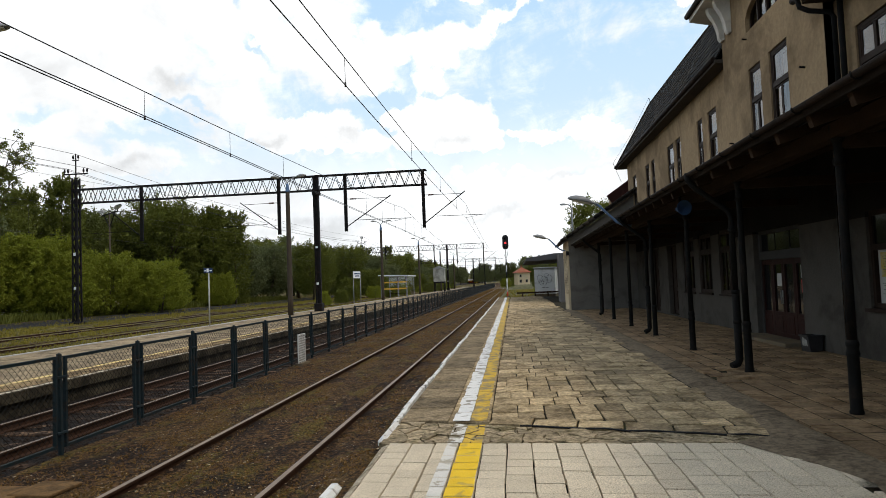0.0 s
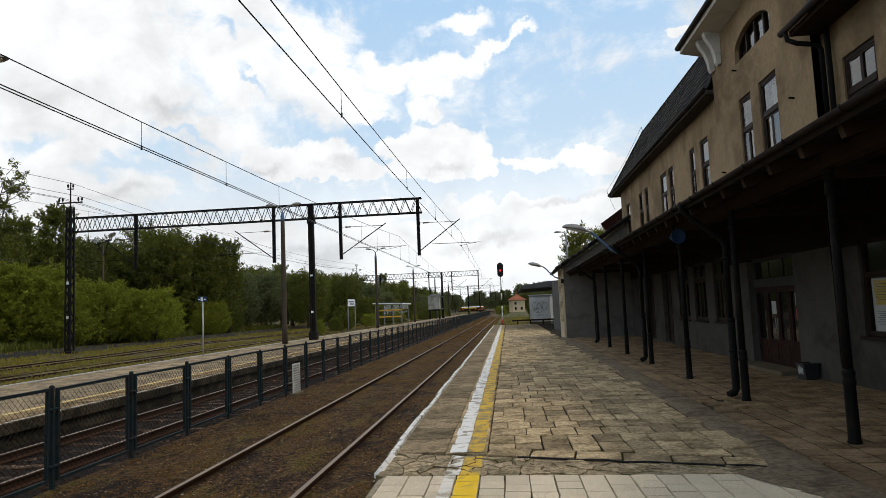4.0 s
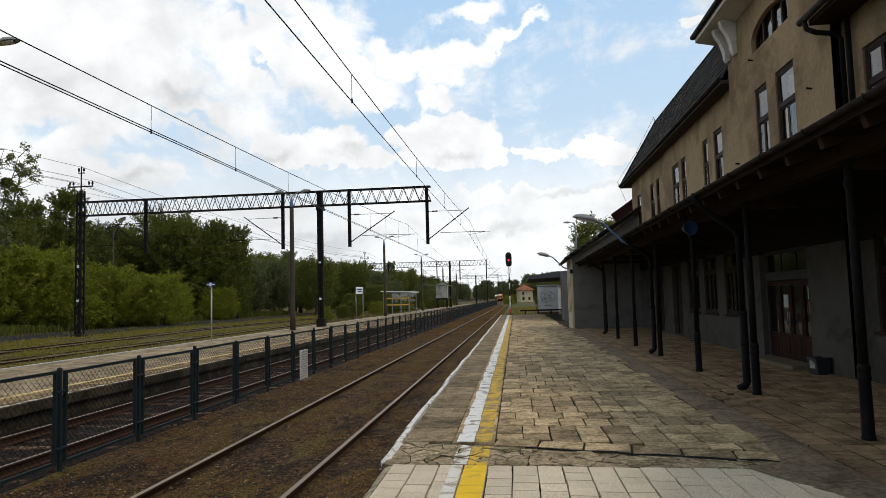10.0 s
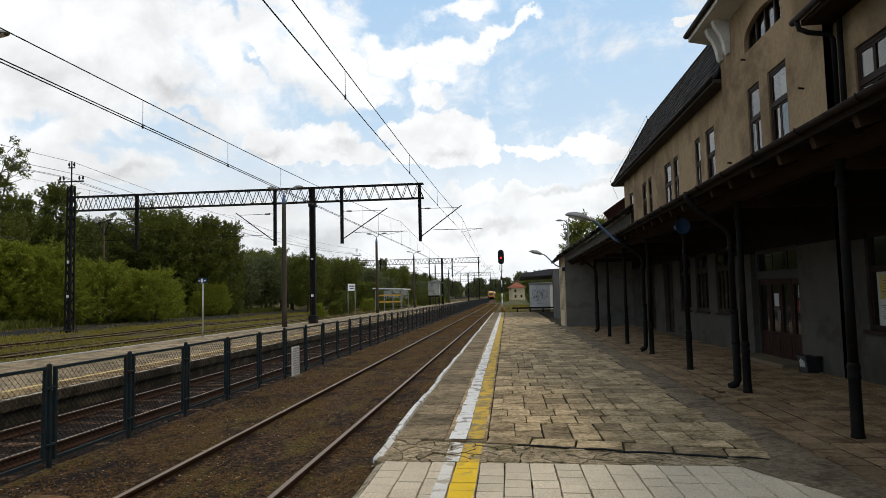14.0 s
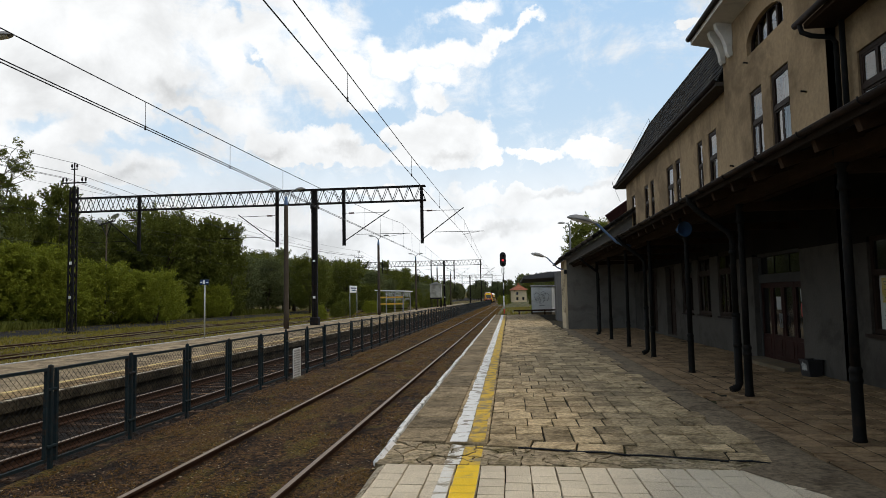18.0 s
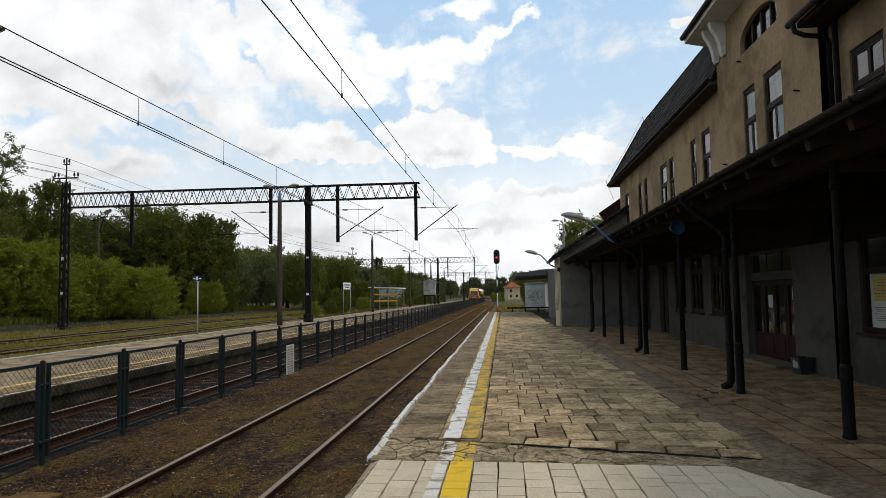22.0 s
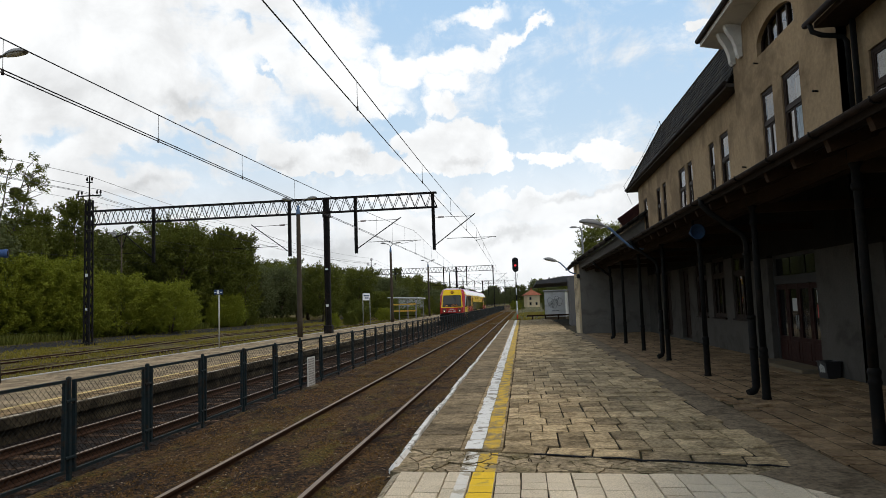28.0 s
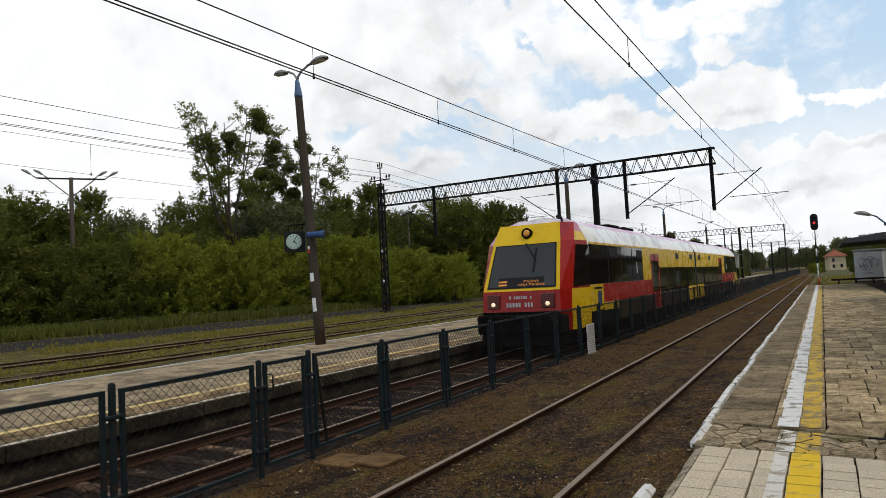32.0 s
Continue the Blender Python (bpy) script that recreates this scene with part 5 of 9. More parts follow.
def iron_column(y, first=None):
    if first:
        return copy_thing(first, pose(3.56, y, 0.0))
    t = thing("canopy_column", "slender black cast-iron canopy column with ringed base", "column", pose(3.56, y, 0.0), "canopy columns")
    bm = bm_new()
    lathe(bm, [(0.050, 0.78), (0.048, 1.6), (0.045, 2.7), (0.045, 2.75)], 14)
    part("shaft", bm, M_IRON, t)
    bm = bm_new()
    lathe(bm, [(0.070, 0.0), (0.070, 0.03), (0.062, 0.05), (0.058, 0.60), (0.066, 0.62), (0.068, 0.64), (0.060, 0.66), (0.058, 0.70), (0.066, 0.72), (0.066, 0.745), (0.050, 0.78)], 14)
    part("base", bm, M_IRON, t)
    bm = bm_new()
    lathe(bm, [(0.046, 2.62), (0.066, 2.65), (0.066, 2.69), (0.050, 2.72), (0.054, 2.86), (0.085, 2.95), (0.09, 3.06)], 14)
    part("capital", bm, M_IRON, t)
    return t


_col = iron_column(7.37)
for _y in (10.55, 13.73, 17.25, 20.71, 24.22, 27.51, 4.2, 1.0, -2.2):
    iron_column(_y, _col)


def downpipe(y, first=None):
    if first:
        return copy_thing(first, pose(3.49, y, 0.0))
    t = thing("downpipe", "black rainwater downpipe with bent shoe beside a column", "downpipe", pose(3.49, y, 0.0), "canopy downpipes")
    bm = bm_new()
    tube(bm, [(-0.60, 0.0, 3.14), (-0.60, 0, 3.02), (-0.48, 0, 2.88), (-0.02, 0.0, 2.52), (0.03, 0, 2.40), (0.03, 0, 1.2)], 0.045, 10)
    part("pipe", bm, M_IRON, t)
    bm = bm_new()
    tube(bm, [(0.03, 0, 1.24), (0.03, 0, 0.16), (0.0, 0, 0.10), (-0.10, -0.02, 0.06)], 0.058, 10)
    part("shoe", bm, M_IRON, t)
    for z in (2.2, 1.22, 0.75):
        bm = bm_new()
        lathe(bm, [(0.05, z - 0.03), (0.066, z - 0.025), (0.066, z + 0.025), (0.05, z + 0.03)], 10, Matrix.Translation((0.03, 0, 0)))
        part("clamp", bm, M_IRON, t)
    return t


_dp = downpipe(10.85)
for _y in (17.75, 26.9):
    downpipe(_y, _dp)


# ---- entrance door, notice window, bin ----
def entrance():
    d = thing("door_1", "red-brown glazed double door with posters and transom light", "door", kind="structure")
    x = XB + 0.12
    bm = bm_new()
    box(bm, x, x + 0.10, 13.75, 13.83, 0.05, 2.45)
    box(bm, x, x + 0.10, 16.22, 16.30, 0.05, 2.45)
    box(bm, x, x + 0.10, 13.83, 16.22, 2.37, 2.45)
    box(bm, x - 0.02, x + 0.10, 13.83, 16.22, 1.78, 1.97)
    part("frame", bm, mat("grey_door_surround", (0.050, 0.048, 0.045), 0.8, 0, 0.15, 2, 30, 0.1), d)
    for k, (a, b) in enumerate(((13.84, 14.42), (14.42, 15.02), (15.02, 15.62), (15.62, 16.21))):
        leaf = new("door_leaf")
        leaf.parent = d
        bm = bm_new()
        box(bm, x + 0.02, x + 0.065, a + 0.006, a + 0.09, 0.07, 1.77)
        box(bm, x + 0.02, x + 0.065, b - 0.09, b - 0.006, 0.07, 1.77)
        box(bm, x + 0.02, x + 0.065, a + 0.09, b - 0.09, 0.07, 0.62)
        box(bm, x + 0.02, x + 0.065, a + 0.09, b - 0.09, 1.66, 1.77)
        rbox(bm, x + 0.012, x + 0.03, a + 0.14, b - 0.14, 0.16, 0.54, 0.012)
        part("leaf_panel", bm, M_DOOR, leaf)
        bm = bm_new()
        quad(bm, (x + 0.045, a + 0.09, 0.62), (x + 0.045, b - 0.09, 0.62), (x + 0.045, b - 0.09, 1.66), (x + 0.045, a + 0.09, 1.66))
        part("pane", bm, M_SHINE, leaf)
        if k in (1, 2):
            bm = bm_new()
            tube(bm, [(x - 0.03, b - 0.05 if k == 1 else a + 0.05, 0.80), (x - 0.03, b - 0.05 if k == 1 else a + 0.05, 1.10)], 0.012, 6)
            part("handle", bm, M_LAMPGREY, leaf)
    bm = bm_new()
    for a, b in ((13.83, 14.60), (14.66, 15.40), (15.46, 16.22)):
        quad(bm, (x + 0.05, a, 1.98), (x + 0.05, b, 1.98), (x + 0.05, b, 2.36), (x + 0.05, a, 2.36))
    part("transom_pane", bm, M_SHINE, d)
    for (a, b, c, e, m) in ((15.16, 15.40, 1.18, 1.46, M_PAPER), (13.98, 14.16, 1.36, 1.62, M_PAPER), (13.98, 14.16, 1.06, 1.32, M_RED)):
        bm = bm_new()
        box(bm, x + 0.036, x + 0.040, a, b, c, e)
        part("poster", bm, m, d)
    bm = bm_new()
    rbox(bm, XB - 0.42, XB + 0.4, 13.7, 16.4, -0.05, 0.075, 0.012)
    part("step", bm, M_CONC, d)
    return d


entrance()


def plain_door(y0, y1):
    d = thing("door_2", "dark brown panelled platform door, closed", "door", group="platform doors", kind="structure")
    x = XW + 0.14
    bm = bm_new()
    box(bm, x, x + 0.1, y0, y0 + 0.08, 0.05, 2.6)
    box(bm, x, x + 0.1, y1 - 0.08, y1, 0.05, 2.6)
    box(bm, x, x + 0.1, y0 + 0.08, y1 - 0.08, 2.52, 2.6)
    part("frame", bm, M_WINDARK, d)
    for a, b in ((y0 + 0.085, (y0 + y1) / 2 - 0.004), ((y0 + y1) / 2 + 0.004, y1 - 0.085)):
        bm = bm_new()
        box(bm, x + 0.03, x + 0.07, a, b, 0.06, 2.51)
        for z0, z1 in ((0.2, 0.9), (1.05, 1.75), (1.9, 2.4)):
            rbox(bm, x + 0.015, x + 0.04, a + 0.1, b - 0.1, z0, z1, 0.012)
        part("leaf_panel", bm, M_WINDARK, d)
    return d


for _a, _b in GDOOR:
    plain_door(_a, _b)


def notice_window():
    n = thing("timetable_case", "glazed timetable case with yellow and white sheets in the wall", "notice board")
    x = XW + 0.05
    bm = bm_new()
    box(bm, x, x + 0.1, 10.2, 10.28, 0.85, 2.45)
    box(bm, x, x + 0.1, 11.52, 11.6, 0.85, 2.45)
    box(bm, x, x + 0.1, 10.28, 11.52, 0.85, 0.93)
    box(bm, x, x + 0.1, 10.28, 11.52, 2.37, 2.45)
    box(bm, x, x + 0.1, 10.28, 11.52, 1.80, 1.90)
    part("frame", bm, M_WINDARK, n)
    bm = bm_new()
    box(bm, x + 0.07, x + 0.09, 10.28, 11.52, 0.93, 1.80)
    part("backing", bm, M_PAPER, n)
    for a, b, c, e, m in ((11.04, 11.44, 1.36, 1.76, M_PAPERY), (10.34, 10.98, 1.30, 1.76, M_PAPERY), (11.02, 11.46, 0.98, 1.32, M_PAPER), (10.34, 10.96, 0.98, 1.26, M_PAPERY)):
        bm = bm_new()
        box(bm, x + 0.062, x + 0.068, a, b, c, e)
        sh = part("sheet", bm, m, n)
        bm = bm_new()
        for i in range(7):
            z = e - 0.06 - i * (e - c - 0.1) / 7
            box(bm, x + 0.058, x + 0.060, a + 0.04, b - 0.04 - 0.1 * ((i * 37) % 5) / 5, z - 0.009, z)
        part("print_line", bm, M_INK, sh)
    bm = bm_new()
    quad(bm, (x + 0.03, 10.28, 1.90), (x + 0.03, 11.52, 1.90), (x + 0.03, 11.52, 2.37), (x + 0.03, 10.28, 2.37))
    part("pane", bm, M_SHINE, n)
    bm = bm_new()
    box(bm, XW - 0.07, XW + 0.05, 10.12, 11.68, 0.79, 0.85)
    part("sill", bm, M_WINDARK, n)
    return n


notice_window()


def litter_bin():
    t = thing("litter_bin", "black square litter bin with a pale printed side by the door", "litter bin", pose(5.52, 13.02, 0.0, 0, 0, 8) @ Matrix.Scale(0.66, 4))
    bm = bm_new()
    prism(bm, [(-0.17, 0.0), (0.17, 0.0), (0.22, 0.44), (0.18, 0.44), (0.15, 0.05), (-0.15, 0.05), (-0.18, 0.44), (-0.22, 0.44)], -0.20, 0.20)
    for y in (-0.21, 0.19):
        prism(bm, [(-0.17, 0.0), (0.17, 0.0), (0.22, 0.44), (-0.22, 0.44)], y, y + 0.02)
    part("body", bm, M_BIN, t)
    bm = bm_new()
    for a, b, c, d in ((-0.245, 0.245, -0.235, -0.205), (-0.245, 0.245, 0.205, 0.235), (-0.245, -0.215, -0.205, 0.205), (0.215, 0.245, -0.205, 0.205)):
        rbox(bm, a, b, c, d, 0.43, 0.47, 0.008)
    part("rim", bm, M_BIN, t)
    bm = bm_new()
    for i in range(5):
        m = Matrix.Translation((-0.196 - 0.0, 0.10 - 0.05 * i, 0.26)) @ Matrix.Rotation(radians(-6.5), 4, "Y")
        box(bm, -0.012, -0.008, -0.017, 0.017, -0.10 + 0.02 * (i % 2), 0.08 + 0.02 * ((i * 3) % 4), m)
    part("print_patch", bm, M_PAPER, t)
    return t


litter_bin()


def horn():
    t = thing("loudspeaker", "round horn loudspeaker under the canopy eaves", "loudspeaker", pose(3.35, 13.1, 2.80, 90, 0, 12))
    bm = bm_new()
    lathe(bm, [(0.05, -0.20), (0.06, -0.10), (0.11, 0.02), (0.145, 0.06), (0.15, 0.09), (0.13, 0.085), (0.04, 0.0)], 18)
    part("bell", bm, mat("dull_blue_paint", (0.035, 0.070, 0.14), 0.7, 0, 0.2, 4, 40, 0.08), t)
    bm = bm_new()
    box(bm, -0.02, 0.02, 0.0, 0.32, -0.12, -0.08)
    part("bracket", bm, M_IRON, t)
    return t


horn()


def eaves_lamp(m, first=None):
    """A bracket lamp on a pale blue swan-neck tube."""
    if first:
        return copy_thing(first, m)
    t = thing("bracket_lamp", "grey street-lamp head on curved pale blue bracket above the eaves", "lamp", m, "canopy lamps")
    bm = bm_new()
    tube(bm, [(0.25, 0, -0.02), (0.05, 0, 0.0), (-0.12, 0, 0.08), (-0.40, 0, 0.36), (-0.58, 0, 0.55), (-0.66, 0, 0.60)], 0.032, 10)
    part("bracket", bm, M_PALEBLUE, t)
    lamp_head(t, Matrix.Translation((-0.62, 0, 0.58)) @ Matrix.Rotation(radians(14), 4, "Y") @ Matrix.Rotation(radians(180), 4, "Z"))
    return t


def lamp_head(t, m):
    """A long oval lamp head; its neck lies at the origin and it reaches along +x."""
    head = bm_new()
    n = 12
    rings = []
    for i, (x, w, h) in enumerate(((0.0, 0.045, 0.04), (0.14, 0.06, 0.055), (0.24, 0.13, 0.105), (0.42, 0.18, 0.150), (0.60, 0.175, 0.135), (0.74, 0.12, 0.085), (0.80, 0.05, 0.035))):
        rings.append([head.verts.new(m @ Vector((x, w * math.cos(math.pi * k / n), h * math.sin(math.pi * k / n)))) for k in range(n + 1)])
    for a, b in zip(rings, rings[1:]):
        for k in range(n):
            f = head.faces.new((a[k], a[k + 1], b[k + 1], b[k]))
            f.smooth = True
    for a, b in zip(rings, rings[1:]):
        head.faces.new((a[0], b[0], b[n], a[n]))
    h = part("lamp_head", head, M_LAMPGREY, t)
    gl = bm_new()
    rings = []
    for x, w in ((0.20, 0.08), (0.32, 0.13), (0.52, 0.145), (0.68, 0.10)):
        rings.append([gl.verts.new(m @ Vector((x, w * math.cos(math.pi * k / 6), -0.004 - 0.035 * math.sin(math.pi * k / 6)))) for k in range(7)])
    for a, b in zip(rings, rings[1:]):
        for k in range(6):
            gl.faces.new((a[k], a[k + 1], b[k + 1], b[k]))
    part("diffuser", gl, M_LAMPGLASS, h)


_el = eaves_lamp(pose(2.98, 17.9, 2.88, 0, 0, 2))
eaves_lamp(pose(2.50, 33.2, 2.90, 0, 0, 2), _el)


# ---- low end block and the buildings beyond ----
def end_block():
    b = thing("annex_building", "low cream annex with slit windows and a tiled lean-to roof", "building", kind="structure")
    slits = [(32.55, 32.85), (33.25, 33.55), (33.95, 34.25)]
    wall("wall", 2.66, 32.2, 34.6, -0.05, 3.3, [(a, c, 0.75, 2.75) for a, c in slits], M_CREAM, b, 0.3)
    # the slit panes are solid, with the dark inside put into their colour
    for a, c in slits:
        bm = bm_new()
        box(bm, 2.69, 2.73, a, c, 0.75, 2.75)
        win = part("window", bm, M_DARKROOM, b)
        bm = bm_new()
        box(bm, 2.67, 2.69, a, a + 0.04, 0.75, 2.75)
        box(bm, 2.67, 2.69, c - 0.04, c, 0.75, 2.75)
        box(bm, 2.67, 2.69, a + 0.04, c - 0.04, 1.95, 2.02)
        part("frame", bm, M_WINDARK, win)
    bm = bm_new()
    box(bm, 2.745, 6.3, 32.194, 32.5, -0.05, 3.3)
    prism(bm, [(2.66, 3.3), (6.3, 3.3), (6.3, 5.62)], 32.2, 32.5)
    part("wall", bm, M_ENDWALL, b)
    bm = bm_new()
    box(bm, 2.655, 2.74, 32.19, 32.5, -0.05, 3.3)
    part("corner_strip", bm, M_CREAM, b)
    bm = bm_new()
    box(bm, 2.96, 9, 34.3, 34.6, -0.05, 3.3)
    part("wall", bm, M_CREAM, b)
    bm = bm_new()
    prism(bm, [(2.40, 3.27), (2.44, 3.16), (6.4, 5.74), (6.4, 5.88)], 31.9, 35.0)
    part("roof_deck", bm, M_ROOFBASE, b)
    me = None
    for i in range(15):
        bm = bm_new()
        tube(bm, [(2.36 + 0.27 * i, 31.86, 3.30 + 0.27 * i * 0.65), (2.62 + 0.27 * i, 31.86, 3.44 + 0.27 * i * 0.65)], [0.075, 0.095], 8)
        part("verge_tile", bm, M_ROOFT, b)
    bm = bm_new()
    for i in range(18):
        for j in range(14):
            x, y = 2.42 + 0.28 * j, 31.95 + 0.17 * i
            prism(bm, [(x, 3.30 + (x - 2.4) * 0.65), (x + 0.30, 3.47 + (x - 2.4) * 0.65), (x + 0.30, 3.51 + (x - 2.4) * 0.65), (x, 3.36 + (x - 2.4) * 0.65)], y, y + 0.15)
    st = part("roof_tile", bm, M_ROOFTS, b)
    tagged(st, kind="stuff")
    bm = bm_new()
    tube(bm, [(2.34, 31.8, 3.20), (2.34, 35.1, 3.20)], 0.065, 8)
    part("gutter", bm, M_GUTTER, b)
    bm = bm_new()
    rbox(bm, 2.60, 2.74, 32.02, 32.22, 2.62, 2.82, 0.03)
    part("wall_lamp", bm, M_BLACK, b)
    return b


end_block()


def gable_house():
    t = thing("roof_gable", "small plank-fronted gable with a brown verge above the annex roof", "gable")
    bm = bm_new()
    prism(bm, [(5.6, 4.9), (7.6, 4.9), (7.6, 5.9), (6.6, 6.4), (5.6, 5.75)], 37.0, 38.0)
    body = part("wall", bm, M_PLASTER, t)
    bm = bm_new()
    for i in range(5):
        beam(bm, (5.68 + 0.20 * i, 36.97, 5.30), (5.80 + 0.20 * i, 36.97, 5.72 + 0.10 * i), 0.05)
    part("timbering", bm, M_TIMBER, body)
    bm = bm_new()
    beam(bm, (5.45, 36.8, 5.72), (6.62, 36.8, 6.52), 0.12, 0.5)
    beam(bm, (6.62, 36.8, 6.52), (7.8, 36.8, 5.85), 0.12, 0.5)
    part("verge", bm, M_DOOR, body)
    return t


gable_house()


def street_lamp():
    t = thing("street_lamp", "tall pale street lamp with one arm behind the annex", "street lamp", pose(5.5, 60.0, -0.3))
    bm = bm_new()
    tube(bm, [(0, 0, 0), (0, 0, 7.9), (-0.05, 0, 8.25), (-0.3, 0, 8.40)], [0.11, 0.08, 0.06, 0.05], 10)
    part("post", bm, M_LAMPGREY, t)
    lamp_head(t, Matrix.Translation((-0.25, 0, 8.38)) @ Matrix.Rotation(math.pi, 4, "Z"))
    return t


street_lamp()


def freight_canopy():
    b = thing("goods_shed", "dark flat-roofed goods shed with a deep overhanging roof", "building", kind="structure")
    bm = bm_new()
    prism(bm, [(0.95, 2.86), (1.05, 2.80), (9, 3.05), (9, 3.40), (2.9, 3.28), (1.0, 3.02)], 46.5, 60)
    part("roof", bm, mat("dark_roof_felt", (0.075, 0.075, 0.078), 0.85, 0, 0.25, 1, 20, 0.15), b)
    bm = bm_new()
    box(bm, 4.6, 9, 47, 59, -0.35, 3.04)
    part("wall", bm, M_CONCOLD, b)
    bm = bm_new()
    box(bm, 3.10, 3.6, 44.0, 46.49, -0.35, 3.15)
    part("pier", bm, mat("grey_render_pier", (0.12, 0.115, 0.11), 0.9, 0, 0.15, 1, 20, 0.2), b)
    for x, y in ((2.1, 52.0),):
        bm = bm_new()
        lathe(bm, [(0.07, 3.05), (0.07, 3.34), (0.10, 3.36), (0.10, 3.40), (0.02, 3.43)], 10, Matrix.Translation((x, y, 0)))
        part("roof_vent", bm, M_LAMPGREY, b)
    return b


freight_canopy()


def far_house():
    h = thing("signal_house", "small cream house with a red hipped roof", "house", pose(1.95, 150, 0.45, 0, 0, 14) @ Matrix.Scale(0.9, 4))
    bm = bm_new()
    box(bm, -1.55, 1.55, -1.8, 1.8, 0, 2.95)
    part("wall", bm, M_CREAM, h)
    bm = bm_new()
    for a, b2 in (((-2.0, -2.2), (2.0, -2.2)), ((2.0, -2.2), (2.0, 2.2)), ((2.0, 2.2), (-2.0, 2.2)), ((-2.0, 2.2), (-2.0, -2.2))):
        bm.faces.new([bm.verts.new(v) for v in ((*a, 2.95), (*b2, 2.95), (0, 0, 4.35))])
    quad(bm, (-2.0, -2.2, 2.95), (2.0, -2.2, 2.95), (2.0, 2.2, 2.95), (-2.0, 2.2, 2.95))
    part("roof", bm, M_REDROOF, h)
    bm = bm_new()
    box(bm, -0.15, 0.2, 0.1, 0.45, 3.8, 4.75)
    part("chimney", bm, M_REDROOF, h)
    for x, z in ((-0.8, 0.5), (0.7, 0.5), (-0.8, 1.8)):
        bm = bm_new()
        box(bm, x - 0.25, x + 0.25, -1.84, -1.78, z, z + 0.7)
        part("window", bm, M_SHINE, h)
    return h


far_house()


def relay_cabin():
    h = thing("relay_cabin", "pale grey relay cabin with a sprayed scribble on its end", "cabin", pose(3.05, 62.6, 0.02, 0, 0, -8) @ Matrix.Scale(1.0, 4))
    bm = bm_new()
    rbox(bm, -0.95, 0.95, -1.0, 3.5, 0.12, 2.45, 0.03)
    part("body", bm, M_GREYBOX, h)
    bm = bm_new()
    rbox(bm, -1.05, 1.05, -1.1, 3.6, 2.45, 2.58, 0.03)
    part("roof", bm, M_LAMPGREY, h)
    bm = bm_new()
    box(bm, -0.9, 0.9, -0.9, 3.4, -0.15, 0.12)
    part("plinth", bm, M_CONC, h)
    bm = bm_new()
    for k, (cx, cz, r, s) in enumerate(((-0.42, 1.55, 0.26, 1.3), (-0.05, 1.35, 0.28, 1.5), (0.38, 1.5, 0.27, 1.35), (0.15, 1.8, 0.2, 1.0), (-0.3, 1.15, 0.2, 1.0))):
        pts = [(cx + r * math.cos(a) * (1 + 0.15 * math.sin(3 * a)), -1.012, cz + r * s * math.sin(a)) for a in [i * math.tau / 18 for i in range(19)]]
        tube(bm, pts, 0.013, 4)
    tube(bm, [(-0.3, -1.012, 0.7), (0.0, -1.012, 0.74), (0.3, -1.012, 0.70)], 0.02, 4)
    part("scribble", bm, M_INK, h)
    return h


relay_cabin()


def end_barrier():
    t = thing("buffer_rail", "low dark timber barrier across the platform end", "barrier")
    bm = bm_new()
    beam(bm, (0.3, 60.5, 0.34), (5.0, 60.9, 0.34), 0.09, 0.14)
    part("rail", bm, M_TIMBER, t)
    for k in range(4):
        x = 0.8 + 1.15 * k
        bm = bm_new()
        box(bm, x - 0.06, x + 0.06, 60.40 + 0.085 * (x - 0.4), 60.55 + 0.085 * (x - 0.4), -0.36, 0.42)
        part("post", bm, M_TIMBER, t)
    return t


end_barrier()


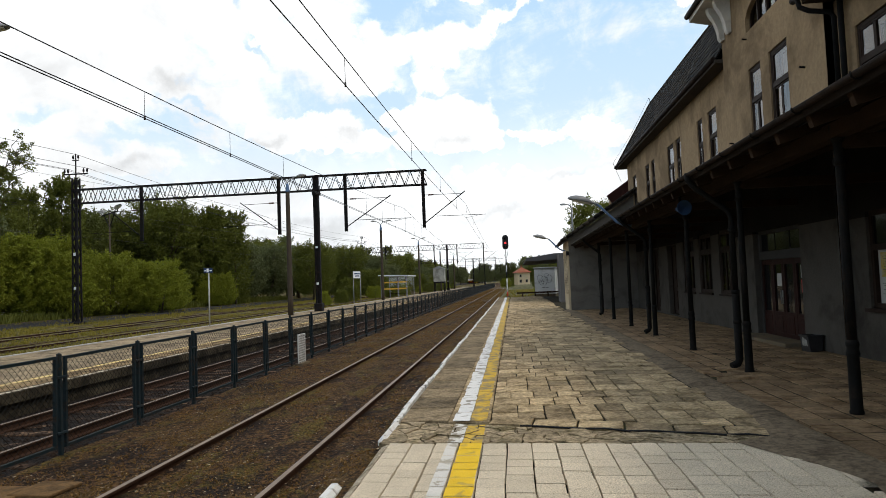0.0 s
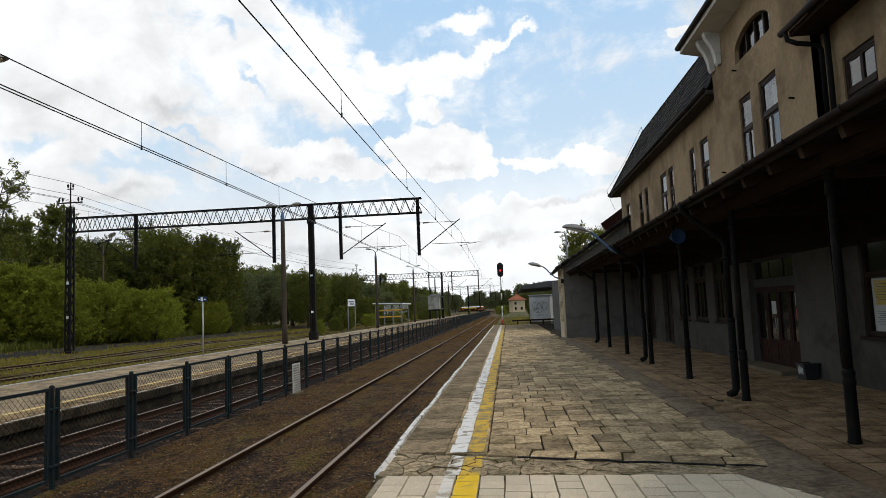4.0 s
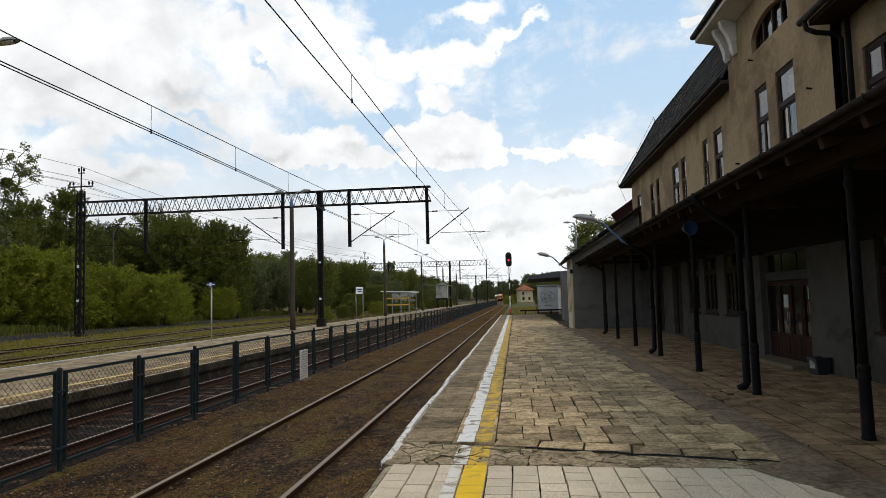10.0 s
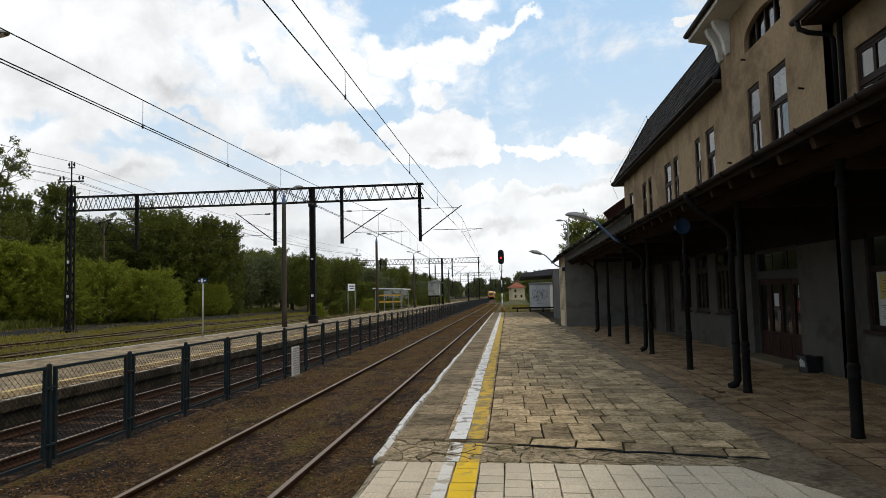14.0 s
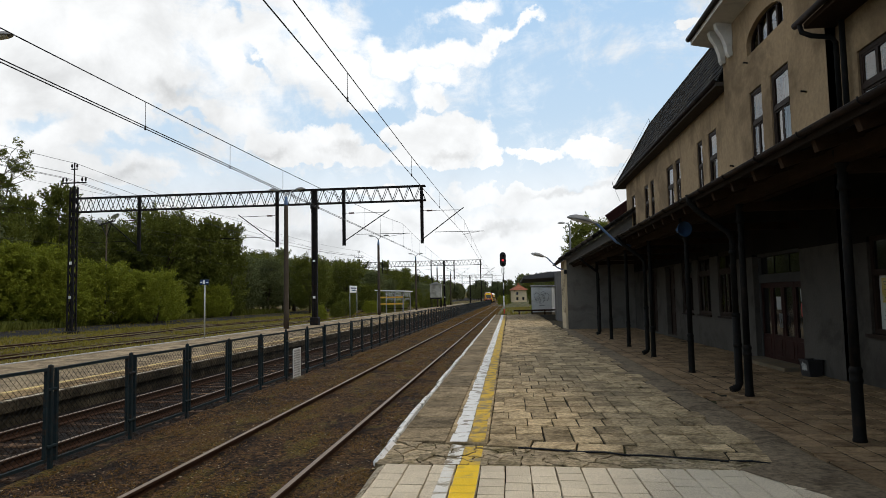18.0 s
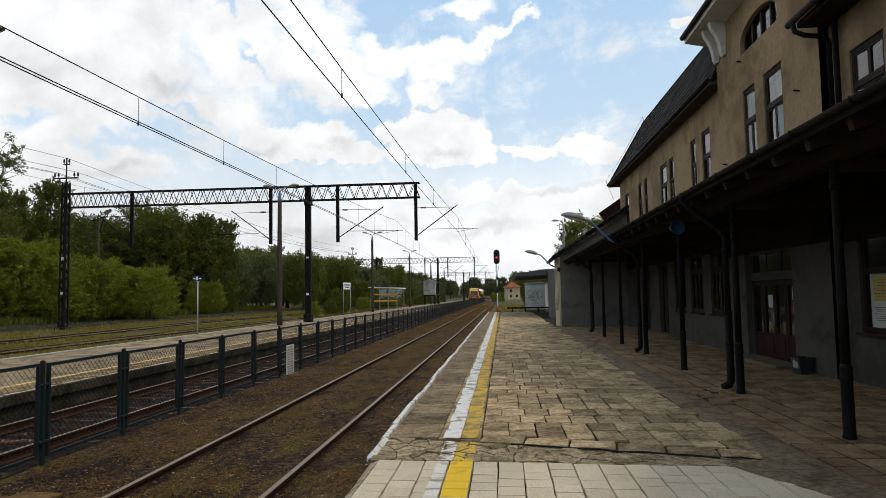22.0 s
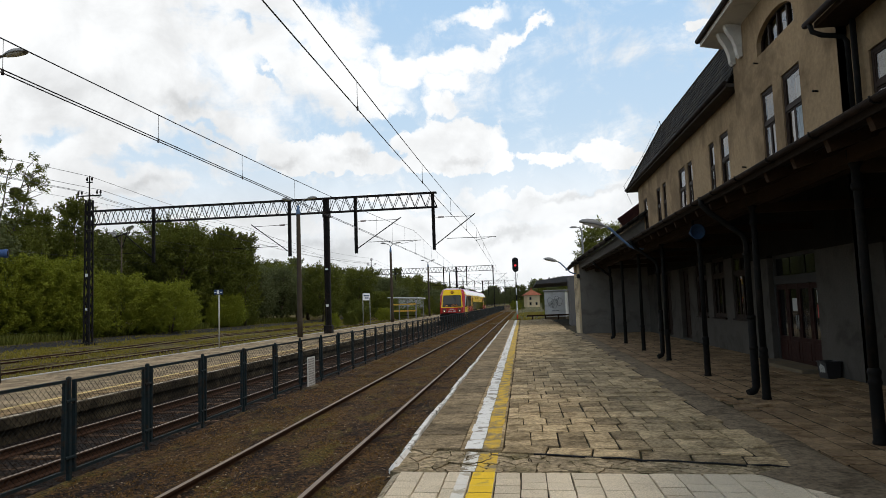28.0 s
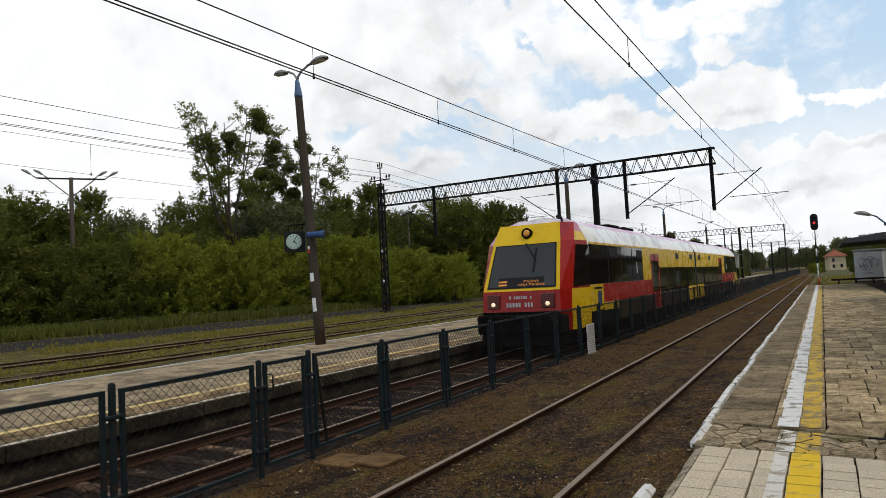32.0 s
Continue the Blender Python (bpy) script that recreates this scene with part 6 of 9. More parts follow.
def light_signal():
    t = thing("light_signal", "two-aspect railway light signal showing red on a striped post", "railway signal", pose(-0.55, 61.3, 0.0))
    z = 0.0
    cols = (M_BLACK, M_SIGNWHITE)
    edges = (0.0, 0.5, 1.1, 1.7, 2.3, 2.9, 3.5)
    for k, (a, b) in enumerate(zip(edges, edges[1:])):
        bm = bm_new()
        tube(bm, [(0, 0, a), (0, 0, b)], 0.055, 10)
        part("post_band", bm, (M_RED, M_SIGNWHITE, M_SIGNWHITE, M_BLACK, M_SIGNWHITE, M_BLACK)[k], t)
    bm = bm_new()
    tube(bm, [(0, 0, 3.5), (0, 0, 4.35)], 0.04, 8)
    for s in (-1, 1):
        tube(bm, [(0.14 * s, -0.05, 4.3), (0.16 * s, -0.1, 3.9), (0.04 * s, -0.05, 3.6)], 0.014, 5)
    part("upper_post", bm, M_LAMPGREY, t)
    bm = bm_new()
    pts = [(0.29 * math.cos(a), (0.0 if i < 9 else 0.0) + (5.42 if i <= 8 else 4.62) + 0.29 * math.sin(a)) for i, a in [(i, math.pi * i / 8) for i in range(17)]]
    pts = [(0.28 * math.cos(math.pi * i / 8), 5.44 + 0.28 * math.sin(math.pi * i / 8)) for i in range(9)] + [(0.28 * math.cos(math.pi + math.pi * i / 8), 4.66 + 0.28 * math.sin(math.pi + math.pi * i / 8)) for i in range(9)]
    prism(bm, pts, -0.06, 0.10)
    head = part("signal_head", bm, M_BLACK, t)
    for z2, m in ((5.36, M_SHINE), (4.98, M_SIGRED), (4.62, M_SHINE)):
        bm = bm_new()
        lathe(bm, [(0.10, 0.0), (0.10, 0.03), (0.04, 0.045)], 14, Matrix.Translation((0, -0.062, z2)) @ Matrix.Rotation(radians(90), 4, "X"))
        part("lens", bm, m, head)
        bm = bm_new()
        for i in range(10):
            a0, a1 = math.pi * i / 10, math.pi * (i + 1) / 10
            quad(bm, (0.12 * math.cos(a0), -0.06, z2 + 0.12 * math.sin(a0)), (0.12 * math.cos(a1), -0.06, z2 + 0.12 * math.sin(a1)), (0.12 * math.cos(a1), -0.30, z2 - 0.02 + 0.12 * math.sin(a1)), (0.12 * math.cos(a0), -0.30, z2 - 0.02 + 0.12 * math.sin(a0)))
        part("hood", bm, M_BLACK, head)
    bm = bm_new()
    box(bm, -0.2, 0.2, -0.2, 0.2, -0.05, 0.06)
    part("foot", bm, M_CONC, t)
    return t


light_signal()


# ---- fence between the tracks ----
def fence():
    f = thing("fence", "blue-green steel fence with chain-link panels between the tracks", "fence")
    x = -5.40
    posts = [-1.45, 0.20, 1.85, 3.50, 5.15, 5.94] + [7.42 + 1.655 * i for i in range(112)]
    bm = bm_new()
    rbox(bm, -0.024, 0.024, -0.024, 0.024, -0.45, 0.872, 0.006)
    lathe(bm, [(0.030, 0.868), (0.030, 0.876), (0.006, 0.888)], 4, Matrix.Rotation(radians(45), 4, "Z"))
    post = mesh_of("post", bm, M_FENCE)

    def panel_meshes(length):
        bm = bm_new()
        z0, z1, w = -0.24, 0.845, 0.036
        box(bm, -0.02, 0.02, 0, w, z0, z1)
        box(bm, -0.02, 0.02, length - w, length, z0, z1)
        box(bm, -0.02, 0.02, w, length - w, z0, z0 + w)
        box(bm, -0.02, 0.02, w, length - w, z1 - w, z1)
        fr = mesh_of("panel_frame", bm, M_FENCE)
        verts, faces = [], []
        p, r = 0.085, 0.0018
        H = z1 - z0 - 2 * w
        L_ = length - 2 * w
        for s in (1, -1):
            k = -int(H / p) - 1
            while k * p < L_:
                # diagonal from (y, z) with slope s
                ya, za = k * p, 0.0
                yb, zb = k * p + H, H
                if ya < 0:
                    za, ya = -ya, 0.0
                if yb > L_:
                    zb, yb = H - (yb - L_), L_
                if yb > ya:
                    if s < 0:
                        ya, yb = L_ - ya, L_ - yb
                    a, b = Vector((0.003 * s, ya + w, za + z0 + w)), Vector((0.003 * s, yb + w, zb + z0 + w))
                    d = (b - a).normalized()
                    n1 = Vector((1, 0, 0))
                    n2 = d.cross(n1)
                    i = len(verts)
                    for q in (a, b):
                        for c in range(3):
                            t = c * math.tau / 3
                            verts.append(q + (n1 * math.cos(t) + n2 * math.sin(t)) * r * 1.5)
                    faces += [(i, i + 1, i + 4, i + 3), (i + 1, i + 2, i + 5, i + 4), (i + 2, i, i + 3, i + 5)]
                k += 1
        me = bpy.data.meshes.new("chain_link")
        me.from_pydata(verts, [], faces)
        me.materials.append(M_WIRE)
        bm = bm_new()
        rbox(bm, -0.034, 0.034, -0.088, 0.088, -0.016, 0.016, 0.006)
        return fr, me, mesh_of("clamp", bm, M_FENCE)

    std = panel_meshes(1.655 - 0.15)
    rnd = random.Random(3)
    for i, y in enumerate(posts):
        lean = rnd.uniform(-0.6, 0.6)
        p = again("post", post, f, pose(x, y, 0.005 + rnd.uniform(-0.012, 0.012), lean, rnd.uniform(-0.7, 0.7), 0))
        again("clamp", std[2], p, pose(0, 0, 0.60))
        again("clamp", std[2], p, pose(0, 0, -0.06))
        if i + 1 < len(posts):
            ln = posts[i + 1] - y
            ms = std if abs(ln - 1.655) < 0.02 else panel_meshes(ln - 0.15)
            fr = again("panel_frame", ms[0], f, pose(x, y + 0.075, rnd.uniform(-0.01, 0.01), rnd.uniform(-0.4, 0.4), rnd.uniform(-0.5, 0.5), 0))
            again("chain_link", ms[1], fr)
    # gate furniture near the crossing
    bm = bm_new()
    tube(bm, [(x + 0.03, 5.24, 0.72), (x + 0.09, 5.27, 0.71), (x + 0.09, 5.27, 0.55), (x + 0.03, 5.24, 0.54)], 0.009, 6)
    part("gate_handle", bm, M_FENCE, f, "bent steel gate handle")
    bm = bm_new()
    for z in (0.46, -0.02):
        tube(bm, [(x + 0.05 * math.cos(a), 5.15 + 0.05 * math.sin(a), z + 0.01 * math.sin(2 * a)) for a in [i * math.tau / 10 for i in range(11)]], 0.005, 4)
    part("wire_tie", bm, M_WIRE, f)
    bm = bm_new()
    beam(bm, (x, 6.20, -0.2), (x, 6.06, 0.82), 0.022)
    part("brace_bar", bm, M_WIRE, f)
    return f


fence()


def warning_panel():
    t = thing("mesh_plate", "small white perforated plate leaning on the fence foot", "plate", pose(-5.24, 15.72, -0.34))
    bm = bm_new()
    rbox(bm, -0.012, 0.012, 0, 0.56, 0.0, 0.76, 0.006)
    part("plate", bm, M_GREYBOX, t)
    bm = bm_new()
    for i in range(12):
        for j in range(8):
            box(bm, 0.0125, 0.014, 0.04 + j * 0.06, 0.075 + j * 0.06, 0.05 + i * 0.058, 0.085 + i * 0.058)
    tagged(part("hole_pattern", bm, mat("grey_mesh_holes", (0.20, 0.19, 0.175), 0.9, 0, 0.2, 6, 40, 0.1), t), kind="stuff")
    bm = bm_new()
    box(bm, -0.08, 0.10, -0.03, 0.56, -0.03, 0.06)
    part("foot", bm, M_CONC, t)
    return t


warning_panel()


def slabs_by_fence():
    rnd = random.Random(8)
    for k, (x, y, r) in enumerate(((-4.96, 5.95, 4), (-4.60, 6.10, -3))):
        t = solid("concrete_slab", bm_new_slab(), M_LOOSE, "loose square concrete slab on the earth", "slab", group="loose slabs")
        t.matrix_basis = pose(x, y, -0.345, rnd.uniform(-2, 2), rnd.uniform(-2, 2), r)


def bm_new_slab():
    bm = bm_new()
    rbox(bm, -0.22, 0.22, -0.24, 0.24, 0.0, 0.035, 0.008)
    return bm


slabs_by_fence()


# ---- overhead line: portals, wires ----
def lattice(bm, a, b, w, h, bays, r=0.03):
    """A box truss between two points, w across and h high."""
    a, b = Vector(a), Vector(b)
    d = (b - a)
    side = d.cross(Vector((0, 0, 1))).normalized() * (w / 2)
    up = Vector((0, 0, h))
    for s in (-1, 1):
        beam(bm, a + side * s, b + side * s, 0.075, 0.075)
        beam(bm, a + side * s + up, b + side * s + up, 0.075, 0.075)
        for i in range(bays):
            p, q = a + d * (i / bays), a + d * ((i + 0.5) / bays)
            e = a + d * ((i + 1) / bays)
            beam(bm, p + side * s, q + side * s + up, r * 1.2)
            beam(bm, q + side * s + up, e + side * s, r * 1.2)
    for i in range(bays + 1):
        p = a + d * (i / bays)
        beam(bm, p - side, p + side, r)
        beam(bm, p - side + up, p + side + up, r)


def cantilever(t, x, y, z0, reach, sgn=1):
    """Hinged arm with insulator and steady arm on a drop post at (x, y); z0 is the foot of the post."""
    a = new("cantilever")
    a.parent = t
    bm = bm_new()
    beam(bm, (x + sgn * 0.1, y, z0 + 0.36), (x + sgn * reach, y, z0 + 2.45), 0.06)
    part("strut", bm, M_MAST, a)
    bm = bm_new()
    beam(bm, (x + sgn * 0.1, y, z0 + 2.31), (x + sgn * (reach - 0.2), y, z0 + 2.29), 0.03)
    part("top_tie", bm, M_MAST, a)
    bm = bm_new()
    beam(bm, (x + sgn * 0.9, y, z0 + 0.78), (x + sgn * (reach + 1.4), y, z0 + 0.75), 0.035)
    beam(bm, (x + sgn * (reach + 1.1), y, z0 + 0.74), (x + sgn * (reach - 0.1), y, z0 + 0.55), 0.02)
    part("steady_arm", bm, M_MAST, a)
    bm = bm_new()
    m = Matrix.Translation((x + sgn * 0.55, y, z0 + 2.305)) @ Matrix.Rotation(radians(90), 4, "Y")
    prof = []
    for i in range(7):
        prof += [(0.035, -0.2 + i * 0.06), (0.07, -0.18 + i * 0.06)]
    lathe(bm, prof, 10, m)
    part("insulator", bm, mat("brown_insulator", (0.10, 0.045, 0.03), 0.35, 0, 0.2, 4, 30, 0.0), a)
    return a


def portal(y, xr=-5.72, xm=-13.75, xl=-32.1, zb=8.50, zt=9.52, near=True):
    t = thing("catenary_portal", "black steel lattice portal carrying the overhead wires", "catenary portal", group="catenary portals")
    zg = -0.16
    # main channel mast on the island platform
    bm = bm_new()
    for s in (-1, 1):
        box(bm, xm + s * 0.15 - 0.05, xm + s * 0.15 + 0.05, y - 0.12, y + 0.12, zg, zt + 0.05)
    box(bm, xm - 0.099, xm + 0.099, y - 0.03, y + 0.03, zg, zt)
    n = 14
    for i in range(n):
        z = 0.7 + i * (zt - 1.0) / n
        box(bm, xm - 0.14, xm + 0.14, y - 0.13, y - 0.10, z, z + 0.16)
        box(bm, xm - 0.14, xm + 0.14, y + 0.10, y + 0.13, z, z + 0.16)
    box(bm, xm - 0.24, xm + 0.24, y - 0.22, y + 0.22, zb - 0.35, zb + 0.1)
    part("mast", bm, M_MAST, t)
    bm = bm_new()
    rbox(bm, xm - 0.29, xm + 0.29, y - 0.29, y + 0.29, zg - 0.3, zg + 0.60, 0.05)
    part("mast_foot", bm, M_MAST, t)
    # lattice mast at the far side
    bm = bm_new()
    zl = -0.6
    for sx in (-1, 1):
        for sy in (-1, 1):
            beam(bm, (xl + sx * 0.21, y + sy * 0.20, zl), (xl + sx * 0.17, y + sy * 0.17, 10.4), 0.10)
    n = 16
    for i in range(n):
        z0, z1 = zl + i * 11.0 / n, zl + (i + 1) * 11.0 / n
        s = 1 if i % 2 else -1
        for yy in (-0.18, 0.18):
            beam(bm, (xl - s * 0.18, y + yy, z0), (xl + s * 0.18, y + yy, z1), 0.05)
        for xx in (-0.18, 0.18):
            beam(bm, (xl + xx, y - s * 0.18, z0), (xl + xx, y + s * 0.18, z1), 0.05)
    part("mast", bm, M_MAST, t)
    bm = bm_new()
    rbox(bm, xl - 0.42, xl + 0.42, y - 0.42, y + 0.42, zl - 0.4, zl + 0.32, 0.05)
    part("mast_foot", bm, M_MAST, t)
    for x, z, h in ((xm, 1.75, 0.16), (xm, 4.35, 0.12), (xl, 4.6, 0.22), (xl, 2.1, 0.18)):
        bm = bm_new()
        w = 0.20 if x == xm else 0.25
        box(bm, x - 0.09, x + 0.09, y - w, y - w + 0.012, z, z + h)
        part("label_plate", bm, M_SIGNWHITE, t, "small white enamel plate")
    # crossarm with pin insulators
    bm = bm_new()
    tube(bm, [(xl, y, 10.3), (xl, y, 12.25)], 0.05, 8)
    beam(bm, (xl - 0.95, y, 10.72), (xl + 0.95, y, 10.72), 0.09)
    beam(bm, (xl - 0.25, y, 11.75), (xl + 0.25, y, 11.75), 0.07)
    part("crossarm", bm, M_MAST, t)
    for dx, z in ((-0.9, 10.72), (-0.62, 10.72), (0.62, 10.72), (0.9, 10.72), (-0.2, 11.75), (0.2, 11.75)):
        bm = bm_new()
        lathe(bm, [(0.02, z), (0.02, z + 0.12), (0.07, z + 0.15), (0.075, z + 0.25), (0.05, z + 0.36), (0.02, z + 0.42)], 8, Matrix.Translation((xl + dx, y, 0)))
        part("insulator", bm, M_MAST, t)
    bm = bm_new()
    lattice(bm, (xl, y, zb), (xr, y, zb), 0.5, zt - zb, 34 if near else 30)
    part("beam", bm, M_MAST, t)
    for x, reach in ((-6.0, 2.95), (-11.6, 3.3), (-16.5, -2.9), (-26.95, -2.6)):
        bm = bm_new()
        for s in (-1, 1):
            box(bm, x + s * 0.085 - 0.025, x + s * 0.085 + 0.025, y - 0.07, y + 0.07, 5.45, zt + 0.02)
        box(bm, x - 0.059, x + 0.059, y - 0.02, y + 0.02, 5.46, zt)
        for i in range(8):
            z = 5.5 + i * 0.5
            box(bm, x - 0.08, x + 0.08, y - 0.075, y - 0.06, z, z + 0.1)
        part("drop_post", bm, M_MAST, t)
        cantilever(t, x, y, 5.45, abs(reach), 1 if reach > 0 else -1)
    return t


portal(46.0)
portal(140.0, zb=8.55, zt=9.6)
portal(232.0, zb=8.55, zt=9.6, near=False)
portal(325.0, zb=8.55, zt=9.6, near=False)


def wire_run(label, xs, spans, sag_m=1.97, sag_c=0.6, first=12.4, step=8.5, r=0.011):
    """Messenger, contact wire and droppers over one track; spans are (y, messenger height, contact height)."""
    t = thing("overhead_wire", label, "overhead wire", group="overhead wires")

    def heights(y):
        for (ya, ma, ca), (yb, mb, cb) in zip(spans, spans[1:]):
            if ya <= y <= yb:
                k = (y - ya) / (yb - ya)
                s = 4 * k * (1 - k)
                return ma + (mb - ma) * k - s * sag_m, ca + (cb - ca) * k - s * sag_c
    ys = []
    for (ya, *_), (yb, *_) in zip(spans, spans[1:]):
        ys += [ya + (yb - ya) * i / 18 for i in range(18)]
    ys.append(spans[-1][0])
    bm = bm_new()
    tube(bm, [(xs(y), y, heights(y)[0]) for y in ys], r, 5)
    part("messenger_wire", bm, M_CABLE, t)
    for k in range(2 if "double" in label else 1):
        bm = bm_new()
        tube(bm, [(xs(y) + 0.13 * k, y, heights(y)[1] - 0.015 * k) for y in ys], r, 5)
        part("contact_wire", bm, M_CABLE, t)
    y = first - 7 * step
    while y < 230:
        a, b = heights(y)
        if a - b > 0.2:
            bm = bm_new()
            tube(bm, [(xs(y), y, a), (xs(y), y, b)], 0.006, 4)
            tube(bm, [(xs(y), y, b - 0.03), (xs(y), y, b + 0.06)], 0.020, 5)
            part("dropper", bm, M_CABLE, t)
        y += step
    return t


ENDS = (-48.5, 46.0, 140.0, 232.0, 325.0, 480.0)
wire_run("overhead line with messenger and contact wire above the near track", lambda y: -3.03, [(y, 6.97, 6.0) for y in ENDS], 1.06)
wire_run("double overhead line above the fenced track", lambda y: -7.42, [(y, 6.90, 5.28) for y in ENDS], 1.25, 0.09, 12.85, 4.2)
wire_run("overhead line above the first siding", lambda y: -19.6, [(y, 7.7, 5.7) for y in ENDS[:-1]], 1.3, 0.15, r=0.006)
wire_run("overhead line above the far siding", lambda y: -29.6, [(y, 7.7, 5.7) for y in ENDS[:-1]], 1.3, 0.15, r=0.006)


def feeder_lines():
    for dx, z in ((-0.9, 11.12), (0.9, 11.12), (-0.62, 11.12), (0.2, 12.15)):
        bm = bm_new()
        for ya, yb in ((-48.5, 46.0), (46.0, 140.0), (140.0, 232.0)):
            pts = [(-32.1 + dx, ya + (yb - ya) * i / 12, z - 4 * (i / 12) * (1 - i / 12) * 1.1) for i in range(13)]
            tube(bm, pts, 0.015, 4)
        solid("power_line", bm, M_CABLE, "thin feeder cable strung along the far masts", "cable", group="feeder cables")


feeder_lines()


# ---- lamps on the island platform ----
def platform_lamp(x, y, first=None, tall=8.2):
    if first:
        return copy_thing(first, pose(x, y, -0.13))
    t = thing("street_lamp", "concrete lamp post with two grey lamp heads", "street lamp", pose(x, y, -0.13), "island platform lamps")
    bm = bm_new()
    lathe(bm, [(0.175, 0.0), (0.165, 1.0), (0.150, 4.0), (0.125, 7.8), (0.12, 7.85)], 16)
    part("post", bm, M_POSTWOOD, t)
    bm = bm_new()
    lathe(bm, [(0.135, 7.82), (0.135, 7.90), (0.07, 8.35), (0.05, 8.40)], 14)
    part("collar", bm, M_PALEBLUE, t, "pale blue tapered collar")
    for s in (-1, 1):
        bm = bm_new()
        pts = [(0, 0, 8.36), (0.04 * s, 0.02, 8.50), (0.18 * s, 0.05, 8.66), (0.45 * s, 0.12, 8.80)]
        tube(bm, pts, 0.035, 8)
        arm = part("arm", bm, M_LAMPGREY, t)
        lamp_head(t, Matrix.Translation((0.40 * s, 0.10, 8.78)) @ Matrix.Rotation(radians(12 if s > 0 else 168), 4, "Z") @ Matrix.Rotation(radians(-8), 4, "Y"))
    return t


_lamp = platform_lamp(-14.32, 16.75)
for _x, _y in ((-14.05, 40.8), (-14.5, 73.0), (-14.7, 104.0), (-14.8, 136.0), (-14.9, 168.0)):
    platform_lamp(_x, _y, _lamp)


def post_plates(t):
    """Stickers and number plates wrapped round the first post."""
    for z, m, h in ((2.84, M_RED, 0.10), (2.95, M_SIGNWHITE, 0.10), (1.95, M_SIGNWHITE, 0.26), (1.02, M_SIGNWHITE, 0.42)):
        bm = bm_new()
        for i in range(2 if z > 2 else 3):
            a0, a1 = -1.25 + i * 0.3 - math.pi / 2 + 0.9, -1.25 + (i + 1) * 0.3 - math.pi / 2 + 0.9
            r = 0.160 if z > 2 else 0.168
            quad(bm, (r * math.cos(a0), r * math.sin(a0), z), (r * math.cos(a1), r * math.sin(a1), z), (r * math.cos(a1), r * math.sin(a1), z + h), (r * math.cos(a0), r * math.sin(a0), z + h))
        part("label_plate", bm, m, t)


post_plates(_lamp)
_lamp.matrix_basis = pose(-14.44, 16.75, -0.13, 0.0, -3.4, 0.0)
_lamp.scale = (1.0, 1.0, 1.05)


def station_clock():
    t = thing("station_clock", "square black station clock with pale round dial on a bracket", "clock", pose(-15.30, 16.70, 2.93, 0, 0, 34))
    bm = bm_new()
    rbox(bm, -0.34, 0.34, -0.12, 0.12, -0.01, 0.67, 0.02)
    part("case", bm, M_BLACK, t)
    bm = bm_new()
    lathe(bm, [(0.255, 0.0), (0.255, 0.012), (0.24, 0.014)], 28, Matrix.Translation((-0.02, -0.121, 0.33)) @ Matrix.Rotation(radians(90), 4, "X"))
    dial = part("dial", bm, mat("pale_clock_dial", (0.40, 0.52, 0.45), 0.4, 0, 0.06, 3, 30, 0), t)
    for i in range(12):
        a = i * math.tau / 12
        bm = bm_new()
        m = Matrix.Translation((-0.02, -0.137, 0.33)) @ Matrix.Rotation(a, 4, "Y")
        box(bm, -0.010, 0.010, -0.001, 0.001, 0.185, 0.225, m)
        part("hour_mark", bm, M_BLACK, dial)
    for name, ang, ln, w in (("hour_hand", 128.0, 0.13, 0.014), ("minute_hand", 28.0, 0.20, 0.010)):
        bm = bm_new()
        box(bm, -w, w, -0.002, 0.002, -0.03, ln, Matrix.Translation((-0.02, -0.142, 0.33)) @ Matrix.Rotation(radians(ang), 4, "Y"))
        part(name, bm, M_BLACK, dial)
    bm = bm_new()
    beam(bm, (-0.2, 0.02, 0.66), (-0.2, 0.02, 0.86), 0.03)
    beam(bm, (0.25, 0.02, 0.66), (0.25, 0.02, 0.92), 0.03)
    beam(bm, (-0.3, 0.02, 0.86), (0.40, 0.02, 0.92), 0.04)
    part("bracket", bm, M_IRON, t)
    return t


station_clock()


def post_speaker():
    t = thing("loudspeaker", "blue cylinder loudspeaker clamped to the lamp post", "loudspeaker", pose(-14.30, 16.62, 3.42, 0, 90, 25))
    bm = bm_new()
    lathe(bm, [(0.09, -0.30), (0.10, -0.28), (0.10, 0.0), (0.11, 0.02), (0.11, 0.16), (0.125, 0.18), (0.125, 0.24), (0.09, 0.25)], 16)
    part("body", bm, M_BLUE, t)
    bm = bm_new()
    lathe(bm, [(0.088, 0.252), (0.085, 0.262)], 16)
    part("grille", bm, M_BLACK, t)
    return t


post_speaker()


def platform_sign():
    t = thing("track_sign", "small blue track sign on a thin pale post", "sign", pose(-14.75, 31.0, -0.13))
    bm = bm_new()
    tube(bm, [(0, 0, 0), (0, 0, 2.65)], 0.035, 8)
    part("post", bm, mat("pale_post_paint", (0.42, 0.41, 0.37), 0.7, 0.1, 0.15, 3, 30, 0.1), t)
    bm = bm_new()
    rbox(bm, -0.22, 0.22, -0.075, -0.045, 2.60, 2.84, 0.01)
    pl = part("plate", bm, M_SIGNBLUE, t)
    bm = bm_new()
    box(bm, -0.20, -0.10, -0.079, -0.076, 2.69, 2.73)
    box(bm, -0.07, 0.04, -0.079, -0.076, 2.63, 2.81)
    box(bm, 0.08, 0.20, -0.079, -0.076, 2.69, 2.73)
    part("mark", bm, M_SIGNWHITE, pl)
    return t


platform_sign()


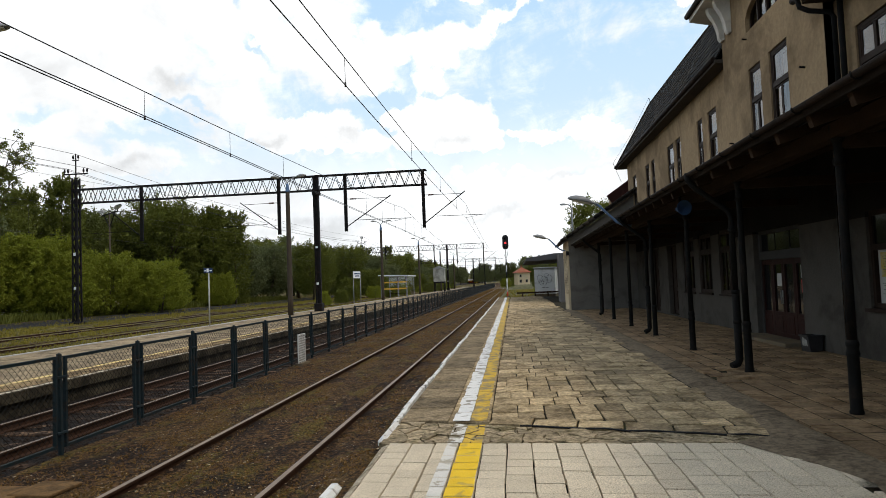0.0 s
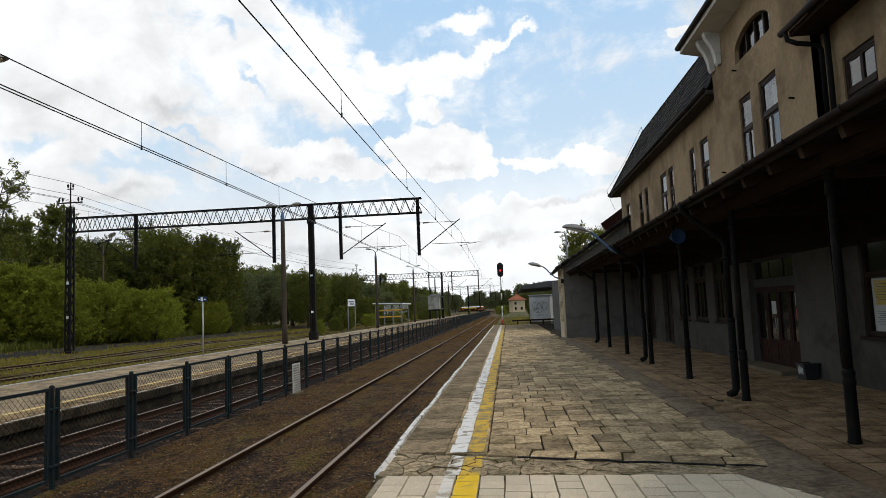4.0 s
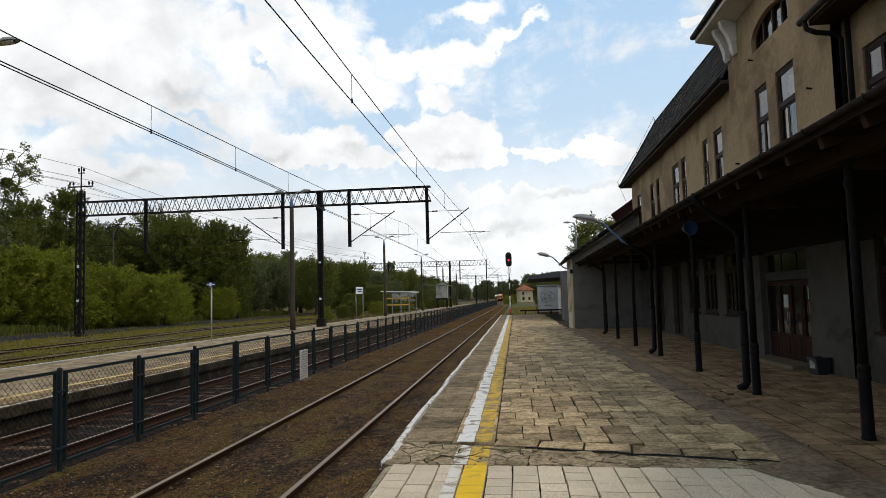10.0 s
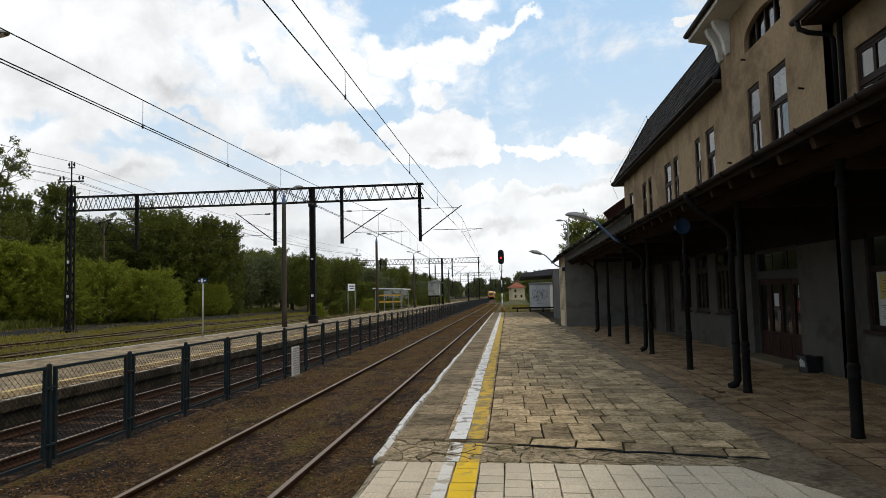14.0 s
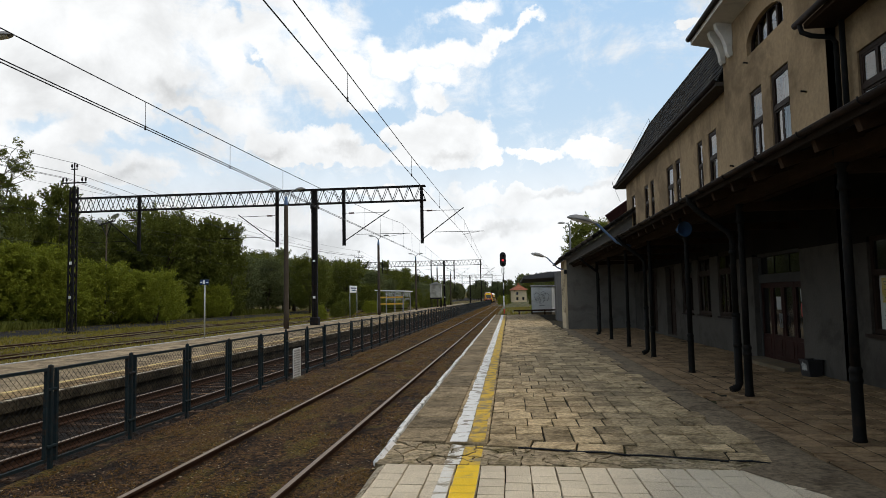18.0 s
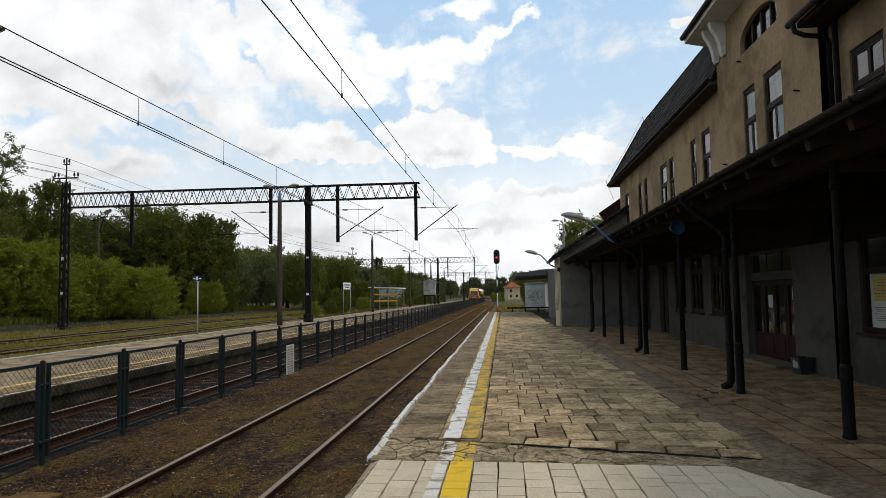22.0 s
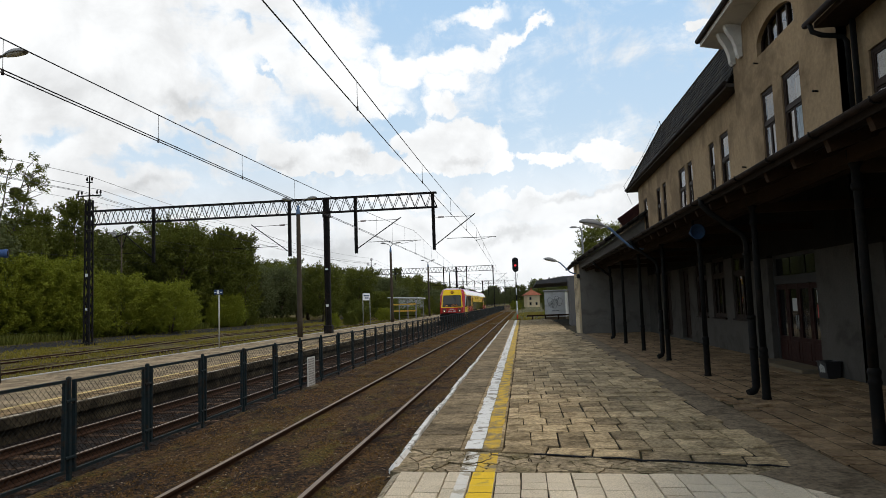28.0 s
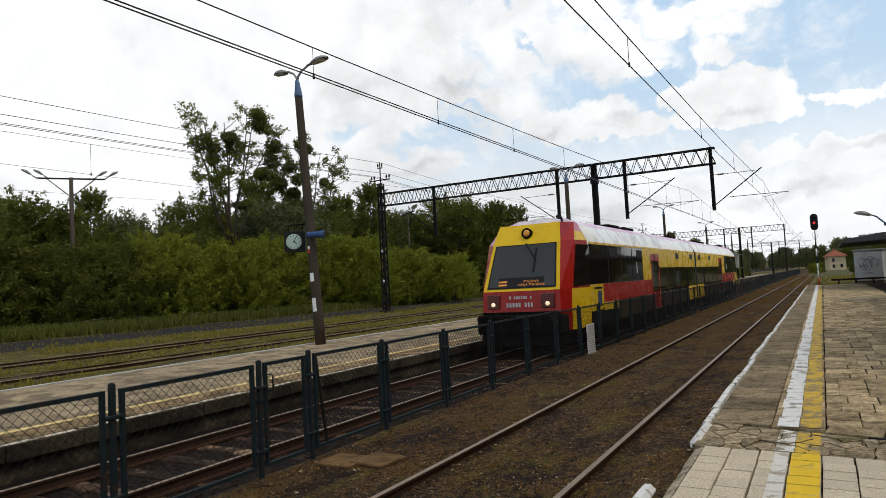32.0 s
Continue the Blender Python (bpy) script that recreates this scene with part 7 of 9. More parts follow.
def name_board():
    t = thing("station_name_board", "white station name board on two pale posts", "sign", pose(-16.0, 66.5, -0.4))
    for x in (-0.35, 0.75):
        bm = bm_new()
        tube(bm, [(x * 0.45, 0.9 * x, 0), (x * 0.45, 0.9 * x, 3.0)], 0.04, 8)
        part("post", bm, M_LAMPGREY, t)
    bm = bm_new()
    m = Matrix.Rotation(radians(78), 4, "Z")
    box(bm, -0.6, 1.05, -0.06, -0.02, 2.75, 3.45, m)
    pl = part("board", bm, M_SIGNWHITE, t)
    for z, a, b in ((3.15, -0.45, 0.9), (2.92, -0.2, 0.7)):
        bm = bm_new()
        box(bm, a, b, -0.066, -0.061, z, z + 0.12, m)
        part("lettering_bar", bm, M_SIGNBLUE, pl)
    return t


name_board()


def bus_shelter(x, y, first=None):
    if first:
        return copy_thing(first, pose(x, y, -0.13))
    t = thing("waiting_shelter", "glazed platform waiting shelter with orange bands", "shelter", pose(x, y, -0.13), "island shelters")
    for px in (-1.7, -0.55, 0.6, 1.7):
        for py in (-3.0, 3.0):
            bm = bm_new()
            box(bm, px - 0.04, px + 0.04, py - 0.04, py + 0.04, 0, 2.75)
            part("post", bm, M_LAMPGREY, t)
    bm = bm_new()
    prism(bm, [(-2.0, 2.85), (2.0, 2.70), (2.0, 2.82), (-2.0, 2.98)], -3.3, 3.3)
    part("roof", bm, M_SIGNWHITE, t)
    for z in (1.05, 1.9):
        bm = bm_new()
        box(bm, -1.75, 1.75, -3.03, -2.99, z, z + 0.17)
        box(bm, -1.74, -1.70, -2.98, 2.98, z, z + 0.17)
        part("band", bm, M_ORANGE, t)
    bm = bm_new()
    quad(bm, (-1.7, 3.0, 0.2), (1.7, 3.0, 0.2), (1.7, 3.0, 2.7), (-1.7, 3.0, 2.7))
    part("pane", bm, M_GLASS, t)
    bm = bm_new()
    rbox(bm, -1.5, 1.5, 2.3, 2.7, 0.42, 0.48, 0.01)
    part("bench", bm, M_TIMBER, t)
    return t


bus_shelter(-15.4, 88)


def white_cabin():
    t = thing("equipment_cabin", "pale equipment cabin raised on a dark stand", "cabin", pose(-14.2, 128, -0.13) @ Matrix.Diagonal((0.72, 0.9, 1.0, 1.0)))
    bm = bm_new()
    rbox(bm, -1.5, 1.5, -1.2, 1.2, 1.9, 4.4, 0.04)
    part("body", bm, mat("stained_cabin_render", (0.34, 0.33, 0.29), 0.9, 0, 0.2, 1.2, 20, 0.2, (0.20, 0.19, 0.16), 0.4, 1.0), t)
    bm = bm_new()
    prism(bm, [(-1.7, 4.4), (1.7, 4.4), (0, 4.9)], -1.4, 1.4)
    part("roof", bm, M_LAMPGREY, t)
    bm = bm_new()
    for sx in (-1.3, 1.3):
        for sy in (-1, 1):
            box(bm, sx - 0.1, sx + 0.1, sy - 0.1, sy + 0.1, 0, 1.9)
    box(bm, -1.5, 1.5, -1.2, 1.2, 1.6, 1.9)
    part("stand", bm, M_MAST, t)
    return t


white_cabin()


# ---- yard lamp and poles beyond the sidings ----
def yard_lamp(x, y, h, turn=56, thick=1.0):
    t = thing("yard_lamp", "grey yard lamp mast with four drooping lamp heads", "lamp mast", pose(x, y, ground_z(x, y), 0, 0, turn))
    bm = bm_new()
    tube(bm, [(0, 0, -0.3), (0, 0, h)], [0.20 * thick, 0.15 * thick], 10)
    part("mast", bm, mat("grey_mast_concrete", (0.07, 0.055, 0.042), 0.9, 0, 0.2, 2, 30, 0.1), t)
    bm = bm_new()
    beam(bm, (-2.35, 0, h - 0.1), (2.35, 0, h - 0.1), 0.12)
    beam(bm, (-0.1, 0, h - 1.5), (-1.7, 0, h - 0.1), 0.07)
    beam(bm, (0.1, 0, h - 1.5), (1.7, 0, h - 0.1), 0.07)
    part("crossarm", bm, M_MAST, t)
    for s in (-2.35, -1.55, 1.55, 2.35):
        bm = bm_new()
        tube(bm, [(s, 0, h - 0.1), (s + 0.30 * (1 if s > 0 else -1), 0, h + 0.10)], 0.045, 6)
        part("stem", bm, M_MAST, t)
        lamp_head(t, Matrix.Translation((s + 0.25 * (1 if s > 0 else -1), 0, h + 0.08)) @ Matrix.Rotation(0 if s > 0 else math.pi, 4, "Z") @ Matrix.Rotation(radians(-30), 4, "Y") @ Matrix.Scale(1.15, 4))
    return t


yard_lamp(-51.5, 31.0, 12.1)
yard_lamp(-42.3, 66.0, 10.8, 140, 0.5)


# ---- trees and undergrowth ----
def leaf_cloud(rnd, centres, n, size, droop=0.0):
    """Many small bent leaves scattered over clumps given as (centre, radius)."""
    vs = np.zeros((n * 4, 3))
    tot = sum(r ** 2 for _, r in centres)
    k = 0
    rs = np.random.RandomState(rnd.randint(0, 99999))
    for c, r in centres:
        m = int(n * r * r / tot)
        if k + m > n:
            m = n - k
        d = rs.normal(size=(m, 3))
        d /= np.linalg.norm(d, axis=1)[:, None]
        rad = r * (0.55 + 0.5 * rs.rand(m) ** 0.6)
        p = np.array(c) + d * rad[:, None] * np.array((1, 1, 0.8))
        u = rs.normal(size=(m, 3))
        u[:, 2] -= droop
        u /= np.linalg.norm(u, axis=1)[:, None]
        w = np.cross(u, d + rs.normal(size=(m, 3)) * 0.5)
        w /= np.linalg.norm(w, axis=1)[:, None] + 1e-9
        s = size * (0.6 + 0.8 * rs.rand(m))[:, None]
        vs[4 * k:4 * (k + m)] = np.stack([p - u * s, p + w * s * 0.42, p + u * s, p - w * s * 0.42], 1).reshape(-1, 3)
        k += m
    vs = vs[:4 * k]
    me = bpy.data.meshes.new("crown")
    me.from_pydata(vs.tolist(), [], np.arange(4 * k).reshape(-1, 4).tolist())
    return me


def shoots(rnd, stems, n, size, sd, droop=0.0):
    """Leaves scattered along leafy shoots given as (foot, tip)."""
    rs = np.random.RandomState(rnd.randint(0, 99999))
    a = np.array([s[0] for s in stems], float)
    b = np.array([s[1] for s in stems], float)
    ln = np.linalg.norm(b - a, axis=1)
    pick = rs.choice(len(stems), n, p=ln / ln.sum())
    u = rs.rand(n)
    p = a[pick] + (b - a)[pick] * u[:, None] + rs.normal(size=(n, 3)) * (sd * (1.15 - 0.7 * u))[:, None]
    along = (b - a)[pick] / ln[pick][:, None]
    d = along * 0.7 + rs.normal(size=(n, 3)) * 0.75
    d[:, 2] -= droop
    d /= np.linalg.norm(d, axis=1)[:, None]
    w = np.cross(d, rs.normal(size=(n, 3)) + np.array((0, 0, 0.9)))
    w /= np.linalg.norm(w, axis=1)[:, None] + 1e-9
    s = size * (0.6 + 0.8 * rs.rand(n))[:, None]
    vs = np.stack([p - d * s, p + w * s * 0.42, p + d * s, p - w * s * 0.42], 1).reshape(-1, 3)
    me = bpy.data.meshes.new("crown")
    me.from_pydata(vs.tolist(), [], np.arange(4 * n).reshape(-1, 4).tolist())
    return me


def shell(rnd, n, h, rx, z0, top, spread, length):
    """Upswept shoots filling an uneven, egg-shaped crown."""
    lobes = [(rnd.uniform(0, math.tau), rnd.uniform(0.25, 0.9), rnd.uniform(0.7, 1.25)) for _ in range(9)]
    out = []
    for _ in range(n):
        a, k = rnd.uniform(0, math.tau), rnd.random() ** 0.8
        z = z0 + (h * top - z0) * k
        q = (z - z0) / (h - z0)
        wide = rx * math.sqrt(max(0.05, 1 - (abs(q - spread) / max(spread, 1 - spread)) ** 2.2))
        for la, lz, lw in lobes:
            g = math.exp(-((math.cos(a - la) - 1) * 3) ** 2 - ((q - lz) / 0.22) ** 2)
            wide *= 1 + (lw - 1) * g
        r = wide * (0.35 + 0.65 * math.sqrt(rnd.random()))
        ln = length * rnd.uniform(0.5, 1.3)
        f = (r * 0.72 * math.cos(a), r * 0.72 * math.sin(a), z)
        t = (r * 1.06 * math.cos(a) + rnd.gauss(0, 0.3 * ln), r * 1.06 * math.sin(a) + rnd.gauss(0, 0.3 * ln), z + ln * rnd.uniform(0.35, 1.0))
        out.append((f, t))
    return out


def tree(kind, seed, h, mat_leaf, leaves, size, far=False):
    rnd = random.Random(seed)
    label = {"round": "dense dark green broadleaf tree", "tall": "tall open-crowned tree with dark mistletoe balls", "bush": "olive green leafy bush at the wood's edge",
             "plume": "slender tree with upswept branches and gaps between them", "willow": "grey-green willow with drooping foliage"}[kind]
    t = thing("tree", "small far tree of the distant wood" if far else label, "bush" if kind == "bush" else "tree", group="distant wood" if far else "trackside wood")
    bm = bm_new()
    stems = []
    sd = 0.16
    if kind == "bush":
        for i in range(5):
            a = rnd.uniform(0, math.tau)
            tube(bm, [(0.2 * math.cos(a), 0.2 * math.sin(a), -0.3), (0.8 * math.cos(a), 0.8 * math.sin(a), h * 0.5)], [0.06, 0.02], 5)
        stems = shell(rnd, 560, h, h * 0.56, 0.1, 0.86, 0.30, 1.1)
        sd = 0.15
    elif kind == "plume":
        tube(bm, [(0, 0, -0.5), (0.1, 0, h * 0.5), (0.2, 0.1, h * 0.95)], [0.2, 0.12, 0.02], 7)
        stems = shell(rnd, 340, h, h * 0.16, h * 0.10, 0.95, 0.38, 1.7)
        sd = 0.17
    elif kind == "tall":
        # several limbs fan out from a low fork, each with twigs
        fork = h * 0.30
        tube(bm, [(0, 0, -0.5), (0.2, 0.1, fork * 0.6), (0.1, 0.1, fork)], [0.32, 0.25, 0.20], 8)
        for i in range(9):
            a = math.tau * i / 9 + rnd.uniform(-0.3, 0.3)
            out = h * rnd.uniform(0.10, 0.29)
            top = h * (1.0 - 0.9 * (out / h) ** 1.1) * rnd.uniform(0.90, 1.0)
            p = [(0.1, 0.1, fork * rnd.uniform(0.75, 1.0))]
            for k in (0.3, 0.6, 0.85, 1.0):
                p.append((out * math.cos(a) * k ** 0.8 + rnd.gauss(0, 0.2), out * math.sin(a) * k ** 0.8 + rnd.gauss(0, 0.2), fork + (top - fork) * k))
            tube(bm, p, [0.14, 0.10, 0.07, 0.045, 0.015], 6)
            for j in range(15):
                k = rnd.uniform(0.22, 1.0)
                x = k * 4
                q = min(3, int(x))
                b = [p[q][n] + (p[q + 1][n] - p[q][n]) * (x - q) for n in range(3)]
                aa = a + rnd.gauss(0, 1.1)
                ln = h * rnd.uniform(0.05, 0.12) * (1.25 - 0.5 * k)
                e = (b[0] + ln * math.cos(aa), b[1] + ln * math.sin(aa), b[2] + ln * rnd.uniform(-0.15, 0.8))
                tube(bm, [b, [(u + v) / 2 + rnd.gauss(0, 0.08) for u, v in zip(b, e)], e], [0.045, 0.03, 0.01], 4)
                if rnd.random() < 0.86:
                    for _ in range(3):
                        g = [b[n] + (e[n] - b[n]) * rnd.uniform(0.45, 1.0) for n in range(3)]
                        stems.append((g, [g[0] + rnd.gauss(0, 0.5), g[1] + rnd.gauss(0, 0.5), g[2] + rnd.uniform(-0.2, 0.8)]))
        sd = 0.20
    else:
        trunk_h = h * 0.3
        tube(bm, [(0, 0, -0.5), (0.15, 0.05, trunk_h * 0.5), (0.1, 0.2, trunk_h)], [0.34, 0.27, 0.2], 8)
        for i in range(10):
            a = math.tau * i / 10 + rnd.uniform(-0.3, 0.3)
            ln = h * rnd.uniform(0.2, 0.32)
            tube(bm, [(0.1, 0.1, trunk_h * 0.9), (ln * 0.5 * math.cos(a), ln * 0.5 * math.sin(a), h * 0.55), (ln * math.cos(a), ln * math.sin(a), h * rnd.uniform(0.6, 0.85))], [0.12, 0.07, 0.02], 5)
        stems = shell(rnd, 620, h, h * 0.36, h * 0.08, 0.92, 0.42, 1.6 if kind == "round" else 1.9)
        sd = 0.30
    part("trunk", bm, M_BARK, t)
    me = shoots(rnd, stems, leaves, size, sd, 0.8 if kind == "willow" else 0.0)
    me.materials.append(mat_leaf)
    again("crown", me, t)
    if kind == "tall":
        for i in range(15):
            c = stems[rnd.randrange(len(stems))][0]
            if c[2] < h * 0.42:
                continue
            mm = leaf_cloud(rnd, [(c, rnd.uniform(0.45, 0.95))], 520, 0.15)
            mm.materials.append(M_LEAFD)
            again("mistletoe", mm, t)
    return t


def put(first, x, y, rz, s, sz=1.0):
    ob = copy_thing(first, pose(x, y, ground_z(x, y), 0, 0, rz))
    ob.scale = (s, s, s * sz)
    return ob


PROTO = [("round", tree("round", 1, 14.0, M_LEAFD, 24000, 0.175)), ("round2", tree("round", 2, 13.0, M_LEAFM, 24000, 0.165)), ("plume", tree("plume", 3, 16.0, M_LEAFM, 15000, 0.165)),
         ("willow", tree("willow", 4, 10.0, M_LEAFG, 19000, 0.165)), ("bush", tree("bush", 5, 6.9, M_LEAFL, 30000, 0.105)), ("bush2", tree("bush", 6, 6.4, M_LEAFM, 28000, 0.105)),
         ("tall", tree("tall", 7, 22.5, M_LEAFM, 10500, 0.15)), ("plume2", tree("plume", 8, 13.0, M_LEAFG, 14000, 0.165)), ("far", tree("round", 9, 13.5, M_LEAFG, 4500, 0.42, True))]
P_ = dict(PROTO)
# the first of each kind stands at the wood's edge too
for (nm, ob), (x, y) in zip(PROTO, ((-58, 88), (-62, 70), (-56, 101), (-52, 118), (-42.5, 66), (-50, 48), (-50.6, 46.5), (-49, 140), (-70, 430))):
    ob.matrix_basis = pose(x, y, ground_z(x, y))


def wood():
    rnd = random.Random(21)
    # leafy scrub in front, closed down to the ground
    y = 4.0
    while y < 62:
        x = -57.0 + (y - 4) * 0.19
        put(P_["bush" if rnd.random() < (0.15 if y < 30 else 0.7) else "bush2"], x + rnd.uniform(-1.5, 1.5), y, rnd.uniform(0, 360), rnd.uniform(0.95, 1.15) * (1.34 if y < 26 else 1.05))
        k = rnd.choice(("bush2", "bush", "willow") if y > 34 else ("bush2", "bush2", "bush2"))
        put(P_[k], x - 5 + rnd.uniform(-1.5, 1.5), y + 1.5, rnd.uniform(0, 360), rnd.uniform(1.1, 1.3) * (0.72 if k == "willow" and y < 43 else 1.0) * (1.46 if y < 30 else 1.14 if y < 44 else 1.0))
        y += 3.7
    for x, y, s, k in ((-38.5, 69, 0.85, "bush"), (-42, 74, 0.9, "bush"), (-43.5, 60, 1.0, "bush"), (-46, 82, 0.9, "bush2"), (-41.5, 90, 0.66, "bush"), (-43, 99, 0.6, "bush2"), (-45, 108, 0.9, "willow"), (-44, 118, 1.0, "willow"),
                       (-43, 130, 0.9, "willow"), (-42, 142, 0.9, "willow"), (-44, 155, 0.9, "bush2"), (-47, 68, 1.1, "bush2"), (-49, 94, 1.0, "bush2")):
        put(P_[k], x, y, rnd.uniform(0, 360), s * rnd.uniform(0.95, 1.05))
    for x, y, s, k in ((-60, 60, 0.85, "plume"), (-64, 55, 0.85, "round2"), (-66, 80, 0.95, "round"), (-61, 93, 0.95, "round"), (-60, 104, 0.9, "round"), (-56, 112, 0.95, "plume"), (-58, 124, 1.0, "plume"),
                       (-55, 132, 0.9, "willow"), (-53, 150, 0.8, "round2"), (-55, 160, 0.8, "round"), (-50, 172, 0.8, "plume2"), (-50, 184, 0.9, "willow"), (-54, 196, 0.85, "round"), (-50, 210, 0.85, "plume"),
                       (-48, 224, 0.9, "willow"), (-50, 240, 0.9, "round2"), (-46, 258, 1.0, "willow"), (-46, 280, 0.9, "round"), (-45, 300, 0.9, "round"), (-44, 330, 0.9, "round2"), (-53.5, 60.0, 0.92, "tall"), (-66, 44, 0.55, "round2"),
                       (-74, 33, 0.50, "round2"), (-74, 26, 0.44, "round2"), (-72, 20, 0.5, "round2"), (-75, 10, 0.55, "round2"), (-68, 48, 0.8, "plume2"), (-72, 64, 0.95, "round"), (-74, 90, 1.0, "round2"),
                       (-70, 110, 1.0, "round"), (-66, 140, 0.95, "round2"), (-64, 175, 1.0, "round"), (-62, 230, 1.1, "round"), (-58, 290, 1.1, "round2"), (-58, 66, 0.9, "plume"), (-59, 77, 0.9, "round2"), (-55, 70, 0.75, "plume"),
                       (-56, 84, 0.8, "round2"), (-52, 104, 0.75, "round"), (-52, 128, 0.7, "round2"), (-66, 62, 0.95, "round2"), (-54, 58, 0.7, "plume2"), (-64, 118, 1.0, "round2"), (-60, 150, 1.0, "round"), (-58, 186, 0.95, "round2")):
        put(P_[k], x + rnd.uniform(-1, 1), y + rnd.uniform(-1, 1), rnd.uniform(0, 360), s * rnd.uniform(0.95, 1.05))
    for x, y, s, k in ((-53, 63, 0.82, "round2"), (-57, 57, 1.0, "plume"), (-51, 72, 0.95, "plume"), (-62, 66, 1.0, "round2"), (-59, 62, 0.9, "plume2"), (-54, 77, 0.95, "round"), (-50, 88, 0.85, "round"), (-51, 97, 0.9, "round"), (-49, 111, 0.85, "plume"),
                       (-48, 124, 0.8, "round2"), (-47, 138, 0.75, "plume2"), (-49.5, 90, 1.12, "round2"), (-43.5, 92, 0.92, "plume"), (-42.0, 95, 0.88, "plume"), (-46.5, 93, 1.0, "round2"), (-66, 82, 1.12, "round2"), (-58, 74, 0.95, "plume"), (-45.5, 104, 0.8, "willow"), (-41, 88, 0.5, "bush"), (-46, 165, 0.75, "round2"), (-45, 180, 0.8, "round"), (-44, 200, 0.75, "round2"), (-43, 235, 0.8, "round"), (-60, 50, 0.9, "round2"), (-58, 36, 0.72, "plume")):
        put(P_[k], x + rnd.uniform(-1, 1), y + rnd.uniform(-1, 1), rnd.uniform(0, 360), s * rnd.uniform(0.95, 1.1))
    # hedge and trees behind the island platform's far end
    y = 104.0
    while y < 320:
        x = -25.5 - 0.02 * (y - 104)
        put(P_[rnd.choice(("bush2", "willow", "bush2"))], x + rnd.uniform(-2, 2), y, rnd.uniform(0, 360), rnd.uniform(0.55, 0.85))
        put(P_[rnd.choice(("round2", "willow", "round2", "plume"))], x - 8 + rnd.uniform(-2, 2), y + 4, rnd.uniform(0, 360), rnd.uniform(0.7, 0.9))
        y += 11
    for k in range(18):
        put(P_["bush2" if k % 3 else "bush"], rnd.uniform(-22.5, -17.0), 72 + 8.2 * k + rnd.uniform(-3, 3), rnd.uniform(0, 360), rnd.uniform(0.20, 0.36))
    # far wood closing the line, and trees behind the buildings
    for i in range(120):
        x = rnd.uniform(-120, 130)
        y = rnd.uniform(400, 640)
        if -34 < x < 6 and y < 520:
            y += 150
        put(P_["far"], x, y, rnd.uniform(0, 360), rnd.uniform(0.8, 1.2))
    for x, y, s, k in ((8.6, 66, 0.72, "round2"), (12.5, 72, 0.8, "willow"), (9.5, 84, 0.25, "bush"), (5.5, 92, 0.22, "bush2"), (3.0, 84, 0.14, "bush"), (9, 120, 0.45, "bush2"), (-0.9, 176, 0.42, "bush2"), (-1.8, 164, 0.36, "bush"), (8, 175, 0.6, "willow"),
                       (12, 185, 0.6, "round2"), (14, 140, 0.6, "round"), (22, 170, 0.7, "round2"), (20, 215, 0.8, "round"), (26, 130, 0.7, "willow"), (7.5, 230, 0.6, "round2"), (14, 260, 0.8, "round"), (4, 270, 0.7, "willow"), (-1, 300, 0.7, "round"), (5.4, 160, 0.3, "bush2")):
        put(P_[k], x, y, rnd.uniform(0, 360), s)


wood()


def grass():
    """Tufts along the sidings and at the wood's edge."""
    rs = np.random.RandomState(11)
    parts = ((13000, -33.0, -27.0, 0.05, 0.22), (7000, -24.5, -21.8, 0.04, 0.16), (8000, -19.7, -15.3, 0.04, 0.16), (2500, -41.5, -33.0, 0.05, 0.20), (3000, -1.0, 9.0, 0.08, 0.35), (26000, -49.5, -41.5, 0.35, 1.0), (5000, -60, -49, 0.3, 0.9))
    x = np.concatenate([rs.uniform(a, b, n) for n, a, b, _, _ in parts])
    h = np.concatenate([rs.uniform(a, b, n) for n, _, _, a, b in parts])
    y = 4 + 116 * rs.rand(len(x)) ** 1.2
    y = np.where(x > -2, 61 + 60 * rs.rand(len(x)), y)
    y = np.where((x < -15) & (x > -20) & (h > 0.45), 58 + 150 * rs.rand(len(x)), y)
    patch = np.array([noise.noise((a * 0.35, b * 0.16, 7)) for a, b in zip(x, y)])
    keep = (patch > -0.12) | (x < -42)
    x, y, h = x[keep], y[keep], h[keep]
    vs, fs = [], []
    tv, tf = [], []
    for a, b, c in zip(x, y, h):
        z = ground_z(a, b) - 0.02
        for _ in range(2):
            t = rs.uniform(0, math.tau)
            w = 0.035 + 0.03 * c
            dx, dy = math.cos(t) * w, math.sin(t) * w
            lx, ly = rs.normal(0, 0.25 * c, 2)
            v, f = (tv, tf) if a < -41.5 or c > 0.45 else (vs, fs)
            i = len(v)
            v += [(a - dx, b - dy, z), (a + dx, b + dy, z), (a + lx, b + ly, z + c)]
            f.append((i, i + 1, i + 2))
    # white umbels in the tall strip
    uv, uf = [], []
    for _ in range(260):
        a, b = rs.uniform(-47, -42), 8 + 70 * rs.rand()
        z, r = ground_z(a, b) + rs.uniform(0.5, 1.0), rs.uniform(0.04, 0.10)
        i = len(uv)
        uv += [(a + r * math.cos(k), b + r * math.sin(k), z + 0.3 * r * math.cos(k + 1)) for k in [q * math.tau / 5 for q in range(5)]]
        uf.append((i, i + 1, i + 2, i + 3, i + 4))
    tagged(sheet("wild_flowers", uv, uf, M_FLOWER), "small white wild flowers among tall grass", "flowers", kind="stuff")
    tagged(sheet("tall_grass", tv, tf, M_TALLGRASS), "tall green grass at the foot of the bushes", "grass", kind="stuff")
    ob = sheet("grass", vs, fs, M_GRASS)
    return tagged(ob, "rough green and straw-coloured grass along the sidings", "grass", kind="stuff")


grass()


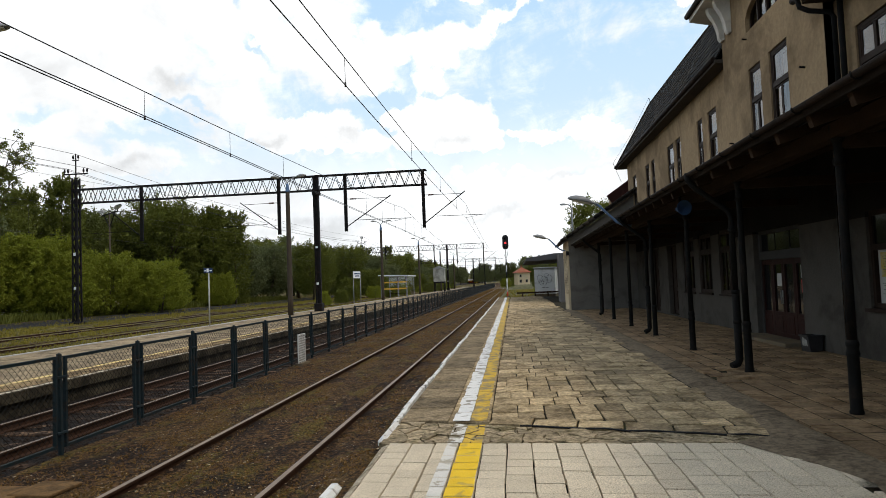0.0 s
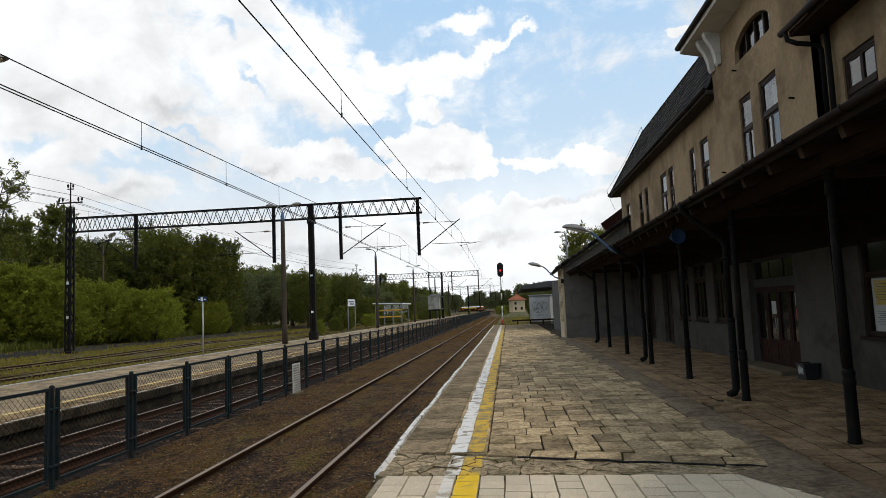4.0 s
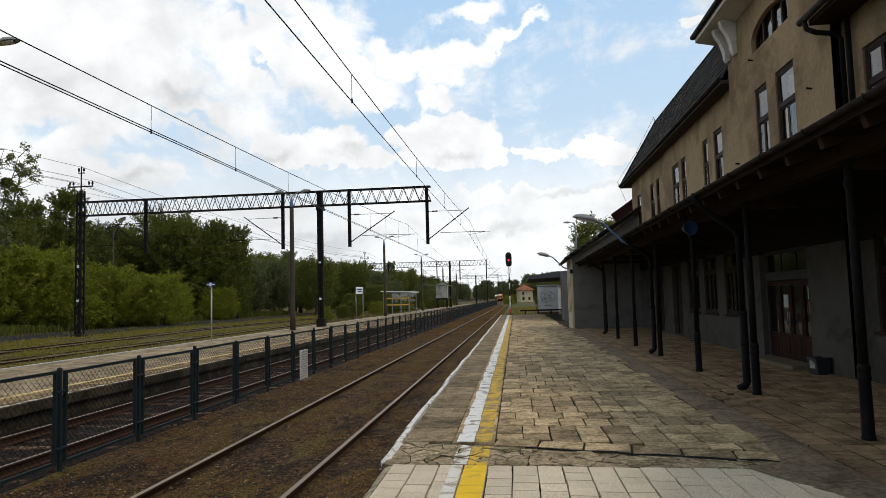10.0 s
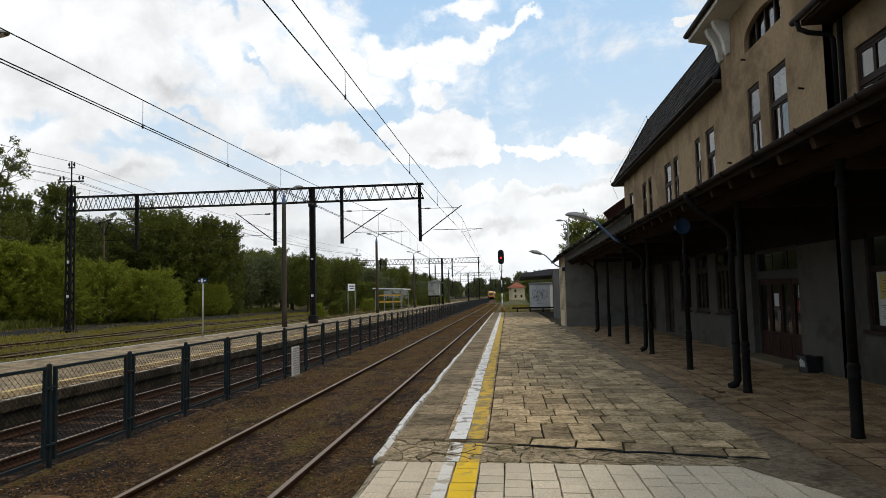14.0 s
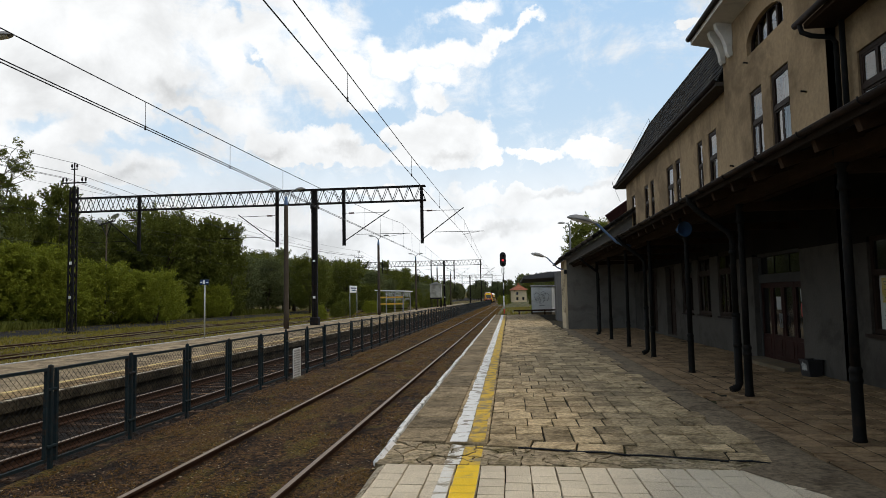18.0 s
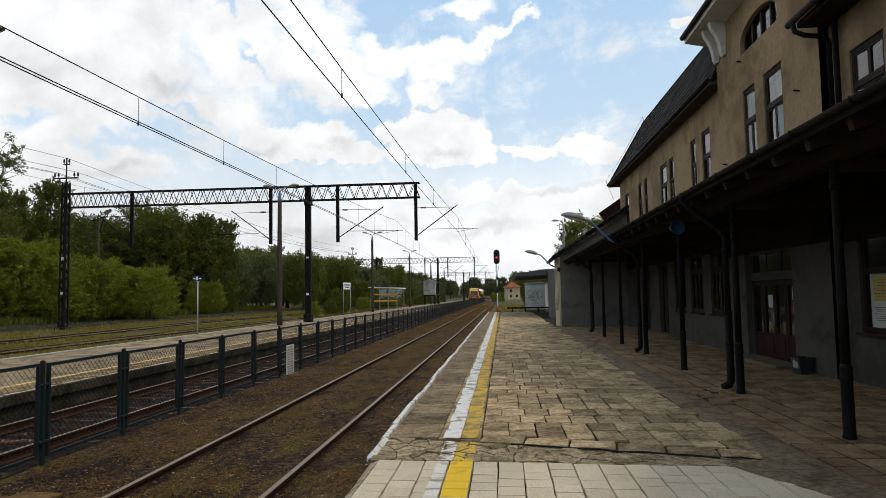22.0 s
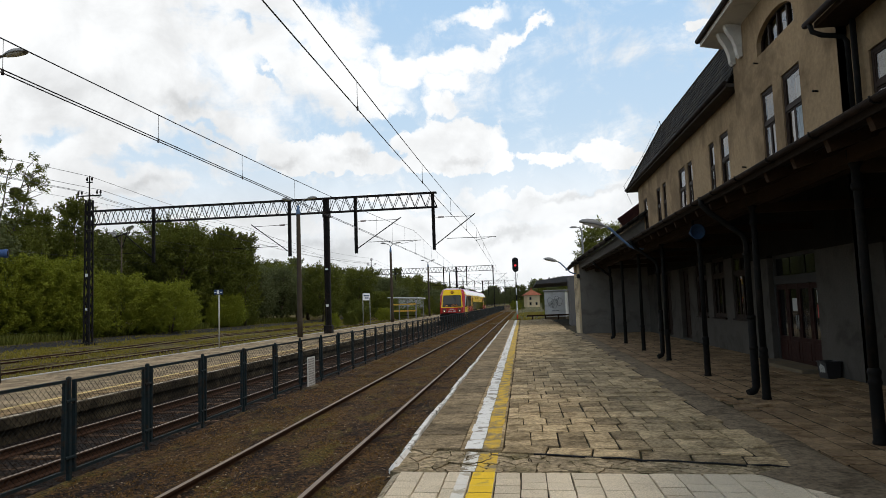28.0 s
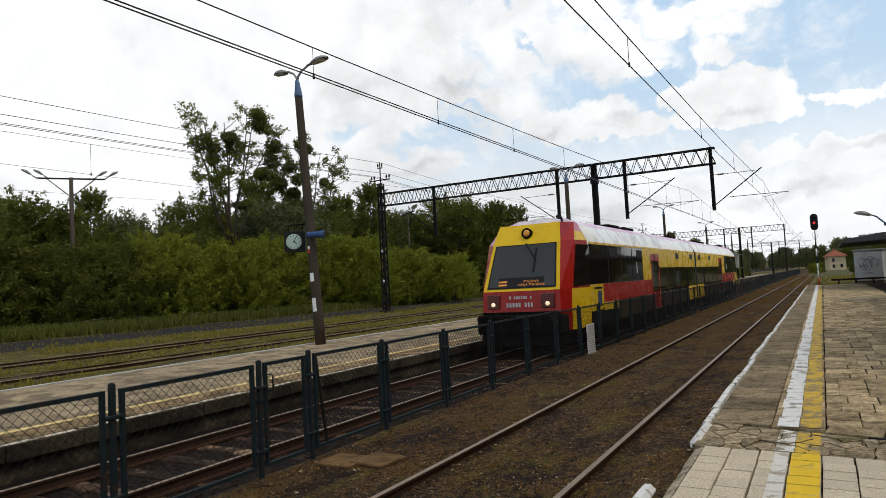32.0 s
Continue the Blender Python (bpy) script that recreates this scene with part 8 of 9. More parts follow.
def dry_tufts():
    """Low dry moss and withered weeds on the earth round the near track."""
    rs = np.random.RandomState(12)
    vs, fs = [], []
    for _ in range(42000):
        x, y = rs.uniform(-5.3, -1.4), 2.5 + 45 * rs.rand() ** 1.7
        if noise.noise((x * 1.1, y * 0.7, 4)) < -0.05 or min(abs(x + 2.28), abs(x + 3.79)) < 0.09:
            continue
        z, c = ground_z(x, y) - 0.006, rs.uniform(0.008, 0.030)
        for _ in range(3):
            t = rs.uniform(0, math.tau)
            w = rs.uniform(0.004, 0.013)
            dx, dy = math.cos(t) * w, math.sin(t) * w
            lx, ly = rs.normal(0, 0.6 * c, 2)
            i = len(vs)
            vs += [(x - dx, y - dy, z), (x + dx, y + dy, z), (x + lx, y + ly, z + c)]
            fs.append((i, i + 1, i + 2))
    for _ in range(30000):
        x, y = rs.uniform(-5.2, -1.5), 18 + 124 * rs.rand() ** 1.4
        if noise.noise((x * 0.9, y * 0.35, 4)) < -0.15 or min(abs(x + 2.28), abs(x + 3.79)) < 0.12:
            continue
        z, c = ground_z(x, y) - 0.006, rs.uniform(0.4, 1.3) * min(0.07, 0.008 + 0.0007 * y)
        for _ in range(2):
            t = rs.uniform(0, math.tau)
            w = rs.uniform(0.5, 1.2) * min(0.045, 0.004 + 0.0005 * y)
            dx, dy = math.cos(t) * w, math.sin(t) * w
            i = len(vs)
            vs += [(x - dx, y - dy, z), (x + dx, y + dy, z), (x + rs.normal(0, 0.02), y, z + c)]
            fs.append((i, i + 1, i + 2))
    return tagged(sheet("dry_moss", vs, fs, M_DRY), "withered brown moss and weeds between the rails", "moss", kind="stuff")


dry_tufts()


def stones():
    """Loose stones on the earth by the tracks."""
    rs = np.random.RandomState(4)
    vs, fs, dv, df = [], [], [], []
    ico = [(0, 0, 1), (0.9, 0, 0.3), (0.28, 0.85, 0.3), (-0.72, 0.52, 0.3), (-0.72, -0.52, 0.3), (0.28, -0.85, 0.3)]
    tri = [(0, 1, 2), (0, 2, 3), (0, 3, 4), (0, 4, 5), (0, 5, 1), (1, 5, 4), (1, 4, 3), (1, 3, 2)]
    spots = [(rs.uniform(-5.3, -1.5), 2 + 40 * rs.rand() ** 2) for _ in range(16000)] + [(rs.uniform(-8.9, -5.9), 1 + 45 * rs.rand() ** 2) for _ in range(11000)]
    for x, y in spots:
        r = rs.uniform(0.006, 0.026) * (1.7 if rs.rand() < 0.06 else 1) if x > -5.5 else rs.uniform(0.018, 0.050)
        z = ground_z(x, y) - r * 0.2
        v, f = (vs, fs) if x > -5.5 else (dv, df)
        i = len(v)
        s = rs.uniform(0.7, 1.3, (6, 3)) * r * np.array((1, 1, 0.7))
        ca, sa = math.cos(x * 50), math.sin(x * 50)
        for (a, b, c), q in zip(ico, s):
            a, b, c = a * q[0], b * q[1], c * q[2]
            v.append((x + a * ca - b * sa, y + a * sa + b * ca, z + c))
        f += [(i + a, i + b, i + c) for a, b, c in tri]
    tagged(sheet("ballast", dv, df, M_STONED), "dark brown ballast stones on the fenced track", "ballast", kind="stuff")
    pv, pf = [], []
    for _ in range(4200):
        x, y = rs.uniform(-5.3, -1.45), 2.5 + 30 * rs.rand() ** 1.6
        r = rs.uniform(0.005, 0.015) * (1.7 if rs.rand() < 0.1 else 1)
        z, i = ground_z(x, y), len(pv)
        s = rs.uniform(0.7, 1.3, (6, 3)) * r * np.array((1, 1, 0.6))
        pv += [(x + a * q[0], y + b * q[1], z + c * q[2]) for (a, b, c), q in zip(ico, s)]
        pf += [(i + a, i + b, i + c) for a, b, c in tri]
    tagged(sheet("pale_pebbles", pv, pf, mat("pale_pebble", (0.30, 0.235, 0.15), 0.9, 0, 0.2, 6, 60, 0.2, island=0.4)), "pale pebbles strewn over the brown earth", "pebbles", kind="stuff")
    ob = sheet("gravel", vs, fs, M_STONE)
    return tagged(ob, "scattered brown and grey stones between the rails", "gravel", kind="stuff")


stones()


# ---- railcar ----
def railcar():
    t = thing("train", "red and yellow two-car diesel railcar with dark window bands", "train")
    HW, LEN, MID = 1.435, 40.0, 20.0

    def section(y, w, ztop):
        """Half outline of the body at y: side, cantrail, roof."""
        s = w / HW
        return [(w, 0.62), (w, 1.2), (w, 2.2), (w * 0.995, 2.92), (w * 0.955, 3.16), (w * 0.80, 3.16 + (ztop - 3.16) * 0.55), (w * 0.52, 3.16 + (ztop - 3.16) * 0.86), (0.0, ztop)]

    def hull(y0, y1):
        bm = bm_new()
        rows = []
        for y in [y0 + (y1 - y0) * i / 12 for i in range(13)]:
            h = section(y, HW, 3.82)
            full = [(-x, z) for x, z in h[:-1]] + [(0.0, h[-1][1])] + [(x, z) for x, z in h[:-1][::-1]]
            rows.append([bm.verts.new((x, y, z)) for x, z in full])
        for a, b in zip(rows, rows[1:]):
            for k in range(len(a) - 1):
                f = bm.faces.new((a[k], a[k + 1], b[k + 1], b[k]))
                f.smooth = True
            bm.faces.new((a[-1], a[0], b[0], b[-1]))
        bm.faces.new(rows[0][::-1])
        bm.faces.new(rows[-1])
        return bm

    for k, (a, b) in enumerate(((1.77, MID - 0.09), (MID + 0.09, LEN - 1.77))):
        body = part("car_body", hull(a, b), M_TR_WHITE, t, "pale curved car body shell")
        bm = bm_new()
        prof = [(x, z + 0.006) for x, z in section(0, HW, 3.82)[5:]]
        prof = [(-x, z) for x, z in prof[:-1]] + [(x, z) for x, z in prof[::-1]]
        r0, r1 = [[bm.verts.new((x, y, z)) for x, z in prof] for y in (a, b)]
        for q in range(len(prof) - 1):
            bm.faces.new((r0[q], r0[q + 1], r1[q + 1], r1[q])).smooth = True
        part("roof_skin", bm, M_TR_ROOF, body, "sun-faded pinkish roof")
        for s in (-1, 1):
            y = a + 1.0
            while y < b - 1.4:
                bm = bm_new()
                m = Matrix.Translation((s * 1.02, y, 3.545)) @ Matrix.Rotation(radians(s * 26), 4, "Y")
                box(bm, -0.035, 0.035, 0, 1.3, -0.01, 0.012, m)
                part("roof_slot", bm, M_TR_DARK, body)
                y += 3.1
        for y in (a + 3.0, a + 5.2, b - 4.5):
            bm = bm_new()
            rbox(bm, -0.70, 0.70, y + 2.0, y + 3.4, 3.74, 3.87, 0.05)
            part("roof_unit", bm, M_TR_DARK, body)
        bm = bm_new()
        for y in (a + 1.0, b - 3.8):
            for i in (0, 1.9):
                for s in (-0.75, 0.75):
                    lathe(bm, [(0.42, -0.065), (0.42, 0.065)], 18, Matrix.Translation((s, y + 0.4 + i, 0.42)) @ Matrix.Rotation(radians(90), 4, "Y"))
            box(bm, -1.05, 1.05, y - 0.2, y + 2.9, 0.36, 0.58)
        part("bogie", bm, M_TR_DARK, body)
        bm = bm_new()
        box(bm, -1.36, 1.36, a, b, 0.52, 0.64)
        y = a + 4.6
        while y < b - 5:
            rbox(bm, -1.34, 1.34, y, y + 1.9, 0.22, 0.60, 0.04)
            y += 2.2
        part("underframe", bm, M_TR_DARK, body)

    def side(name, y0, y1, z0, z1, m, proud=0.012, label="", sides=(-1, 1)):
        for s in sides:
            bm = bm_new()
            x0, x1 = s * (HW - 0.02), s * (HW + proud)
            box(bm, min(x0, x1), max(x0, x1), y0, y1, z0, z1)
            part(name, bm, m, t, label)

    for mirror in (False, True):
        def Y(a, b):
            return (a, b) if not mirror else (LEN - b, LEN - a)
        S = [
            ("side_panel", 1.72, 3.0, 1.02, 1.78, M_TR_YEL), ("side_skirt", 1.72, 3.0, 0.62, 1.015, M_TR_DARK), ("side_panel", 3.0, 9.55, 1.22, 1.78, M_TR_RED), ("side_panel", 3.0, 4.6, 0.98, 1.215, M_TR_YEL), ("side_skirt", 3.0, 4.6, 0.62, 0.975, M_TR_DARK), ("side_skirt", 4.6, 9.55, 0.62, 1.215, M_TR_DIRTSHADE),
            ("side_panel", 8.27, 9.55, 1.785, 2.95, M_TR_YEL), ("side_panel", 9.555, 11.12, 2.78, 2.95, M_TR_YEL), ("side_panel", 11.125, 19.75, 2.25, 2.95, M_TR_YEL),
            ("side_skirt", 11.125, 17.6, 0.62, 1.235, M_TR_DIRTSHADE), ("body_end", 19.755, 19.925, 0.62, 3.03, M_BLACK), ("side_panel", 17.6, 19.75, 0.62, 1.30, M_TR_YEL), ("cantrail_stripe", 1.9, 19.75, 2.955, 3.02, M_TR_YEL),
        ]
        for n, a, b, c, d, m in S:
            side(n, *Y(a, b), c, d, m)
        for a, b, c, d in ((1.82, 8.25, 1.79, 2.95), (11.13, 17.2, 1.24, 2.245), (17.6, 19.74, 1.31, 2.245)):
            side("window_band", *Y(a, b), c, d, M_TR_GLASS, 0.008)
        side("vestibule_frame", *Y(17.2, 17.6), 1.24, 2.245, M_TR_DARK, 0.009)
        for y in (3.7, 5.2, 6.7, 12.6, 14.2, 15.8):
            side("window_bar", *Y(y - 0.03, y + 0.03), 1.82 if y < 9 else 1.27, 2.22 if y > 11 else 2.92, M_BLACK, 0.014)
        for y, z in ((7.4, 2.62), (14.6, 2.62), (18.3, 2.62), (3.9, 2.62)):
            side("vent_window", *Y(y, y + 0.8), z, z + 0.26, M_BLACK, 0.016)
        side("grab_rail", *Y(7.28, 7.33), 2.05, 2.45, M_SIGNWHITE, 0.03)
        # sliding door
        side("door_leaf", *Y(9.56, 11.12), 0.66, 2.775, M_TR_RED, 0.006)
        side("door_window", *Y(9.75, 10.95), 1.3, 2.5, M_TR_GLASS, 0.010)
        side("door_seam", *Y(10.32, 10.36), 0.68, 2.88, M_BLACK, 0.012)
        side("emblem", *Y(2.40, 2.78), 1.14, 1.58, M_SIGNBLUE, 0.016)
        side("lettering_bar", *Y(2.1, 2.9), 1.64, 1.70, M_TR_DARK, 0.016)
    bm = bm_new()
    for i in range(3):
        y = MID - 0.06 + i * 0.06
        rbox(bm, -1.41, 1.41, y - 0.025, y + 0.025, 0.7, 3.12, 0.01)
        rbox(bm, -1.18, 1.18, y - 0.025, y + 0.025, 3.12, 3.46, 0.01)
        rbox(bm, -0.80, 0.80, y - 0.025, y + 0.025, 3.46, 3.76, 0.01)
    part("gangway_bellows", bm, M_BLACK, t, "black folding gangway bellows")

    # driving cabs
    rows = ((0.62, 0.02, 1.12, 0.38, 1.32), (1.15, 0.0, 1.15, 0.38, 1.335), (1.72, 0.06, 1.13, 0.44, 1.335), (3.06, 0.66, 1.02, 0.98, 1.31), (3.60, 0.98, 0.92, 1.55, 1.13))
    for back in (False, True):
        def P(x, y, z):
            return (x, LEN - y, z) if back else (x, y, z)

        def strip(ps, name, m, label=""):
            bm = bm_new()
            for a, b, c, d in ps:
                quad(bm, P(*a), P(*b), P(*c), P(*d))
            return part(name, bm, m, t, label)

        def at(r, side_, w=0.0):
            z, yf, hw, yc, hc = rows[r]
            return (side_ * hw, yf, z), (side_ * hc, yc, z)
        fl = [at(r, -1)[0] for r in range(5)]
        fr = [at(r, 1)[0] for r in range(5)]
        cl = [at(r, -1)[1] for r in range(5)]
        cr = [at(r, 1)[1] for r in range(5)]
        strip([(fl[0], fr[0], fr[1], fl[1])], "nose_skirt", M_TR_DARK)
        strip([(fl[1], fr[1], fr[2], fl[2])], "nose_panel", M_TR_RED, "red front panel below the windscreen")
        strip([(fl[2], fr[2], fr[3], fl[3])], "screen_surround", M_TR_YEL, "yellow windscreen surround")
        strip([(fl[3], fr[3], fr[4], fl[4])], "brow_panel", M_TR_YEL, "yellow brow above the windscreen")
        for f, c in ((fl, cl), (fr, cr)):
            strip([(f[0], c[0], c[1], f[1])], "nose_skirt", M_TR_RED)
            strip([(f[1], c[1], c[2], f[2]), (f[2], c[2], c[3], f[3])], "nose_corner", M_TR_RED, "raked red corner pillar")
            strip([(f[3], c[3], c[4], f[4])], "brow_corner", M_TR_RED)
        # sides of the cab back to the body
        for s, c in ((-1, cl), (1, cr)):
            b = [(s * HW, 1.75, 0.62), (s * HW, 1.75, 1.15), (s * HW, 1.75, 1.72), (s * HW * 0.985, 1.75, 3.06), (s * 1.16, 1.75, 3.58)]
            strip([(c[0], b[0], b[1], c[1]), (c[1], b[1], b[2], c[2])], "cab_side", M_TR_YEL)
            strip([(c[2], b[2], b[3], c[3])], "cab_side", M_TR_RED)
            h1, h2 = [(p + q) / 2 for p, q in zip(c[3], c[4])], [(p + q) / 2 for p, q in zip(b[3], b[4])]
            strip([(c[3], b[3], h2, h1)], "cab_roof_side", M_TR_YEL)
            strip([(h1, h2, b[4], c[4])], "cab_roof_side", M_TR_MAG)
            g = [(s * 1.362, 0.54, 1.79), (s * (HW + 0.018), 1.80, 1.79), (s * (HW + 0.014), 1.80, 2.93), (s * 1.336, 1.00, 2.93)]
            strip([tuple(g)], "cab_side_window", M_TR_GLASS)
        strip([(fl[4], fr[4], cr[4], cl[4]), (cl[4], cr[4], (1.16, 1.75, 3.60), (-1.16, 1.75, 3.60)), ((-1.16, 1.75, 3.60), (1.16, 1.75, 3.60), (0.7, 1.9, 3.80), (-0.7, 1.9, 3.80))], "cab_roof", M_TR_ROOF)

        def screen(u, v, off):
            """A point on the raked windscreen: u across, v up."""
            z = 1.72 + (3.06 - 1.72) * v
            y = 0.06 + 0.60 * v
            hw = 1.14 + (1.02 - 1.14) * v
            return (u * hw, y - off * 0.91, z + off * 0.41)
        strip([(screen(-0.90, 0.05, 0.012), screen(0.90, 0.05, 0.012), screen(0.90, 0.965, 0.012), screen(-0.90, 0.965, 0.012))], "screen_gasket", M_BLACK)
        ws = strip([(screen(-0.86, 0.08, 0.020), screen(0.86, 0.08, 0.020), screen(0.86, 0.94, 0.020), screen(-0.86, 0.94, 0.020))], "windscreen", M_TR_SCREEN, "large raked windscreen")
        bm = bm_new()
        beam(bm, P(*screen(0.02, 0.97, 0.03)), P(*screen(0.34, 0.62, 0.05)), 0.03)
        beam(bm, P(*screen(0.34, 0.86, 0.05)), P(*screen(0.30, 0.36, 0.05)), 0.025)
        part("wiper", bm, M_BLACK, ws)
        if not back:
            # destination display behind the glass
            bm = bm_new()
            quad(bm, P(*screen(-0.62, 0.09, 0.024)), P(*screen(0.60, 0.09, 0.024)), P(*screen(0.60, 0.27, 0.024)), P(*screen(-0.62, 0.27, 0.024)))
            part("display_panel", bm, M_BLACK, ws)
            for text, u, v, size in (("STALOWA", 0.06, 0.160, 0.095), ("WOLA", -0.08, 0.095, 0.095), ("POŁUDNIE", 0.21, 0.095, 0.095)):
                cu = bpy.data.curves.new("destination_text", "FONT")
                cu.body, cu.size, cu.extrude = text, size, 0.001
                tmp = new("tmp", cu)
                bpy.context.view_layer.update()
                me = bpy.data.meshes.new_from_object(tmp.evaluated_get(bpy.context.evaluated_depsgraph_get()))
                bpy.data.objects.remove(tmp)
                me.materials.clear()
                me.materials.append(M_LED)
                o = new("destination_text", me)
                o.parent = ws
                o.matrix_basis = Matrix.Translation(screen(u, v, 0.030)) @ Matrix.Rotation(math.atan2(1.34, 0.60), 4, "X")
            bm = bm_new()
            for u, v, w in ((-0.60, 0.170, 0.22), (-0.60, 0.105, 0.22)):
                quad(bm, P(*screen(u, v, 0.028)), P(*screen(u + w, v, 0.028)), P(*screen(u + w, v + 0.035, 0.028)), P(*screen(u, v + 0.035, 0.028)))
            part("display_bar", bm, M_LED, ws)
        rz = Matrix.Rotation(math.pi, 4, "Z") if back else Matrix.Identity(4)
        mv = (Matrix.Translation((0, LEN, 0)) @ rz) if back else Matrix.Identity(4)
        for s in (-1, 1):
            bm = bm_new()
            rbox(bm, s * 0.80 - 0.19, s * 0.80 + 0.19, -0.03, 0.12, 1.24, 1.64, 0.02)
            bmesh.ops.transform(bm, matrix=mv, verts=bm.verts[:])
            lamp = part("headlight", bm, mat("dark_red_lamp_box", (0.10, 0.018, 0.014), 0.3, 0, 0.1, 2, 10, 0.0), t)
            bm = bm_new()
            lathe(bm, [(0.058, 0.0), (0.058, 0.02), (0.034, 0.033)], 16, mv @ Matrix.Translation((s * 0.80, -0.028, 1.36)) @ Matrix.Rotation(radians(90), 4, "X"))
            part("lens", bm, M_LIGHT if not back else M_SIGRED, lamp)
        bm = bm_new()
        lathe(bm, [(0.155, -0.10), (0.155, 0.06), (0.13, 0.07), (0.12, 0.02)], 18, mv @ Matrix.Translation((0, 0.78, 3.33)) @ Matrix.Rotation(radians(80), 4, "X"))
        top = part("top_light", bm, M_TR_DARK, t)
        bm = bm_new()
        lathe(bm, [(0.10, 0.0), (0.09, 0.03), (0.04, 0.05)], 16, mv @ Matrix.Translation((0, 0.74, 3.34)) @ Matrix.Rotation(radians(80), 4, "X"))
        part("lens", bm, M_AMBER, top)
        # painted numbers, as bars
        bm = bm_new()
        for k in range(9):
            if k != 5:
                box(bm, -0.41 + k * 0.09, -0.352 + k * 0.09, -0.016, -0.006, 1.28, 1.40)
        bmesh.ops.transform(bm, matrix=mv, verts=bm.verts[:])
        num = part("number_bar", bm, mat("grey_white_lettering", (0.55, 0.50, 0.48), 0.6, 0, 0.3, 30, 60, 0), t)
        bm = bm_new()
        for k in range(10):
            if k not in (1, 8):
                box(bm, -0.32 + k * 0.068, -0.278 + k * 0.068, 0.0, 0.012, 1.50, 1.58)
        bmesh.ops.transform(bm, matrix=mv, verts=bm.verts[:])
        part("number_bar", bm, MATS["grey_white_lettering"], num)
        bm = bm_new()
        rbox(bm, -1.26, 1.26, -0.22, 1.0, 0.55, 1.08, 0.06)
        rbox(bm, -1.20, 1.20, -0.10, 0.9, 0.20, 0.55, 0.06)
        for s in (-1, 1):
            tube(bm, [(s * 0.86, 0.0, 0.92), (s * 0.86, -0.42, 0.92)], 0.14, 10)
        tube(bm, [(0, 0, 0.95), (0, -0.4, 0.95)], 0.10, 8)
        bmesh.ops.transform(bm, matrix=mv, verts=bm.verts[:])
        part("bumper", bm, M_TR_DARK, t, "black bumper with buffers and coupler")
        bm = bm_new()
        tube(bm, [(0.75, 1.7, 3.62), (0.75, 1.6, 3.76), (0.75, 1.35, 3.78)], [0.03, 0.04, 0.07], 8)
        bmesh.ops.transform(bm, matrix=mv, verts=bm.verts[:])
        part("horn", bm, M_BLACK, t)
        bm = bm_new()
        tube(bm, [(-0.4, 1.8, 3.7), (-0.4, 1.8, 3.98)], 0.02, 5)
        bmesh.ops.transform(bm, matrix=mv, verts=bm.verts[:])
        part("aerial", bm, M_BLACK, t)
    return t


TRAIN = railcar()


# ---- paving, sleepers and roof tiles, piece by piece ----
def slab_mesh(name, w, l, material, seed, h=0.05, chip=0.012, skew=0.0):
    """A slab with worn, slightly irregular edges."""
    rnd = random.Random(seed)
    bm = bm_new()
    pts = []
    for cx, cy in ((-w / 2, -l / 2), (w / 2, -l / 2), (w / 2, l / 2), (-w / 2, l / 2)):
        sx, sy = (1 if cx > 0 else -1), (1 if cy > 0 else -1)
        c = rnd.uniform(0.3, 1.0) * chip
        a, b = (cx - sx * c, cy), (cx, cy - sy * c)
        pts += [a, b] if sx * sy < 0 else [b, a]
    pts = [(x, y - skew * x) for x, y in pts]
    top = [(x * 0.982 + rnd.uniform(-1, 1) * chip * 0.15, y * 0.982 + rnd.uniform(-1, 1) * chip * 0.15) for x, y in pts]
    lo = [bm.verts.new((x, y, -h)) for x, y in pts]
    mid = [bm.verts.new((x, y, -0.008)) for x, y in pts]
    up = [bm.verts.new((x, y, 0)) for x, y in top]
    n = len(pts)
    for a, b in ((lo, mid), (mid, up)):
        for k in range(n):
            bm.faces.new((a[k], a[(k + 1) % n], b[(k + 1) % n], b[k]))
    bm.faces.new(up)
    return mesh_of(name, bm, material)


def lay(name, meshes, places, parent, material_far, limit=300):
    """The first pieces as objects of their own, the rest joined into one mesh."""
    for k, (i, x, y, z, rx, ry, rz) in enumerate(places[:limit]):
        again(name, meshes[i % len(meshes)], parent, pose(x, y, z, rx, ry, rz))
    if len(places) > limit:
        vs, fs = [], []
        for i, x, y, z, rx, ry, rz in places[limit:]:
            me, m, o = meshes[i % len(meshes)], pose(x, y, z, rx, ry, rz), len(vs)
            vs += [tuple(m @ v.co) for v in me.vertices]
            fs += [tuple(o + q for q in f.vertices) for f in me.polygons]
        tagged(sheet(name, vs, fs, material_far, parent), kind="stuff")


SHORT = (0.10, 0.15, 0.20, 0.26, 0.32, 0.38, 0.43)    # lengths of cut slabs


